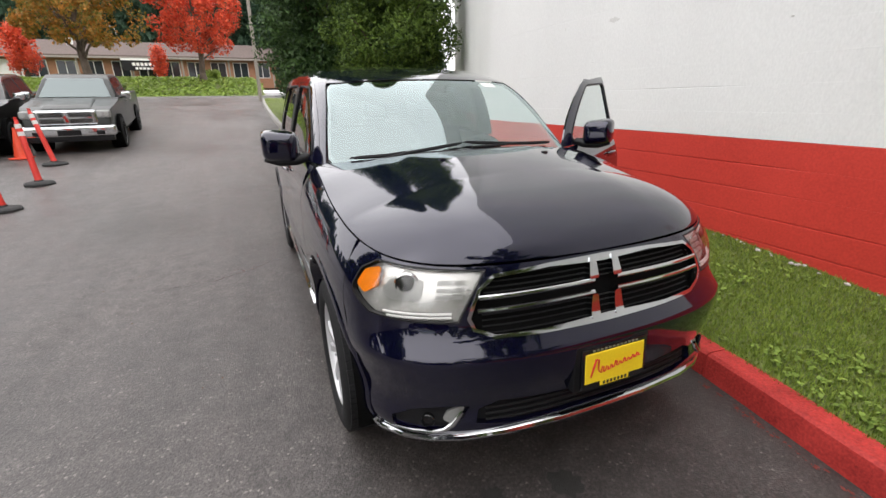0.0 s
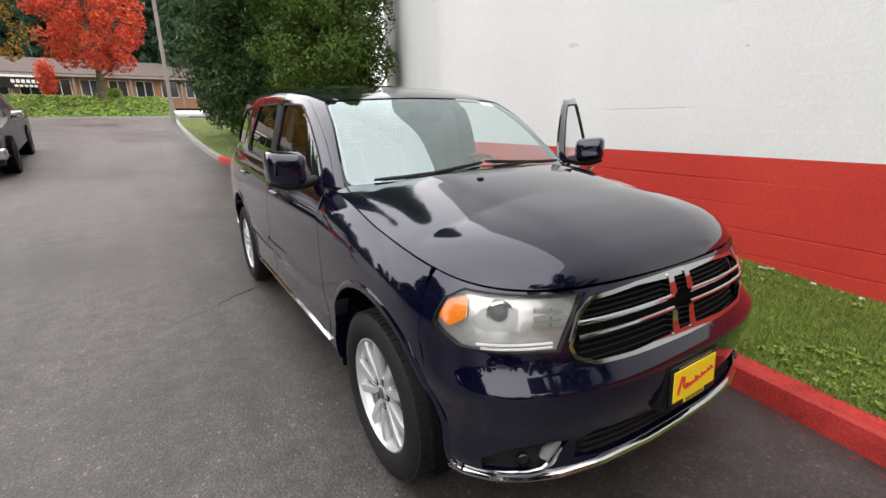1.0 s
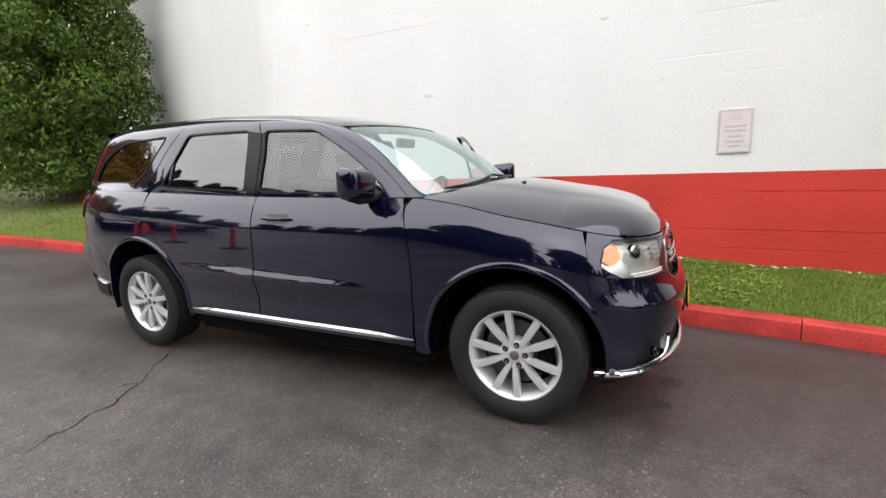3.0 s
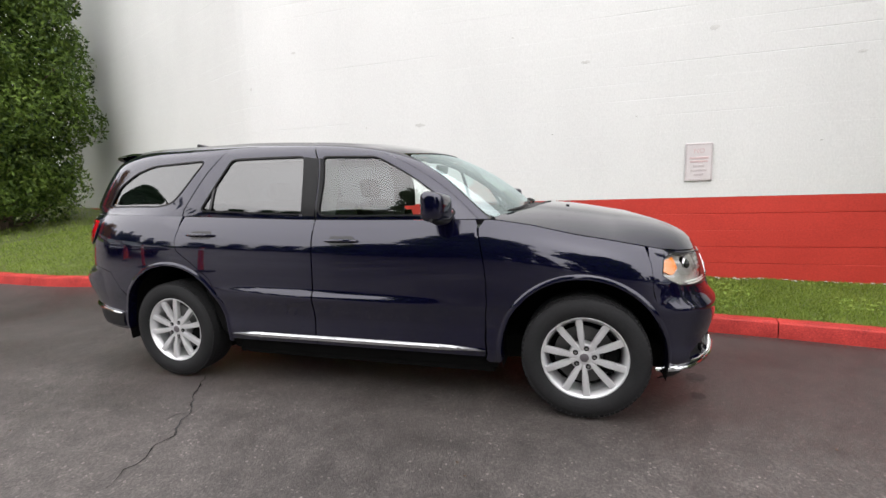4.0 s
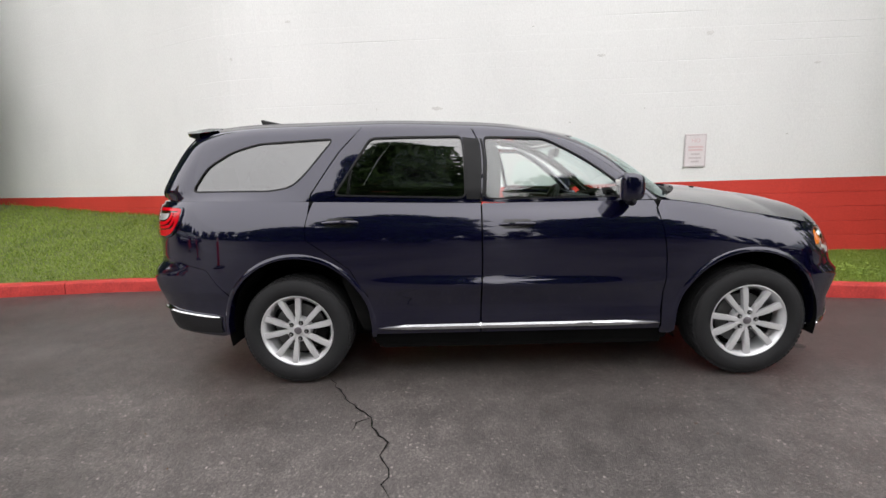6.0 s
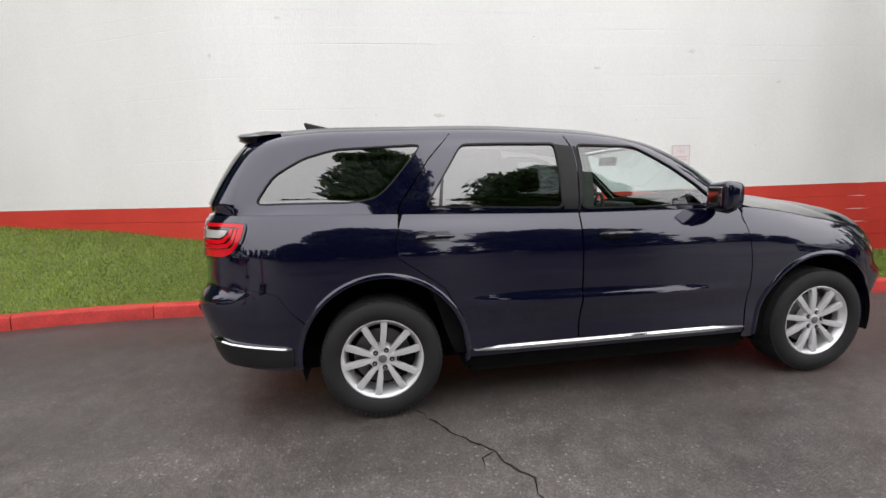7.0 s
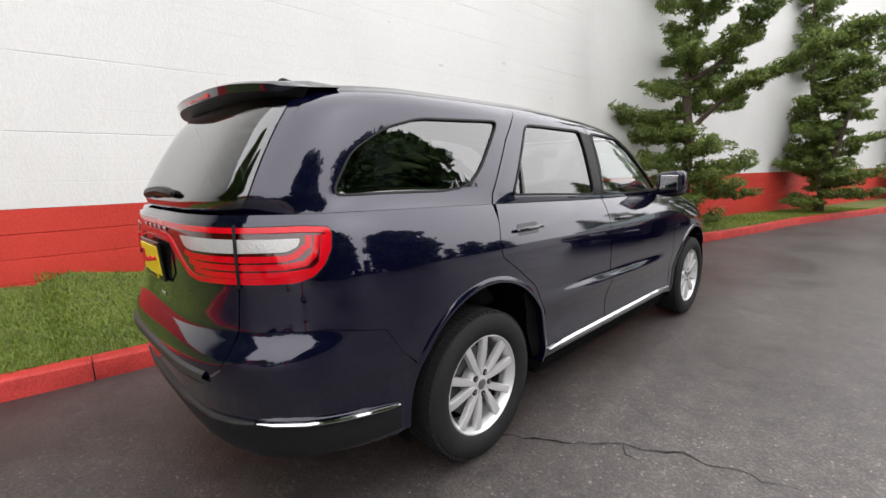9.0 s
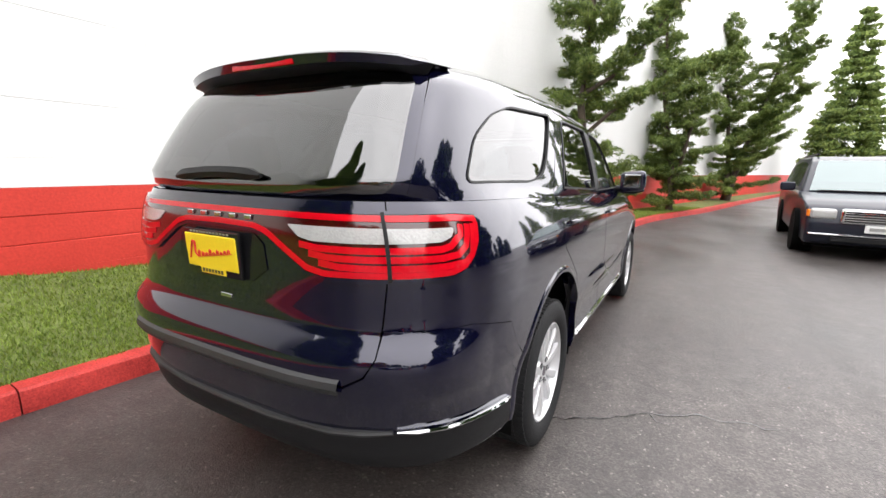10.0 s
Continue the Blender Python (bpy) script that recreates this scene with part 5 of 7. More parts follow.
for x in np.linspace(-0.52, 0.52, 40):
    p = lower(np.array([LOW_END - x]), np.array([0.70]))[0]
    bm = bmesh.new()
    add_box(bm, (p[0] - 0.008, p[1] - 0.055, 0.7335), (p[0] + 0.008, p[1] - 0.004, 0.7385), 0.002, 1)
    part("pad_rib", bm, M_black, pad)

# roof spoiler
top_rows, under_rows = [], []
bm, bu = bmesh.new(), bmesh.new()
for x in np.linspace(-0.64, 0.64, 41):
    k = abs(x) / 0.64
    end = max(0.0, (k - 0.90) / 0.10)
    y0, y1 = 2.06, 2.415 - 0.13 * k ** 3
    zt = float(roof_at(min(abs(x), 0.62), y0)[2]) - 0.05 * max(0, k - 0.90) / 0.10
    z1 = 1.785 - 0.035 * k ** 3
    top = [(y0, zt + 0.002), (y0 + 0.10, zt + 0.007 - 0.002 * k), (y1 - 0.08, z1 + 0.008), (y1 - 0.015, z1), (y1, z1 - 0.010), (y1 - 0.012, z1 - 0.045 + 0.01 * k)]
    und = [(y1 - 0.012, z1 - 0.045 + 0.01 * k), (y1 - 0.06, z1 - 0.062 + 0.01 * k), (2.22, z1 - 0.085)]
    def seat_on(y, z):
        """The ends run out thin on to the roof's rear corner."""
        f = 1 - end ** 1.6
        yy = y0 + (y - y0) * (0.84 + 0.16 * f)
        base = float(rail_z(yy)) - 0.012
        return (x, yy, base + (z - base) * f)

    top_rows.append([bm.verts.new(seat_on(y, z)) for y, z in top])
    under_rows.append([bu.verts.new(seat_on(y, z)) for y, z in und])
for b, rws in ((bm, top_rows), (bu, under_rows)):
    for A, B in zip(rws, rws[1:]):
        for j in range(len(A) - 1):
            b.faces.new((A[j], A[j + 1], B[j + 1], B[j]))
spoiler = part("spoiler", bm, M_paint, suv)
part("spoiler_underside", bu, M_black, spoiler)
bm = bmesh.new()
add_box(bm, (-0.17, 2.382, 1.744), (0.17, 2.409, 1.768), 0.005, 2)
part("brake_light", bm, M_red_lens, spoiler)
bm = bmesh.new()
add_box(bm, (-0.042, -0.12, 0.0), (0.042, 0.12, 0.085), 0.028, 3)
for v in bm.verts:
    v.co.z *= 0.35 + 0.65 * (v.co.y + 0.10) / 0.20
    v.co.y += v.co.z * 0.4
bmesh.ops.transform(bm, matrix=Matrix.Translation((0, 1.86, float(roof_at(0, 1.86)[2]) - 0.004)), verts=bm.verts)
part("antenna", bm, M_black, suv)

# wipers
for x0, x1, h0, h1 in ((-0.68, -0.06, 0.042, 0.108), (-0.04, 0.58, 0.112, 0.072)):
    a0, a1 = (math.copysign(float(np.interp(abs(x) / 0.88, UP_U[:400], UP_S[:400])), x) for x in (x0, x1))
    run = [(a0 + (a1 - a0) * t, (h0 + (h1 - h0) * t)) for t in np.linspace(0, 1, 12)]
    wip = surf_tube("wiper", upper, run, taper(12, 0.009, 0.5), M_black, suv, 0.016, 6, 1.2)
    surf_tube("wiper_arm", upper, [(a0 + (a1 - a0) * t, h0 - 0.03 + (h1 - h0 + 0.05) * t) for t in np.linspace(0.05, 0.55, 5)], [0.010, 0.009, 0.008, 0.007, 0.006], M_black, wip, 0.022, 6)
surf_tube("rear_wiper", upper, [(UP_END - x, 0.066 + 0.02 * (1 - (x / 0.3) ** 2)) for x in np.linspace(-0.20, 0.30, 10)], taper(10, 0.018, 0.4), M_black, tailgate, 0.02, 6, 1.3)
patch("screen_sticker", upper, [(0.40, 0.80 * 0.55), (0.53, 0.80 * 0.55), (0.53, 0.85 * 0.55), (0.40, 0.85 * 0.55)], [], 0.04, -0.002, 0, M_white_plain, suv)
for x in (-0.30, 0.30):
    p = hood_at(np.array([x]), np.array([-1.42]))[0]
    bm = bmesh.new()
    add_box(bm, (x - 0.014, -1.43, p[2] - 0.004), (x + 0.014, -1.405, p[2] + 0.010), 0.004, 2)
    part("washer_jet", bm, M_black, hood)
patch("cowl_panel", hood_at, [(x, -1.31 + 0.33 * abs(x / 0.8) ** 2.2) for x in np.linspace(-0.80, 0.80, 17)] + [(x, -1.17 + 0.30 * (x / 0.8) ** 2) for x in np.linspace(0.83, -0.83, 17)], [], 0.06, -0.018, 0.03, M_black, suv)

# underside
bm = bmesh.new()
add_box(bm, (-0.70, -2.15, 0.26), (0.70, 2.05, 0.42), 0.03, 2)
add_box(bm, (-0.86, -0.98, 0.21), (0.86, 0.98, 0.40), 0.03, 2)
part("underbody", bm, M_dark, suv)
for y in (-1.52, 1.52):
    bm = bmesh.new()
    add_cyl(bm, (-0.78, y, 0.36), (0.78, y, 0.36), 0.05, 0.05, 12)
    part("axle", bm, M_dark, suv)

# cabin
bm = bmesh.new()
add_box(bm, (-0.78, -0.95, 0.40), (0.78, 0.95, 0.50), 0.03, 2)
add_box(bm, (-0.74, 0.95, 0.90), (0.74, 2.30, 0.96), 0.02, 2)
part("floor_pan", bm, M_interior, suv)
bm = bmesh.new()
add_box(bm, (-0.78, -1.02, 0.70), (0.78, -0.62, 1.13), 0.08, 4)
for v in bm.verts:
    if v.co.z > 0.95:
        v.co.y -= 0.06 * (v.co.z - 0.95)
dash = part("dashboard", bm, M_interior, suv)
bm = bmesh.new()
add_box(bm, (0.18, -0.80, 1.10), (0.58, -0.62, 1.19), 0.04, 3)
part("instrument_hood", bm, M_black, dash)
bm = bmesh.new()
ringpts = [(0.19 * math.cos(t), 0.19 * math.sin(t), 0) for t in np.linspace(0, 2 * math.pi, 32, endpoint=False)]
add_tube(bm, ringpts, 0.016, 10, closed=True)
for t in (0.0, math.pi, -math.pi / 2):
    add_tube(bm, [(0.04 * math.cos(t), 0.04 * math.sin(t), -0.01), (0.18 * math.cos(t), 0.18 * math.sin(t), 0)], [0.022, 0.014], 8, squash=0.6)
add_cyl(bm, (0, 0, -0.05), (0, 0, 0.02), 0.06, 0.05, 20)
bmesh.ops.transform(bm, matrix=pose(0.38, -0.46, 1.10, -66, 0, 0), verts=bm.verts)
part("steering_wheel", bm, M_black, suv)


def seat(parent, x, y, w, name="seat"):
    bm = bmesh.new()
    add_box(bm, (x - w, y - 0.27, 0.62), (x + w, y + 0.25, 0.78), 0.05, 3)
    cushion = part(name, bm, M_cloth, parent)
    bm = bmesh.new()
    add_box(bm, (-w, -0.07, 0), (w, 0.07, 0.62), 0.055, 4)
    for v in bm.verts:
        v.co.x *= 1 - 0.16 * max(0, v.co.z - 0.2) / 0.42
    bmesh.ops.transform(bm, matrix=pose(x, y + 0.22, 0.72, -17, 0, 0), verts=bm.verts)
    part("backrest", bm, M_cloth, cushion)
    for hx in ([x] if w < 0.3 else [x - 0.32, x + 0.32]):
        bm = bmesh.new()
        add_box(bm, (-0.13, -0.05, 0), (0.13, 0.05, 0.17), 0.04, 4)
        bmesh.ops.transform(bm, matrix=pose(hx, y + 0.415, 1.34, -12, 0, 0), verts=bm.verts)
        part("headrest", bm, M_cloth, cushion)


for x in (-0.38, 0.38):
    seat(suv, x, -0.02, 0.26)
seat(suv, 0.0, 0.92, 0.62)
seat(suv, 0.0, 1.78, 0.50)
patch("headliner", roof_at, [(float(p[0]) * 0.93, float(p[1]) * 0.93 + 0.07) for p in roof_loop], [], 0.10, -0.055, 0, M_liner, suv)
bm = bmesh.new()
add_box(bm, (-0.12, -0.02, -0.035), (0.12, 0.02, 0.035), 0.015, 3)
bmesh.ops.transform(bm, matrix=pose(0.0, -0.42, 1.55, 10, 0, 0), verts=bm.verts)
part("cabin_mirror", bm, M_black, suv)
for mir in (False, True):
    patch("pillar_trim", upper, [up(0.12, 1.24), up(0.36, 1.24), up(0.33, 1.66), up(0.14, 1.64)], [], 0.05, -0.05, 0.02, M_interior, suv, mirror=mir)
    s = -1 if mir else 1
    bm = bmesh.new()
    add_box(bm, (s * 0.80 - 0.03, 0.24, 0.92), (s * 0.80 + 0.03, 2.0, 1.24), 0.02, 2)
    part("cabin_lining", bm, M_interior, suv)
# ---- block courses of the wall ----
run_near = np.interp([-9.0, 6.0], [p[1] for p in WALL], wall_run)
COURSE_S = np.r_[np.arange(0, run_near[0], 0.6), np.arange(run_near[0], run_near[1], 0.16), np.arange(run_near[1], wall_run[-1], 0.6), wall_run[-1]]


def course(z0, z1, mat, name, groove, broken):
    """One course of painted blocks, its joints filled here and there by paint."""
    verts, faces = [], []
    for s in COURSE_S:
        p, q = wall_at(max(s - 0.1, 0)), wall_at(min(s + 0.1, wall_run[-1]))
        t = (q - p) / np.linalg.norm(q - p)
        nrm, c = np.array([t[1], -t[0]]), wall_at(s)
        lo = groove * min(1, max(0.0, broken + 2.2 * noise.noise((s * 0.45, z0 * 7, 1.0))))
        hi = groove * min(1, max(0.0, broken + 2.2 * noise.noise((s * 0.45, z1 * 7, 1.0))))
        w = 0.0012 * noise.noise((s * 0.7, z0 * 3, 4.0))
        for d, z in ((0.02, z0), (lo, z0 + 0.0003), (w, z0 + 0.007), (w, z1 - 0.007), (hi, z1 - 0.0003), (0.02, z1)):
            verts.append((*(c + nrm * d), z))
    for i in range(len(COURSE_S) - 1):
        for j in range(5):
            a = 6 * i + j
            faces.append((a, a + 6, a + 7, a + 1))
    raw(name, verts, faces, mat, wall)


LINE = 1.195
for n in range(-7, 34):
    z0 = LINE + 0.2 * n
    course(z0, z0 + 0.2, M_red_wall if n < 0 else M_white_wall, "red_block_course" if n < 0 else "white_block_course", 0.009 if n < 0 else 0.004, 0.9 if n < 0 else -0.25)

# blemishes of the white face: patched spots, pock marks, a drain hole and a seam
M_patch = material("patched_paint", (0.66, 0.655, 0.63), rough=0.6, vary=0.08, scale=9, fine=60, bump=0.3)
M_pock = material("bare_spot", (0.50, 0.49, 0.46), rough=0.8, vary=0.2, scale=20, bump=0.4)


def blemish(name, y, z, w, h, mat, label, seed, proud=0.003):
    """An uneven daub standing slightly off the wall."""
    rng = random.Random(seed)
    x = float(wall_x(y))
    d = Vector((float(wall_x(y + 0.3)) - float(wall_x(y - 0.3)), 0.6, 0)).normalized()
    out = Vector((-d.y, d.x, 0))
    bm = bmesh.new()
    c = bm.verts.new(Vector((x, y, z)) + out * (proud + 0.003))
    rim = []
    for i in range(18):
        a = 2 * math.pi * i / 18
        k = rng.uniform(0.65, 1.15)
        rim.append(bm.verts.new(Vector((x, y, z)) + d * (w * k * math.cos(a)) + Vector((0, 0, h * k * math.sin(a))) + out * proud * 0.4))
    for i in range(18):
        bm.faces.new((c, rim[i], rim[(i + 1) % 18]))
    tagged(part(name, bm, mat), label, "wall patch", kind="structure")


for n, (y, z, w, h) in enumerate(((-3.0, 3.12, 0.055, 0.030), (1.45, 2.32, 0.05, 0.10), (3.55, 3.08, 0.10, 0.09), (0.62, 2.30, 0.09, 0.03), (-1.6, 2.9, 0.06, 0.02), (2.6, 3.5, 0.05, 0.025), (-4.4, 2.7, 0.05, 0.02))):
    blemish("wall_patch", y, z, w, h, M_patch, "slightly darker patched spot in the white paint", 60 + n)
for n, (y, z) in enumerate(((-2.2, 2.2), (-0.7, 3.3), (0.9, 1.9), (2.1, 2.75), (-4.1, 1.8), (-3.6, 3.8), (3.1, 2.1), (-1.2, 2.05))):
    blemish("wall_pock", y, z, 0.012 + 0.004 * (n % 3), 0.007, M_pock, "small bare pock in the white paint", 80 + n, 0.0015)
# the building behind the painted wall
roof_pts = [(x + 0.15, y) for x, y in WALL]
bm = bmesh.new()
low_ring, top_ring = [], []
outline = roof_pts + [(22.0, 14.0), (22.0, -58.0)]
for x, y in outline:
    low_ring.append(bm.verts.new((x, y, 7.60)))
    top_ring.append(bm.verts.new((x, y, 7.80)))
for i in range(len(outline)):
    j = (i + 1) % len(outline)
    bm.faces.new((low_ring[i], low_ring[j], top_ring[j], top_ring[i]))
bm.faces.new(top_ring[::-1])
bm.faces.new(low_ring)
tagged(part("flat_roof", bm, material("roof_felt", (0.12, 0.12, 0.12), rough=0.9, vary=0.3, bump=0.3), smooth=False), "flat grey felt roof behind the painted wall", "roof", kind="structure")
for nm, lo, hi in (("wall_east", (21.8, -58.0, -0.4), (22.0, 14.0, 7.6)), ("wall_end", (6.9, 13.8, -0.4), (21.8, 14.0, 7.6)), ("wall_south", (-15.0, -58.0, -0.4), (21.8, -57.8, 7.6))):
    bm = bmesh.new()
    add_box(bm, lo, hi, 0.01, 1)
    tagged(part(nm, bm, M_white_wall), "plain white painted outer wall of the building", "wall", kind="structure")
# ---- lawn, trees and planting ----
def leaf_mass(name, centres, count, size, material, parent, spread=1.0, flat=1.0, long=1.6, up=0.0, seed=1, label=""):
    """Many small leaves round clump centres (x, y, z, radius)."""
    rng = np.random.default_rng(seed)
    cs = np.asarray(centres, float)
    n = len(cs) * count
    idx = np.repeat(np.arange(len(cs)), count)
    d = rng.normal(size=(n, 3))
    d /= np.linalg.norm(d, axis=1, keepdims=True)
    r = cs[idx, 3] * (0.55 + 0.45 * rng.random(n) ** 0.5) * spread
    p = cs[idx, :3] + d * r[:, None] * np.array([1, 1, flat])
    nrm = d + 0.75 * rng.normal(size=(n, 3)) + np.array([0, 0, up])
    nrm /= np.linalg.norm(nrm, axis=1, keepdims=True)
    t = np.cross(nrm, rng.normal(size=(n, 3)))
    t /= np.linalg.norm(t, axis=1, keepdims=True) + 1e-9
    b = np.cross(nrm, t)
    s = size * (0.6 + 0.8 * rng.random(n))[:, None]
    verts = np.stack([p - t * s * long * 0.5, p + b * s * 0.32, p + t * s * long * 0.5, p - b * s * 0.32], 1).reshape(-1, 3)
    me = bpy.data.meshes.new(name)
    me.vertices.add(4 * n)
    me.vertices.foreach_set("co", verts.ravel())
    me.loops.add(4 * n)
    me.loops.foreach_set("vertex_index", np.arange(4 * n))
    me.polygons.add(n)
    me.polygons.foreach_set("loop_start", np.arange(0, 4 * n, 4))
    me.update(calc_edges=True)
    return link_mesh(name, me, material, parent, label)


def trunk_part(parent, base, top, r0, r1, bends=3, seed=0, name="trunk"):
    rng = random.Random(seed)
    pts, rad = [], []
    for i in range(bends + 4):
        t = i / (bends + 3)
        w = 0.04 * (1 - t) + 0.10 * math.sin(math.pi * t)
        pts.append(Vector(base).lerp(Vector(top), t) + Vector((rng.uniform(-w, w), rng.uniform(-w, w), 0)))
        rad.append(r0 + (r1 - r0) * t + (0.5 * r0 * max(0, 0.12 - t) / 0.12))
    bm = bmesh.new()
    add_tube(bm, pts, rad, 10)
    return part(name, bm, M_bark, parent), pts


def broad_evergreen(x, y, z, height, radius, seed, leaf, low=0.9, clumps=150, count=170, label="", leaf_size=0.092, dense=2.1):
    """A dense evergreen: trunk, limbs and a crown of leafy clumps with an uneven outline."""
    rng = random.Random(seed)
    tree = empty("evergreen_tree", x, y, z, label=label, category="tree")
    trunk_part(tree, (0, 0, -0.3), (0.1, 0.1, height * 0.85), 0.24, 0.05, seed=seed)
    centres = []
    for n in range(clumps):
        t = (n + rng.random()) / clumps
        h = low + (height - low) * t
        r = radius * (min(1.0, 0.62 + 2.2 * t) if t < 0.18 else (1 - (t - 0.18) / 0.82) ** 0.75) * rng.uniform(0.72, 1.08)
        a = rng.uniform(0, 2 * math.pi)
        k = rng.uniform(0.32, 0.66)
        c = Vector((r * math.cos(a), r * math.sin(a), h))
        centres.append((*c, k))
        if n % 5 == 0:
            bm = bmesh.new()
            add_tube(bm, [(0, 0, max(0.3, h - 0.8 * r)), tuple(Vector((c.x * 0.5, c.y * 0.5, h - 0.4 * r))), tuple(c)], [0.06, 0.04, 0.015], 6)
            part("limb", bm, M_bark, tree)
    for n in range(clumps):
        t = (n + 0.5) / clumps
        h = low + 0.2 + (height - low) * 0.92 * t
        r = radius * 0.62 * (1 - t) ** 0.8 * rng.random() ** 0.4
        a = rng.uniform(0, 6.28)
        centres.append((r * math.cos(a), r * math.sin(a), h, 0.80))
    leaf_mass("crown", centres, int(count * dense), leaf_size, leaf, tree, seed=seed)
    return tree


def conifer(x, y, z, stems, seed, reach=1.3, sweep=(0, 0), boughs=()):
    """A windswept conifer: crooked leaders, layered near-level limbs with flat pads of needles, and long bare boughs."""
    rng = random.Random(seed)
    tree = empty("conifer", x, y, z, label="windswept green conifer with layered tufted limbs beside the wall", category="tree")
    centres = []

    def pads(points, first, step, wide):
        """Needle tufts strung along a limb, wider in the middle."""
        for p, q in zip(points, points[1:]):
            n = max(2, int((q - p).length / step))
            for k in range(n):
                u = (k + rng.random()) / n
                c = p.lerp(q, u)
                f = (c - points[0]).length / max(0.05, (points[-1] - points[0]).length)
                if f < first:
                    continue
                w = wide * (1.15 - 0.6 * f)
                centres.append((c.x + rng.gauss(0, w * 0.6), c.y + rng.gauss(0, w * 0.6), c.z + rng.uniform(-0.02, 0.08), rng.uniform(0.09, 0.19)))

    def bough(points, r, wide=0.20, first=0.3):
        bm = bmesh.new()
        add_tube(bm, points, [r * (1 - 0.85 * i / (len(points) - 1)) for i in range(len(points))], 6)
        part("limb", bm, M_bark, tree)
        pads(points, first, 0.055, wide)

    for m, (foot, head, r0) in enumerate(stems):
        foot, head = Vector(foot), Vector(head)
        _, pts = trunk_part(tree, foot, head, r0, 0.025, 4, seed + m)
        height = head.z - foot.z
        n_limb = int(height * 10.5)
        for n in range(n_limb):
            t = 0.05 + 0.95 * (n + rng.random() * 0.8) / n_limb
            f = min(t, 0.999) * (len(pts) - 1)
            i = min(int(f), len(pts) - 2)
            p = pts[i].lerp(pts[i + 1], f - i)
            a = rng.uniform(0, 2 * math.pi)
            ln = reach * (1.0 - 0.72 * t ** 2.2) * rng.uniform(0.40, 1.12)
            d = Vector((math.cos(a) + sweep[0], math.sin(a) + sweep[1], 0)).normalized()
            up_by = ln * (0.02 + 0.40 * t) * rng.uniform(0.4, 1.4) + ln * 0.35 * max(0, d.x * sweep[0] + d.y * sweep[1])
            q = p + d * ln * 0.5 + Vector((0, 0, up_by * 0.25))
            bough([p, q, p + d * ln * 0.82 + Vector((0, 0, up_by * 0.6)), p + d * ln + Vector((0, 0, up_by + 0.05))], 0.026 * (1 - 0.6 * t), 0.19, 0.12)
    for points in boughs:
        points = [Vector(p) for p in points]
        bough(points, 0.05, 0.22, 0.25)
        for p, q in zip(points[1:], points[2:] + [points[-1] + (points[-1] - points[-2]) * 0.4]):
            for k in range(5):
                c = p.lerp(q, k / 5)
                a = rng.uniform(0, 6.283)
                ln = rng.uniform(0.25, 0.55)
                bough([c, c + Vector((math.cos(a) * ln * 0.6, math.sin(a) * ln * 0.6, 0.05)), c + Vector((math.cos(a) * ln, math.sin(a) * ln, 0.22 * ln))], 0.012, 0.13, 0.1)
    leaf_mass("crown", centres, 64, 0.034, M_needle, tree, flat=0.6, long=3.4, up=0.35, seed=seed)
    return tree


def maple(x, y, z, height, radius, leaf, seed, label, clumps=110, count=90, size=0.22, name="maple_tree"):
    rng = random.Random(seed)
    tree = empty(name, x, y, z, label=label, category="tree")
    trunk_part(tree, (0, 0, -0.3), (0.2, 0, height * 0.75), 0.17 + 0.01 * height, 0.05, seed=seed)
    centres = []
    for n in range(clumps):
        t = (n + rng.random()) / clumps
        h = height * (0.28 + 0.72 * t)
        r = radius * math.sin(math.pi * (0.16 + 0.80 * t)) ** 0.8 * rng.uniform(0.35, 1.1)
        a = rng.uniform(0, 6.283)
        c = (r * math.cos(a), r * math.sin(a), h)
        centres.append((*c, rng.uniform(0.35, 0.75)))
        if n % 5 == 0:
            bm = bmesh.new()
            add_tube(bm, [(0, 0, h * 0.6), (c[0] * 0.5, c[1] * 0.5, h * 0.85), c], [0.07, 0.045, 0.012], 6)
            part("limb", bm, M_bark, tree)
    leaf_mass("crown", centres, count, size, leaf, tree, seed=seed, long=1.2)
    return tree


tall = "dense dark green evergreen tree beside the wall's end"
broad_evergreen(3.15, 10.9, 0.55, 14.0, 1.85, 11, M_leaf_dark, 0.8, 300, 150, tall, 0.064, 3.4)
broad_evergreen(1.35, 13.3, 0.75, 14.5, 1.65, 12, M_leaf_deep, 1.0, 200, 130, "tall narrow dark evergreen tree on the grass island")
broad_evergreen(1.75, 16.8, 1.0, 14.5, 1.5, 13, M_leaf_deep, 0.8, 190, 130, "tall narrow dark evergreen tree on the grass island")
conifer(0.80, -6.9, 0.12, [((0, 0, -0.2), (0.15, -0.1, 6.6), 0.12)], 21, 1.35, (0.05, 0),
        [[(-0.1, 0, 2.1), (-0.55, 0.05, 2.5), (-1.05, 0.0, 2.75), (-1.75, -0.1, 3.1), (-2.25, -0.2, 3.35)], [(0.1, 0, 2.9), (-0.5, 0.1, 3.2), (-1.1, 0.1, 3.8), (-1.75, 0.1, 4.6), (-2.1, 0.0, 5.3)]])
conifer(-0.88, -12.1, 0.12, [((0, 0, -0.2), (0.65, 0.1, 6.1), 0.12), ((-0.1, 0, 0.6), (-0.5, 0.2, 4.4), 0.07)], 22, 1.05, (-0.1, 0))
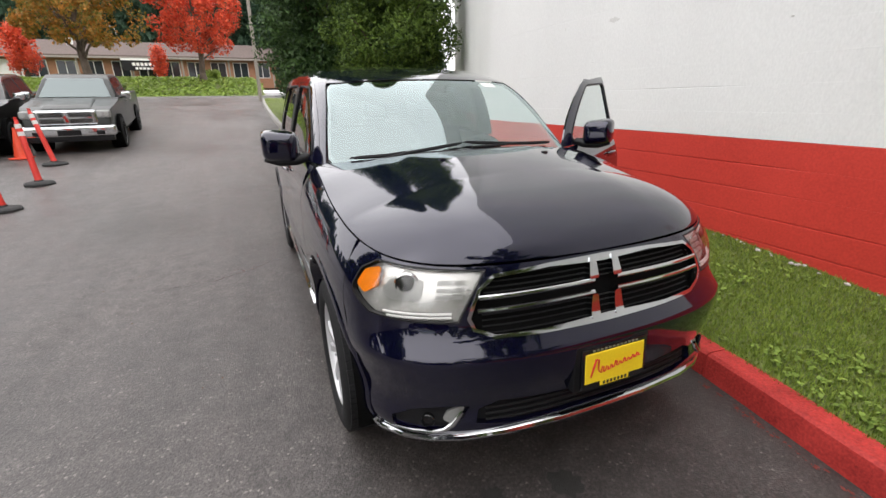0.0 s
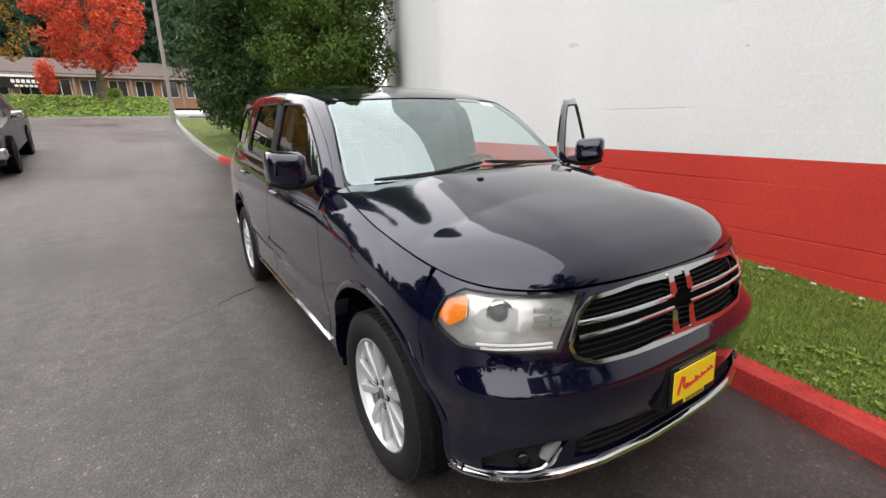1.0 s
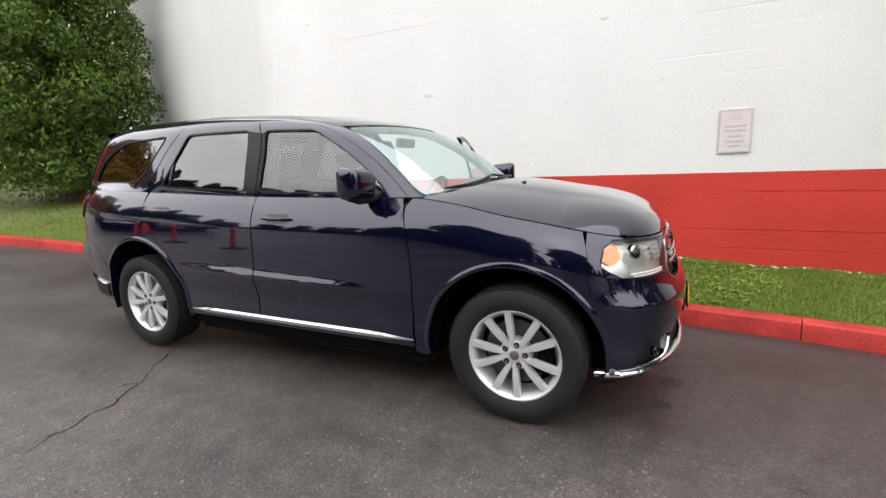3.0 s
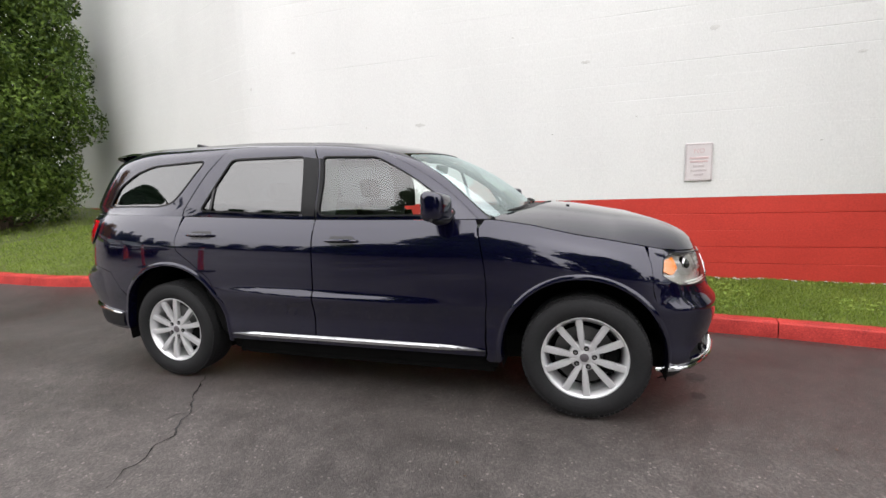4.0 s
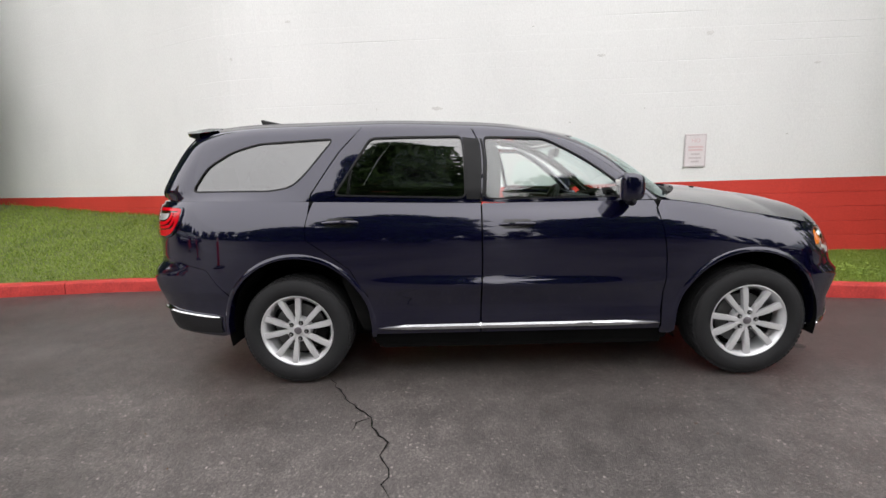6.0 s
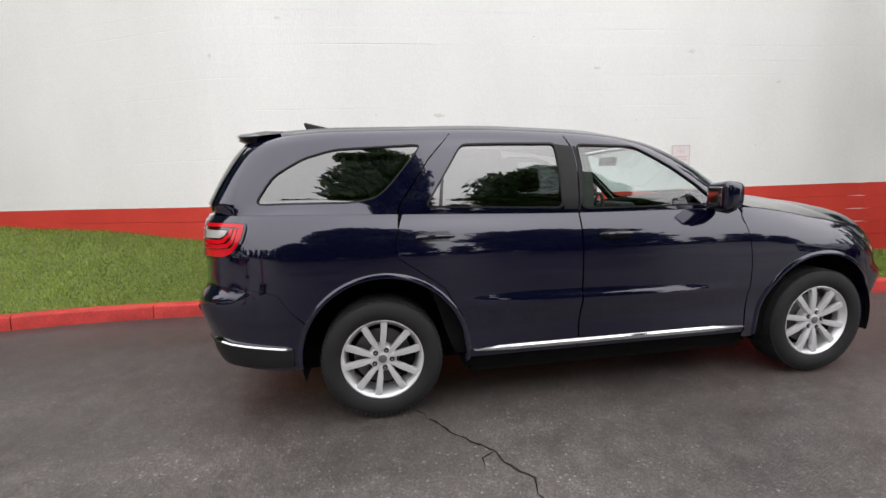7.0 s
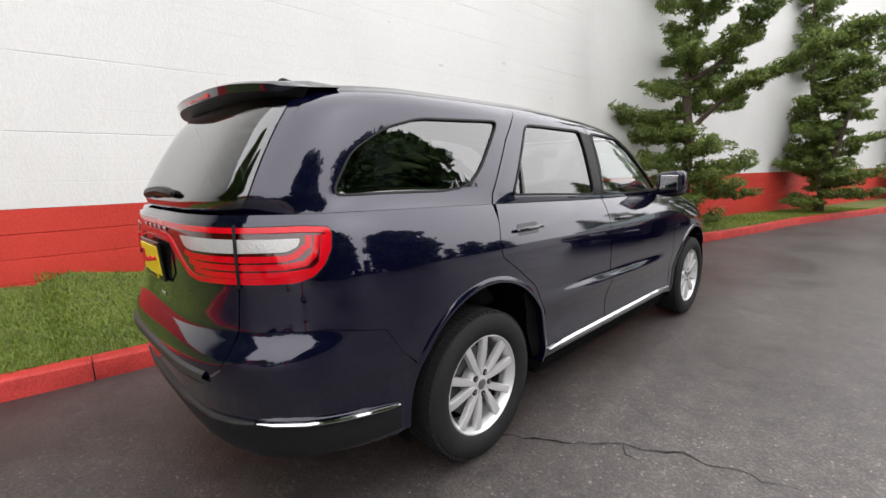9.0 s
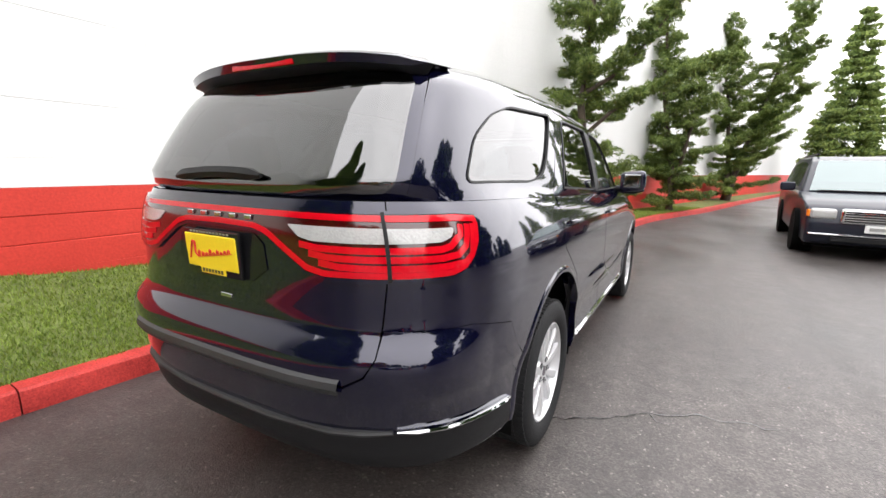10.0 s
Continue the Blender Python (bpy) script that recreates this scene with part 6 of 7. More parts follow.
conifer(-2.70, -19.4, 0.12, [((0, 0, -0.2), (-1.75, 0.3, 8.0), 0.15), ((0, 0, 0.8), (0.85, 0, 7.4), 0.10)], 23, 1.6, (-0.45, 0.1),
        [[(-0.4, 0, 2.2), (-1.0, 0, 3.3), (-1.6, 0, 3.9), (-2.1, 0.1, 4.4)], [(-0.7, 0, 3.4), (-1.5, 0, 4.9), (-2.1, 0, 5.9)]])


def shrub(x, y, z, r, seed, leaf, name="shrub", label="rounded green shrub"):
    rng = random.Random(seed)
    thing = empty(name, x, y, z, label=label, category="shrub")
    bm = bmesh.new()
    centres = []
    for n in range(46):
        a, h = rng.uniform(0, 6.283), rng.uniform(0.1, 1.0)
        q = r * (1 - 0.55 * h * h) * rng.uniform(0.5, 1.0)
        c = (q * math.cos(a), q * math.sin(a), h * r * 0.95)
        centres.append((*c, rng.uniform(0.22, 0.38) * r))
        if n % 6 == 0:
            add_tube(bm, [(0, 0, -0.1), (c[0] * 0.6, c[1] * 0.6, c[2] * 0.5), c], [0.025, 0.018, 0.006], 5)
    part("stems", bm, M_bark, thing)
    leaf_mass("crown", centres, 150, 0.10, leaf, thing, seed=seed)


shrub(-3.5, 39.95, 3.15, 0.9, 33, M_ivy, label="clipped round green bush on the bank")

# grass blades along the strip
rng = np.random.default_rng(5)
blades, bfaces = [], []
def blade_row(n, y0, y1, wide, size):
    for _ in range(n):
        y = rng.uniform(y0, y1)
        x0 = float(kerb_x(y)) + 0.13
        x1 = max(float(wall_x(y)) - 0.01, x0 + 0.6) + wide
        x = rng.uniform(x0, x1)
        z = lawn_z(x, y)
        a, h = rng.uniform(0, 6.283), size * rng.uniform(0.5, 1.3)
        lean_by = rng.uniform(0.2, 1.0) * h
        w = 0.002 + 0.003 * rng.random() + 0.04 * size
        dx, dy = math.cos(a), math.sin(a)
        k = len(blades)
        blades.extend([(x - dy * w, y + dx * w, z - 0.004), (x + dy * w, y - dx * w, z - 0.004), (x + dx * lean_by, y + dy * lean_by, z + h)])
        bfaces.append((k, k + 1, k + 2))
blade_row(70000, -5.5, -0.8, 0.0, 0.026)
blade_row(52000, -0.8, 4.5, 0.0, 0.026)
blade_row(44000, 4.5, 9.0, 0.5, 0.034)
blade_row(16000, -14, -5.5, 0.0, 0.05)
blade_row(24000, 9.0, 25.5, 2.5, 0.07)
grass = raw("grass", blades, bfaces, M_grass)
tagged(grass, "short damp green grass blades with clover", "grass", kind="stuff")
cl = []
for _ in range(900):
    y = rng.uniform(-4.6, -0.6)
    x = rng.uniform(float(kerb_x(y)) + 0.2, float(wall_x(y)) - 0.15)
    if noise.noise((x * 1.3, y * 1.3, 5)) > -0.1:
        cl.append((x, y, lawn_z(x, y) + 0.028, 0.028))
clover = leaf_mass("clover", cl, 7, 0.026, M_ivy, None, flat=0.25, long=1.0, up=2.5, seed=9)
tagged(clover, "small clover leaves scattered through the lawn", "clover", kind="stuff")
# ---- behind: bank, low building, maples, firs, pole ----
def bank_z(x, y):
    t = min(1, max(0, (y - 30.6) / 9.5))
    return 1.93 + 1.45 * t * t * (3 - 2 * t) + 0.12 * noise.noise((x * 0.35, y * 0.35, 3)) * min(1, t * 3)


sheet("bank", lambda y: np.linspace(-60, 1.6, 50), np.r_[np.linspace(30.6, 42, 16), np.linspace(44, 62, 6)], bank_z, M_soil, "grassy bank above the far side of the road", "bank")
rng2 = np.random.default_rng(8)
iv = [(x, y, bank_z(x, y) + 0.10, 0.42) for x, y in zip(rng2.uniform(-34, 1.4, 1700), rng2.uniform(30.8, 42.5, 1700))]
ivy = leaf_mass("ivy", iv, 26, 0.20, M_ivy, None, flat=0.45, long=1.1, up=1.2, seed=14)
tagged(ivy, "light green ivy covering the bank", "ivy", kind="stuff")
bm = bmesh.new()
for x0 in np.arange(-40, 1.0, 3.0):
    add_box(bm, (x0, 30.35, 1.80), (x0 + 2.98, 30.55, 2.02), 0.03, 2)
far_kerb = tagged(part("far_kerb", bm, M_grey_kerb), "pale concrete kerb below the bank", "kerb", kind="structure")

M_roof = material("roof_shingle", (0.115, 0.085, 0.075), rough=0.9, vary=0.25, scale=3, fine=30, bump=0.5)
M_brick = material("tan_brick", (0.32, 0.16, 0.09), rough=0.85, vary=0.2, scale=4, fine=40, bump=0.4)
M_trim_white = material("white_trim", (0.70, 0.69, 0.66), rough=0.6, vary=0.08, bump=0.1)
M_grey_metal = material("galvanised_pole", (0.33, 0.33, 0.32), rough=0.5, metal=0.4, vary=0.15, bump=0.15)
M_wood_pole = material("weathered_pole", (0.26, 0.23, 0.20), rough=0.9, vary=0.25, scale=10, fine=60, bump=0.5, stretch=(1, 1, 0.15))

office = empty("low_building", -16, 56, 4.2, label="long single-storey brick building with a brown shingle roof", category="building")


def office_box(name, lo, hi, mat, parent=office, bevel=0.02):
    bm = bmesh.new()
    add_box(bm, lo, hi, bevel, 1)
    return part(name, bm, mat, parent)


office_box("wall", (-26, 0, -1.0), (24, 9, 2.25), M_brick)
bm = bmesh.new()
ridge = [(-27, -1.1, 2.05), (-27, 4.5, 3.9), (-27, 10.1, 2.05)]
for x in (-27, 25):
    for _, y, z in ridge:
        bm.verts.new((x, y, z))
    for _, y, z in ridge:
        bm.verts.new((x, y, z + 0.16))
v = list(bm.verts)
for q in ((0, 1, 7, 6), (1, 2, 8, 7), (3, 4, 10, 9), (4, 5, 11, 10), (0, 3, 9, 6), (2, 5, 11, 8), (0, 1, 4, 3), (1, 2, 5, 4), (6, 7, 10, 9), (7, 8, 11, 10)):
    bm.faces.new([v[i] for i in q])
office_roof = part("roof", bm, M_roof, office, smooth=False)
office_box("fascia", (-27, -1.14, 1.88), (25, -1.06, 2.08), M_wood_pole, office_roof)
for x in (-16.5, -8.2, 1.0):
    office_box("chimney", (x, 2.6, 3.2), (x + 0.5, 3.1, 4.35), M_trim_white, office_roof)
M_pane = material("dark_pane", (0.03, 0.035, 0.04), rough=0.08, vary=0.2, bump=0.0)
for n, x in enumerate(np.arange(-25, 23, 2.3)):
    if n == 9:
        office_box("garage_door", (x - 0.2, -0.08, -0.6), (x + 2.0, 0.0, 1.75), M_trim_white)
        continue
    win = office_box("window", (x, -0.06, 0.1), (x + 1.6, 0.0, 1.75), M_trim_white)
    office_box("pane", (x + 0.08, -0.075, 0.18), (x + 0.76, -0.05, 1.67), M_pane, win)
    office_box("pane", (x + 0.84, -0.075, 0.18), (x + 1.52, -0.05, 1.67), M_pane, win)
for x in np.arange(-25.5, 24, 4.6):
    office_box("post", (x, -0.9, -1.0), (x + 0.16, -0.74, 1.95), M_wood_pole)
board = office_box("signboard", (5.9, -1.25, 0.75), (9.9, -1.15, 1.95), M_black)
for n, x in enumerate(np.arange(6.9, 9.6, 0.36)):
    office_box("sign_bar", (x, -1.27, 1.20), (x + 0.26, -1.25, 1.50), M_trim_white, board, 0.0)
for n, x in enumerate(np.arange(7.1, 8.7, 0.34)):
    office_box("sign_bar", (x, -1.27, 0.85), (x + 0.25, -1.25, 1.05), M_trim_white, board, 0.0)

office_box("sign_bar", (5.95, -1.27, 1.72), (9.85, -1.25, 1.92), M_trim_white, board, 0.0)

maple(-2.3, 37.5, 2.9, 9.2, 2.9, M_leaf_red, 41, "bright red autumn maple on the bank", 120, 130, 0.17)
maple(-5.7, 44.5, 3.3, 2.8, 0.32, M_leaf_red, 42, "small crimson maple in front of the low building", 30, 70, 0.14)
maple(-13.8, 40.5, 3.2, 3.6, 0.85, M_leaf_red, 43, "small red maple beside the low building", 50, 80, 0.15)
maple(-8.6, 32.5, 2.2, 11.0, 4.0, M_leaf_orange, 44, "tall maple turning from green to orange", 170, 140, 0.17)

pole = empty("utility_pole", 0.75, 25.5, 2.0, label="thin weathered utility pole at the road's edge", category="pole")
bm = bmesh.new()
add_cyl(bm, (0, 0, -0.6), (0.1, 0, 10.5), 0.10, 0.075, 14)
part("shaft", bm, M_wood_pole, pole)
lamp_post = empty("street_lamp", -11.0, 62.0, 5.0, label="grey street lamp behind the low building", category="street lamp")
bm = bmesh.new()
add_tube(bm, [(0, 0, -1), (0, 0, 4.6), (-0.15, 0, 4.9), (-0.45, 0, 5.0)], [0.06, 0.045, 0.04, 0.03], 8)
part("shaft", bm, M_grey_metal, lamp_post)
bm = bmesh.new()
add_box(bm, (-0.75, -0.12, 4.94), (-0.4, 0.12, 5.05), 0.05, 2)
part("lamp_head", bm, M_grey_metal, lamp_post)


def fir_wood(name, spots, seed, label, leaf=None, count=22, size=0.42, fill=5, stout=1.0):
    """Far firs joined into one mass: tapered stems with drooping tiers."""
    rng = random.Random(seed)
    verts, faces, centres = [], [], []
    for x, y, z, h in spots:
        r0 = h * rng.uniform(0.15, 0.21) * stout
        tiers = int(h * 2.2)
        for n in range(tiers):
            t = n / tiers
            rr = r0 * (1 - t) ** 0.9 * rng.uniform(0.8, 1.1) + 0.1
            zz = z + h * (0.06 + 0.94 * t)
            m = max(4, int(rr * fill))
            for k in range(m):
                a = rng.uniform(0, 6.283)
                q = rr * rng.uniform(0.45, 1.0)
                centres.append((x + q * math.cos(a), y + q * math.sin(a), zz - 0.18 * q, 0.30 + 0.10 * rr))
    ob = leaf_mass(name, centres, count, size, leaf or M_far_green, None, flat=0.5, long=2.2, seed=seed)
    return tagged(ob, label, "forest", kind="stuff")


rr3 = random.Random(77)
fir_wood("far_forest", [(-52 + 2.5 * i + rr3.uniform(-1, 1), 70 + rr3.uniform(-3, 10), 5.0, rr3.uniform(10, 19)) for i in range(30)] + [(-54 + 2.1 * i + rr3.uniform(-1, 1), 84 + rr3.uniform(-2, 6), 7.0, rr3.uniform(17, 25)) for i in range(36)], 51, "dark green fir wood on the skyline")
fir_wood("far_trees", [(6 + 4.0 * i, 60 + rr3.uniform(-6, 6), 4.0, rr3.uniform(12, 18)) for i in range(6)], 52, "tall firs behind the building's end")
cone_firs = [(-8.7, -30, 0.0, 10.5), (-14.5, -33, 0.0, 9.0), (-19, -36, 0, 9.5)]
fir_wood("clipped_firs", cone_firs, 53, "row of cone-shaped green conifers beyond the parked van", M_needle, 105, 0.11, 15, 1.05)
# trees across the lot, seen only in the paintwork and the glass
fir_wood("lot_trees", [(-24 - rr3.uniform(0, 3), y, 0.0, rr3.uniform(4.8, 7.6)) for y in np.arange(-30, 40, 2.4)], 54, "line of low dark trees on the far side of the lot")


def dome_tree(x, y, height, radius, seed):
    """A broad full-crowned tree: trunk and a rounded crown of large clumps."""
    rng = random.Random(seed)
    tree = empty("lot_tree", x, y, 0.0, label="broad dark tree on the far side of the lot", category="tree")
    trunk_part(tree, (0, 0, -0.3), (0.2, 0, height * 0.7), 0.35, 0.08, seed=seed)
    mid, tall_by = height * 0.50, height * 0.49
    centres = []
    for _ in range(300):
        d = Vector((rng.gauss(0, 1), rng.gauss(0, 1), rng.gauss(0, 1))).normalized() * rng.uniform(0.35, 1.0) ** 0.6
        centres.append((d.x * radius, d.y * radius, mid + d.z * tall_by, rng.uniform(0.7, 1.3)))
    leaf_mass("crown", centres, 60, 0.55, M_leaf_deep, tree, seed=seed)


for n, (x, y, h, r) in enumerate(((-19.5, 2.9, 17.5, 3.9), (-19.0, -8.0, 13.0, 4.8), (-21.0, 8.0, 8.0, 3.4))):
    dome_tree(x, y, h, r, 61 + n)
FAR = Matrix.Translation((-1.24, -3.38, 0)) @ Matrix.Rotation(radians(2.4), 4, "Z") @ Matrix.Translation((1.34, 3.39, 0))
for ob in [o for o in scene.objects if o.parent is None and o.name.split(".")[0] in ("bank", "ivy", "far_kerb", "low_building", "maple_tree", "utility_pole", "street_lamp", "far_forest", "far_trees")]:
    ob.matrix_basis = FAR @ ob.matrix_basis
# ---- parked vehicles and traffic markers ----
M_grey_paint = material("grey_truck_paint", (0.034, 0.037, 0.035), rough=0.45, metal=0.2, vary=0.08, bump=0.0, coat=0.35, spec=0.3)
M_black_paint = material("black_truck_paint", (0.006, 0.006, 0.006), rough=0.3, vary=0.08, bump=0.0, coat=1.0)
M_slate_paint = material("slate_van_paint", (0.010, 0.012, 0.022), rough=0.35, metal=0.0, vary=0.08, bump=0.0, coat=0.4, spec=0.2)


def hull(name, profile, width, mat, parent, bevel=0.05, label="", segments=3):
    """A body from its side outline, with a width that may change along and up it."""
    bm = bmesh.new()
    L = [bm.verts.new((width(y, z), y, z)) for y, z in profile]
    R = [bm.verts.new((-width(y, z), y, z)) for y, z in profile]
    n = len(profile)
    for i in range(n):
        bm.faces.new((L[i], L[(i + 1) % n], R[(i + 1) % n], R[i]))
    bm.faces.new(L[::-1])
    bm.faces.new(R)
    bmesh.ops.recalc_face_normals(bm, faces=bm.faces)
    bmesh.ops.bevel(bm, geom=list(bm.edges), offset=bevel, segments=segments, affect="EDGES", profile=0.6, clamp_overlap=True)
    return part(name, bm, mat, parent, label)


def slab(name, corners, thick, mat, parent, bevel=0.01):
    """A plate from four corners, given a thickness."""
    bm = bmesh.new()
    c = [Vector(p) for p in corners]
    nrm = (c[1] - c[0]).cross(c[3] - c[0]).normalized() * thick
    a, b = [bm.verts.new(p) for p in c], [bm.verts.new(p + nrm) for p in c]
    bm.faces.new(a[::-1])
    bm.faces.new(b)
    for i in range(4):
        bm.faces.new((a[i], a[(i + 1) % 4], b[(i + 1) % 4], b[i]))
    bmesh.ops.recalc_face_normals(bm, faces=bm.faces)
    return part(name, bm, mat, parent, smooth=False)


def block(name, lo, hi, mat, parent, bevel=0.02, segments=2):
    bm = bmesh.new()
    add_box(bm, lo, hi, bevel, segments)
    return part(name, bm, mat, parent)


def add_wheels(parent, spots, r=0.40):
    k = r / 0.3725
    for x, y, rz in spots:
        w = copy_thing(wheel, pose(x, y, r))
        w.parent = parent
        w.matrix_basis = pose(x, y, r, 0, 0, rz) @ Matrix.Diagonal((k, k, k, 1))


def pickup(x, y, z, rz, mat, label):
    """A crew-cab pickup, its front towards -y."""
    car = empty("pickup_truck", label=label, category="truck")
    low_w = lambda yy, zz: 0.99 - 0.03 * max(0, zz - 0.9) - 0.10 * max(0, (-2.30 - yy) / 0.4)
    body = hull("body", [(-2.72, 0.52), (-2.76, 0.75), (-2.72, 0.98), (-2.62, 1.08), (-2.35, 1.15), (-1.80, 1.215), (-1.30, 1.26), (-1.25, 1.30), (3.0, 1.30), (3.05, 0.62), (2.3, 0.50), (-2.2, 0.46)], low_w, mat, car, 0.07)
    cab_w = lambda yy, zz: 0.93 - 0.22 * max(0, zz - 1.25) / 0.65
    hull("cab", [(-1.30, 1.22), (-0.62, 1.78), (-0.35, 1.88), (0.95, 1.88), (1.25, 1.80), (1.35, 1.22)], cab_w, mat, car, 0.06)
    slab("windscreen", [(0.80, -1.19, 1.325), (0.62, -0.63, 1.79), (-0.62, -0.63, 1.79), (-0.80, -1.19, 1.325)], -0.02, M_pane_light, car)
    for s in (1, -1):
        slab("side_window", [(s * 0.925, -0.88, 1.33), (s * 0.745, -0.42, 1.79), (s * 0.745, 0.28, 1.80), (s * 0.925, 0.28, 1.33)], 0.012 * s, M_pane, car)
        slab("side_window", [(s * 0.925, 0.36, 1.33), (s * 0.745, 0.36, 1.80), (s * 0.745, 0.98, 1.79), (s * 0.925, 1.10, 1.33)], 0.012 * s, M_pane, car)
        lampo = block("headlamp", (s * 0.765 - 0.15, -2.775, 0.90), (s * 0.765 + 0.15, -2.60, 1.08), M_bezel, car, 0.05, 3)
        for lx in (0.69, 0.83):
            bm = bmesh.new()
            add_cyl(bm, (s * lx, -2.77, 0.99), (s * lx, -2.79, 0.99), 0.055, 0.05, 18)
            part("lamp_bowl", bm, M_white_lens, lampo)
        m2 = block("mirror", (s * 1.13 - 0.12, -0.98, 1.27), (s * 1.13 + 0.12, -0.84, 1.45), M_chrome, car, 0.04)
        block("mirror_arm", (s * 0.98 - 0.08, -0.92, 1.27), (s * 0.98 + 0.08, -0.86, 1.31), M_black, m2, 0.01)
        for hy in (0.15, 1.05):
            block("handle", (s * 0.985 - 0.02, hy - 0.1, 1.12), (s * 0.985 + 0.02, hy + 0.1, 1.15), M_chrome, car, 0.01)
        for wy in (-1.75, 1.90):
            bm = bmesh.new()
            add_cyl(bm, (s * 0.70, wy, 0.44), (s * 1.0, wy, 0.44), 0.47, 0.47, 28)
            part("wheel_arch", bm, M_dark, car)
    hull("hood_bulge", [(-2.60, 1.00), (-2.56, 1.12), (-2.30, 1.20), (-1.80, 1.265), (-1.36, 1.315), (-1.28, 1.10)], lambda yy, zz: 0.52 - 0.05 * max(0, zz - 1.15) / 0.1, mat, car, 0.05)
    gr = block("grille", (-0.63, -2.80, 0.74), (0.63, -2.64, 1.10), M_chrome, car, 0.075, 5)
    for sx in (-1, 1):
        for z0, z1 in ((0.785, 0.905), (0.935, 1.055)):
            block("grille_opening", (sx * 0.29 - 0.255, -2.812, z0), (sx * 0.29 + 0.255, -2.79, z1), M_bezel, gr, 0.03, 3)
            for q in np.linspace(z0 + 0.025, z1 - 0.025, 4):
                block("grille_bar", (sx * 0.29 - 0.23, -2.822, q - 0.007), (sx * 0.29 + 0.23, -2.805, q + 0.007), M_black, gr, 0.003, 1)
    bp = block("bumper", (-0.97, -2.87, 0.46), (0.97, -2.60, 0.73), M_chrome, car, 0.085, 5)
    block("lower_bumper", (-0.90, -2.83, 0.34), (0.90, -2.64, 0.50), M_black, bp, 0.03, 2)
    block("plate_bar", (-0.24, -2.885, 0.50), (0.24, -2.85, 0.63), M_black, bp, 0.004, 1)
    for sx in (-1, 1):
        block("fog_lamp", (sx * 0.64 - 0.09, -2.882, 0.50), (sx * 0.64 + 0.09, -2.84, 0.60), M_black, bp, 0.01, 1)
    block("bed_liner", (-0.78, 1.45, 1.00), (0.78, 2.95, 1.312), M_black, car, 0.02)
    block("underbody", (-0.85, -2.4, 0.30), (0.85, 2.8, 0.6), M_dark, car, 0.03)
    add_wheels(car, [(-0.88, -1.75, 0), (0.88, -1.75, 180), (-0.88, 1.90, 0), (0.88, 1.90, 180)], 0.41)
    car.matrix_basis = pose(x, y, z, 4.0, 0, rz) @ Matrix.Scale(0.955, 4)
    return car


M_pane_light = glass("far_glass", (0.20, 0.24, 0.24), 0.17, (0.86, 0.97, 0.97))
pickup(-5.36, 12.85, 0.58, 4.4, M_grey_paint, "grey crew-cab pickup with a chrome grille parked on the lot")
pickup(-7.55, 12.45, 0.55, 4.4, M_black_paint, "black pickup with chrome mirrors parked beside the grey one")


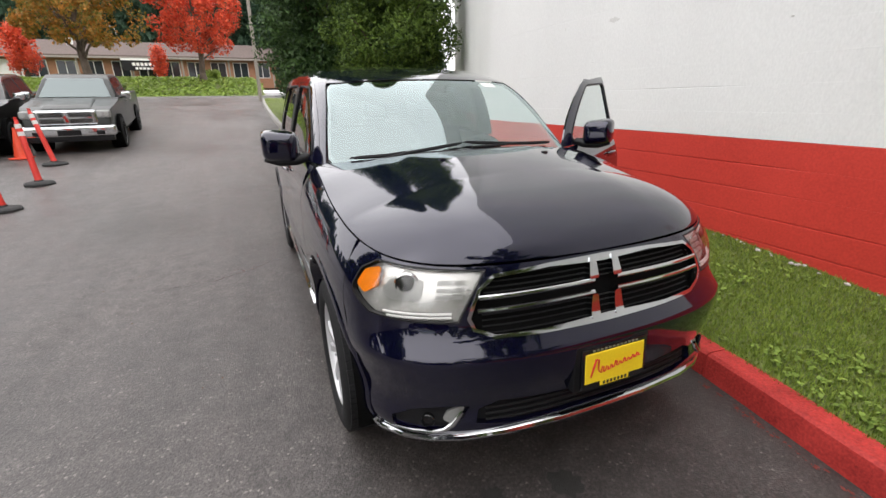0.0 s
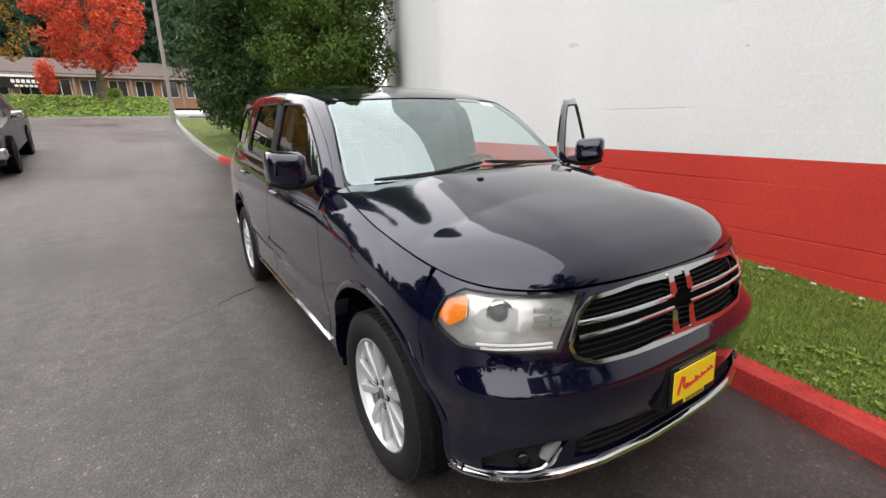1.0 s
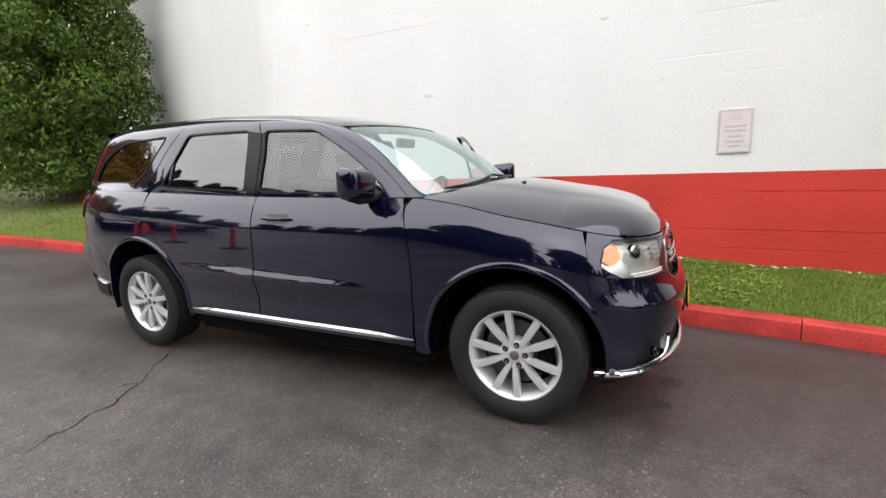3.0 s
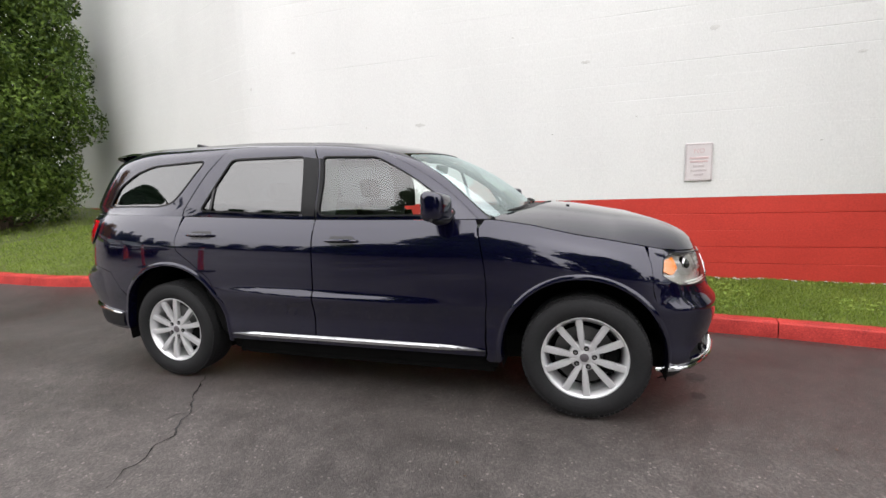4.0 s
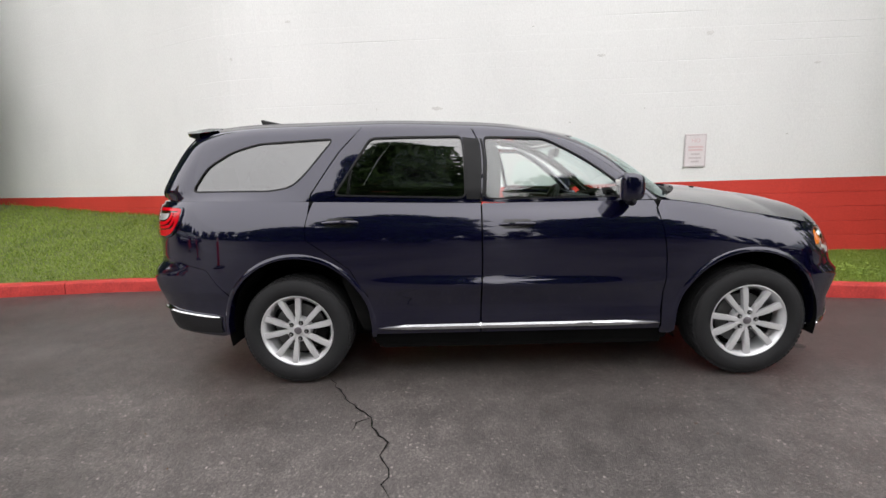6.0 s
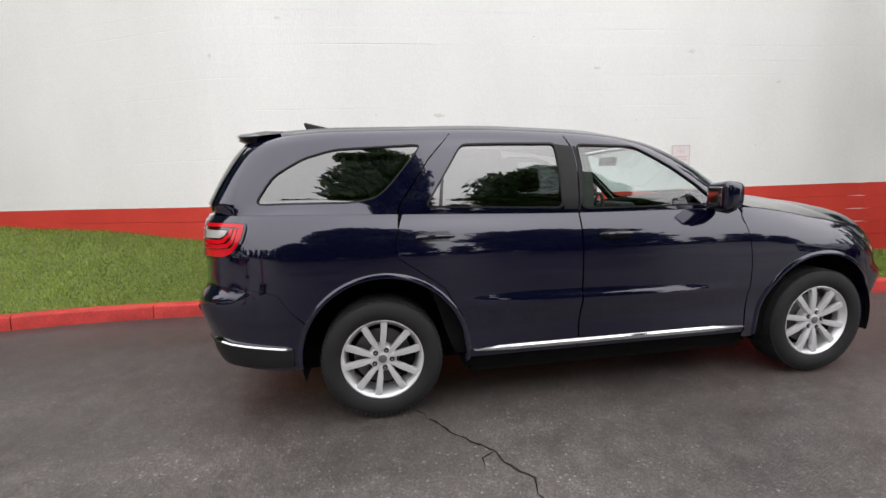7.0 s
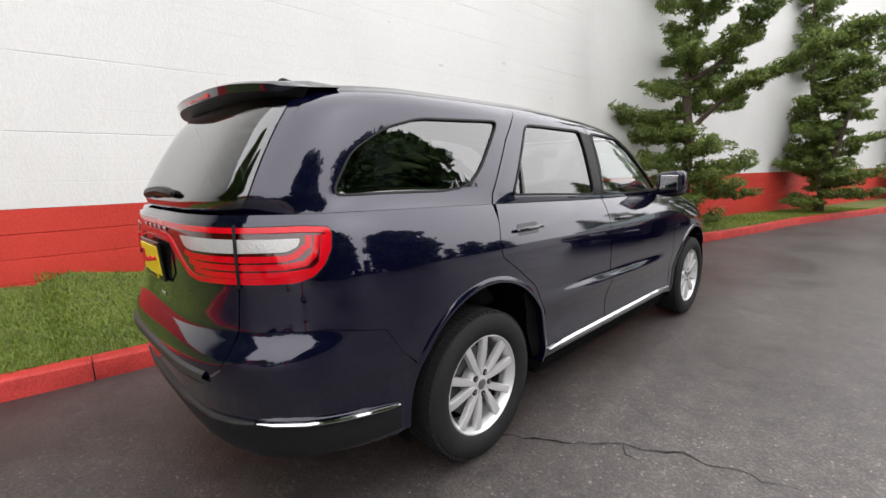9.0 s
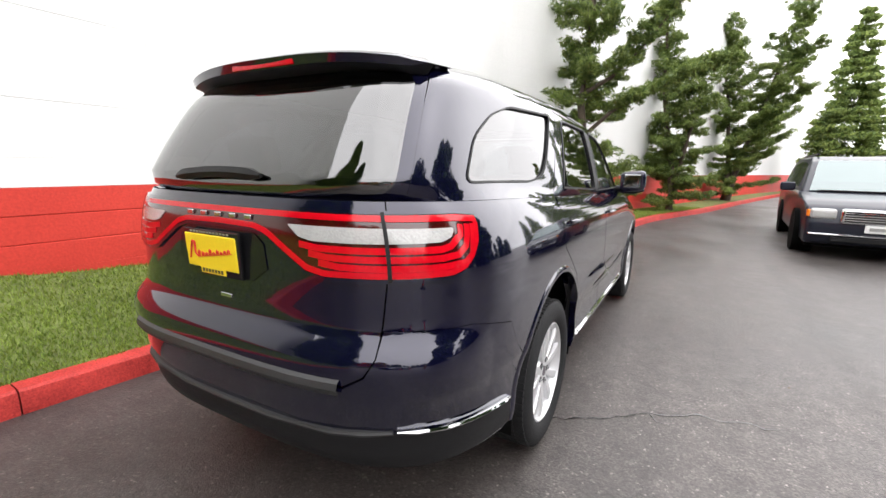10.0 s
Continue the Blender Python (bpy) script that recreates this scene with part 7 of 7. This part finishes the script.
def minivan(x, y, rz):
    """A minivan, its front towards +y of its own frame turned by rz."""
    car = empty("minivan", label="slate blue minivan with a chrome grille parked ahead of the suv", category="van")
    wl = lambda yy, zz: 0.97 - 0.10 * max(0, (-2.1 - yy) / 0.45) ** 1.6 - 0.04 * max(0, zz - 0.8)
    hull("body", [(-2.46, 0.24), (-2.56, 0.42), (-2.57, 0.58), (-2.52, 0.74), (-2.40, 0.86), (-2.15, 0.95), (-1.85, 1.01), (-1.55, 1.06), (2.45, 1.10), (2.52, 0.5), (2.4, 0.28)], wl, M_slate_paint, car, 0.08)
    wc = lambda yy, zz: 0.93 - 0.20 * max(0, zz - 1.05) / 0.65
    hull("cab", [(-1.60, 1.00), (-0.62, 1.62), (-0.30, 1.72), (1.9, 1.73), (2.25, 1.62), (2.46, 1.02)], wc, M_slate_paint, car, 0.07)
    slab("windscreen", [(0.80, -1.50, 1.085), (0.64, -0.64, 1.635), (-0.64, -0.64, 1.635), (-0.80, -1.50, 1.085)], -0.02, M_pane_light, car)
    for s in (1, -1):
        slab("side_window", [(s * 0.925, -1.05, 1.14), (s * 0.755, -0.46, 1.60), (s * 0.755, 0.30, 1.62), (s * 0.925, 0.30, 1.14)], 0.012 * s, M_pane, car)
        slab("side_window", [(s * 0.925, 0.40, 1.14), (s * 0.755, 0.40, 1.62), (s * 0.755, 1.85, 1.61), (s * 0.925, 2.05, 1.14)], 0.012 * s, M_pane, car)
        hl = block("headlamp", (s * 0.68 - 0.17, -2.575, 0.66), (s * 0.68 + 0.17, -2.30, 0.83), M_white_lens, car, 0.06, 4)
        block("turn_signal", (s * 0.865 - 0.03, -2.53, 0.69), (s * 0.865 + 0.02, -2.36, 0.81), M_amber, hl, 0.02)
        block("mirror", (s * 1.09 - 0.12, -1.12, 1.06), (s * 1.09 + 0.12, -0.98, 1.22), M_slate_paint, car, 0.05, 3)
        block("roof_rail", (s * 0.62 - 0.02, -0.3, 1.735), (s * 0.62 + 0.02, 1.9, 1.785), M_black, car, 0.012)
        for wy in (-1.55, 1.50):
            bm = bmesh.new()
            add_cyl(bm, (s * 0.68, wy, 0.36), (s * 0.98, wy, 0.36), 0.40, 0.40, 28)
            part("wheel_arch", bm, M_dark, car)
    g = block("grille", (-0.47, -2.605, 0.60), (0.47, -2.40, 0.84), M_chrome, car, 0.05, 4)
    for q in np.linspace(0.645, 0.795, 5):
        block("grille_bar", (-0.42, -2.615, q - 0.011), (0.42, -2.59, q + 0.011), M_black, g, 0.002, 1)
    block("bumper_strip", (-0.85, -2.585, 0.40), (0.85, -2.50, 0.43), M_chrome, car, 0.01, 1)
    pl = block("plate", (-0.16, -2.60, 0.48), (0.16, -2.575, 0.60), M_white_plain, car, 0.004, 1)
    block("plate_mark", (-0.11, -2.607, 0.515), (0.11, -2.598, 0.565), M_grey_metal, pl, 0.0, 1)
    block("lower_grille", (-0.55, -2.578, 0.31), (0.55, -2.52, 0.385), M_black, car, 0.01, 1)
    block("wiper", (-0.7, -1.53, 1.075), (0.6, -1.47, 1.10), M_black, car, 0.01, 1)
    block("underbody", (-0.85, -2.3, 0.18), (0.85, 2.3, 0.4), M_dark, car, 0.03)
    add_wheels(car, [(-0.84, -1.55, 0), (0.84, -1.55, 180), (-0.84, 1.50, 0), (0.84, 1.50, 180)], 0.335)
    car.matrix_basis = pose(x, y, -0.011, 0, 0, rz)


minivan(-4.22, -8.2, 176)

M_orange = material("orange_plastic", (0.75, 0.075, 0.03), rough=0.45, vary=0.12, fine=40, bump=0.1)
M_post = material("red_orange_plastic", (0.66, 0.040, 0.028), rough=0.45, vary=0.15, fine=40, bump=0.1)
M_rubber = material("black_rubber_base", (0.03, 0.03, 0.03), rough=0.85, vary=0.3, bump=0.3)
M_reflective = material("reflective_white", (0.72, 0.70, 0.68), rough=0.35, vary=0.06, bump=0.0)


def marker_post(x, y, tx, ty):
    z = float(ground_z(y))
    post = empty("marker_post", label="leaning orange tubular marker on a black rubber base", category="traffic marker", group="marker posts on the lot")
    bm = bmesh.new()
    rings = []
    for zz, r in ((0.0, 0.24), (0.03, 0.24), (0.055, 0.20), (0.07, 0.075), (0.09, 0.07)):
        rings.append([bm.verts.new((r * math.cos(2 * math.pi * j / 8), r * math.sin(2 * math.pi * j / 8), zz)) for j in range(8)])
    for A, B in zip(rings, rings[1:]):
        for j in range(8):
            bm.faces.new((A[j], A[(j + 1) % 8], B[(j + 1) % 8], B[j]))
    bm.faces.new(rings[0][::-1])
    bm.faces.new(rings[-1])
    part("base", bm, M_rubber, post, smooth=False)
    top = Vector((tx, ty, 1.14))
    bm = bmesh.new()
    foot = Vector((0, 0, 0.06))
    run = [foot.lerp(top, t) for t in (0, 0.08, 0.5, 0.93, 0.95, 1.0)]
    add_tube(bm, run, [0.060, 0.052, 0.047, 0.045, 0.030, 0.030], 14)
    tube = part("tube", bm, M_post, post)
    for t in (0.74, 0.86):
        bm = bmesh.new()
        add_tube(bm, [foot.lerp(top, t), foot.lerp(top, t + 0.07)], 0.0485, 14)
        part("reflective_band", bm, M_reflective, tube)
    bm = bmesh.new()
    add_tube(bm, [top, top + Vector((0, 0, 0.045))], [0.022, 0.034], 10)
    part("top_loop", bm, M_post, tube)
    post.matrix_basis = pose(x, y, z)


marker_post(-4.83, 6.82, -0.10, 0.10)
marker_post(-5.20, 8.88, -0.22, 0.12)
marker_post(-4.68, 4.95, -0.09, -0.02)

cone = empty("traffic_cone", -6.12, 9.95, float(ground_z(9.95)), label="orange traffic cone by the pickup", category="traffic cone")
bm = bmesh.new()
add_lathe(bm, [(0.03, 0.17), (0.035, 0.145), (0.66, 0.03), (0.70, 0.027), (0.70, 0.0005)], 24, axis="Z")
part("cone_body", bm, M_orange, cone)
bm = bmesh.new()
add_box(bm, (-0.19, -0.19, 0.0), (0.19, 0.19, 0.035), 0.012, 2)
part("cone_base", bm, M_orange, cone)
# ---- sign on the wall, cracks and scuffs ----
sx, sy = 2.462, -2.895
sign = empty("parking_sign", sx - 0.012, sy, 1.615, -90 - 1.2, label="faded white metal sign with a pale red border on the wall", category="sign")
M_sign = material("faded_sign", (0.70, 0.65, 0.65), rough=0.45, vary=0.06, scale=8, bump=0.05)
M_faded_red = material("faded_red_ink", (0.66, 0.50, 0.50), rough=0.5, vary=0.15, bump=0.0)
M_faded_grey = material("faded_grey_ink", (0.55, 0.49, 0.49), rough=0.5, vary=0.15, bump=0.0)
bm = bmesh.new()
add_box(bm, (-0.145, -0.004, -0.222), (0.145, 0.004, 0.222), 0.003, 1)
part("plate", bm, M_sign, sign)
for nm, lo, hi in (("border", (-0.138, -0.0065, 0.200), (0.138, -0.003, 0.212)), ("border", (-0.138, -0.0065, -0.212), (0.138, -0.003, -0.200)), ("border", (-0.138, -0.0065, -0.200), (-0.128, -0.003, 0.200)), ("border", (0.128, -0.0065, -0.200), (0.138, -0.003, 0.200))):
    bm = bmesh.new()
    add_box(bm, lo, hi, 0.001, 1)
    part(nm, bm, M_faded_grey, sign)
txt = bpy.data.curves.new("sign_text", "FONT")
txt.body, txt.size, txt.align_x, txt.extrude = "NO", 0.075, "CENTER", 0.001
tmp = bpy.data.objects.new("tmp", txt)
scene.collection.objects.link(tmp)
me = bpy.data.meshes.new_from_object(tmp.evaluated_get(bpy.context.evaluated_depsgraph_get()))
bpy.data.objects.remove(tmp)
me.materials.clear()
word = link_mesh("lettering", me, M_faded_red, sign)
word.matrix_basis = pose(0, -0.006, 0.105, 90, 0, 0)
for z, w in ((0.045, 0.10), (0.005, 0.095), (-0.05, 0.06), (-0.10, 0.085), (-0.15, 0.05)):
    bm = bmesh.new()
    add_box(bm, (-w, -0.0065, z - 0.010), (w, -0.003, z + 0.014), 0.001, 1)
    part("text_bar", bm, M_faded_red if z > 0 else M_faded_grey, sign)

M_crack = material("crack_fill", (0.026, 0.024, 0.023), rough=0.14, vary=0.3, bump=0.1, spec=0.8)
M_drip = material("worn_red_paint", (0.20, 0.045, 0.035), rough=0.8, vary=0.5, scale=12, bump=0.4)


def ribbon(name, pts, w, mat, label, category, lift=0.004, seed=3):
    """A ragged line on the ground."""
    rng = random.Random(seed)
    fine = []
    for (x0, y0), (x1, y1) in zip(pts, pts[1:]):
        n = max(2, int(math.hypot(x1 - x0, y1 - y0) / 0.04))
        fine += [(x0 + (x1 - x0) * i / n + rng.uniform(-0.012, 0.012), y0 + (y1 - y0) * i / n + rng.uniform(-0.012, 0.012)) for i in range(n)]
    fine.append(pts[-1])
    verts, faces = [], []
    for i, (x, y) in enumerate(fine):
        a, b = fine[max(0, i - 1)], fine[min(len(fine) - 1, i + 1)]
        d = math.hypot(b[0] - a[0], b[1] - a[1]) + 1e-6
        nx, ny = -(b[1] - a[1]) / d, (b[0] - a[0]) / d
        k = w * rng.uniform(0.4, 1.3) * min(1, 0.25 + 5 * min(i, len(fine) - 1 - i) / len(fine))
        z = float(ground_z(y))
        verts += [(x + nx * k, y + ny * k, z + lift), (x - nx * k, y - ny * k, z + lift)]
        if i:
            j = 2 * i
            faces.append((j - 2, j - 1, j + 1, j))
    return tagged(raw(name, verts, faces, mat), label, category, kind="structure")


ribbon("asphalt_crack", [(-0.86, 1.33), (-1.12, 1.18), (-1.28, 1.06), (-1.39, 0.94), (-1.53, 0.91), (-1.64, 0.82), (-1.74, 0.84), (-1.86, 0.77), (-1.97, 0.79), (-2.10, 0.74)], 0.0060, M_crack, "dark crack in the asphalt by the rear wheel", "crack")
ribbon("asphalt_crack", [(-1.39, 0.94), (-1.44, 1.02), (-1.52, 1.04)], 0.004, M_crack, "hairline crack in the asphalt", "crack", seed=5)
drip = random.Random(8)
verts, faces = [], []
for _ in range(620):
    y = drip.uniform(-6.2, -0.8)
    thick = noise.noise((y * 2.3, 3.0, 0.0))
    if thick < drip.uniform(-0.6, 0.3):
        continue
    x = float(kerb_x(y)) - 0.055 - 0.02 * noise.noise((y * 0.9, 0.0, 1.0)) + drip.gauss(0, 0.013)
    size = drip.uniform(0.004, 0.016)
    turn = drip.uniform(0, 6.28)
    k = len(verts)
    for n in range(6):
        r = size * drip.uniform(0.5, 1.2)
        a = turn + n * math.pi / 3
        verts.append((x + r * math.cos(a) * 0.6, y + r * math.sin(a), float(ground_z(y)) + 0.0035 + 0.001 * drip.random()))
    faces.append(tuple(range(k, k + 6)))
tagged(raw("paint_flakes", verts, faces, M_drip), "flakes of worn red paint along the kerb's foot", "paint", kind="stuff")


def stain(x, y, r, seed):
    """A dark oil spot with an uneven rim."""
    rng = random.Random(seed)
    z = float(ground_z(y)) + 0.0032
    rim = [(x + r * rng.uniform(0.7, 1.15) * math.cos(a), y + r * rng.uniform(0.7, 1.15) * math.sin(a), z) for a in np.linspace(0, 2 * math.pi, 22, endpoint=False)]
    verts = [(x, y, z)] + rim
    faces = [(0, n + 1, (n + 1) % 22 + 1) for n in range(22)]
    tagged(raw("oil_stain", verts, faces, M_oil), "dark oil spot on the asphalt", "stain", kind="structure")


M_oil = material("oil_stain", (0.026, 0.025, 0.024), rough=0.5, vary=0.45, scale=25, fine=140, bump=0.5, dist=0.006)
stain(-0.45, -2.25, 0.055, 1)
stain(-0.14, -2.31, 0.075, 2)
M_chip = material("pale_stone", (0.55, 0.53, 0.50), rough=0.8, vary=0.2, bump=0.3)
bm = bmesh.new()
rc = random.Random(4)
for _ in range(70):
    y = rc.uniform(-4.8, 0.2)
    x = float(wall_x(y)) - rc.uniform(0.02, 0.07)
    s = rc.uniform(0.006, 0.02)
    made = bmesh.ops.create_icosphere(bm, subdivisions=1, radius=s)["verts"]
    for v in made:
        v.co = Vector((x + v.co.x * rc.uniform(0.7, 1.3), y + v.co.y * rc.uniform(0.8, 1.6), lawn_z(x, y) + 0.012 + v.co.z * 0.7))
tagged(part("paint_chips", bm, M_chip, smooth=False), "pale stones and paint chips along the wall's foot", "debris", kind="stuff")
bm = bmesh.new()
for _ in range(26):
    x, y = rc.uniform(-2.6, -0.9), rc.uniform(-3.4, 3.2)
    s = rc.uniform(0.004, 0.010)
    a = rc.uniform(0, 6.28)
    made = bmesh.ops.create_grid(bm, x_segments=2, y_segments=1, size=s)["verts"]
    for v in made:
        u, w = v.co.x, v.co.y * 0.6
        v.co = Vector((x + u * math.cos(a) - w * math.sin(a), y + u * math.sin(a) + w * math.cos(a), -0.005 + 0.3 * abs(u)))
M_litter = material("fallen_leaf", (0.10, 0.06, 0.03), rough=0.8, vary=0.4, bump=0.2)
tagged(part("leaf_litter", bm, M_litter, smooth=False), "small brown leaf scraps on the asphalt", "leaves", kind="stuff")
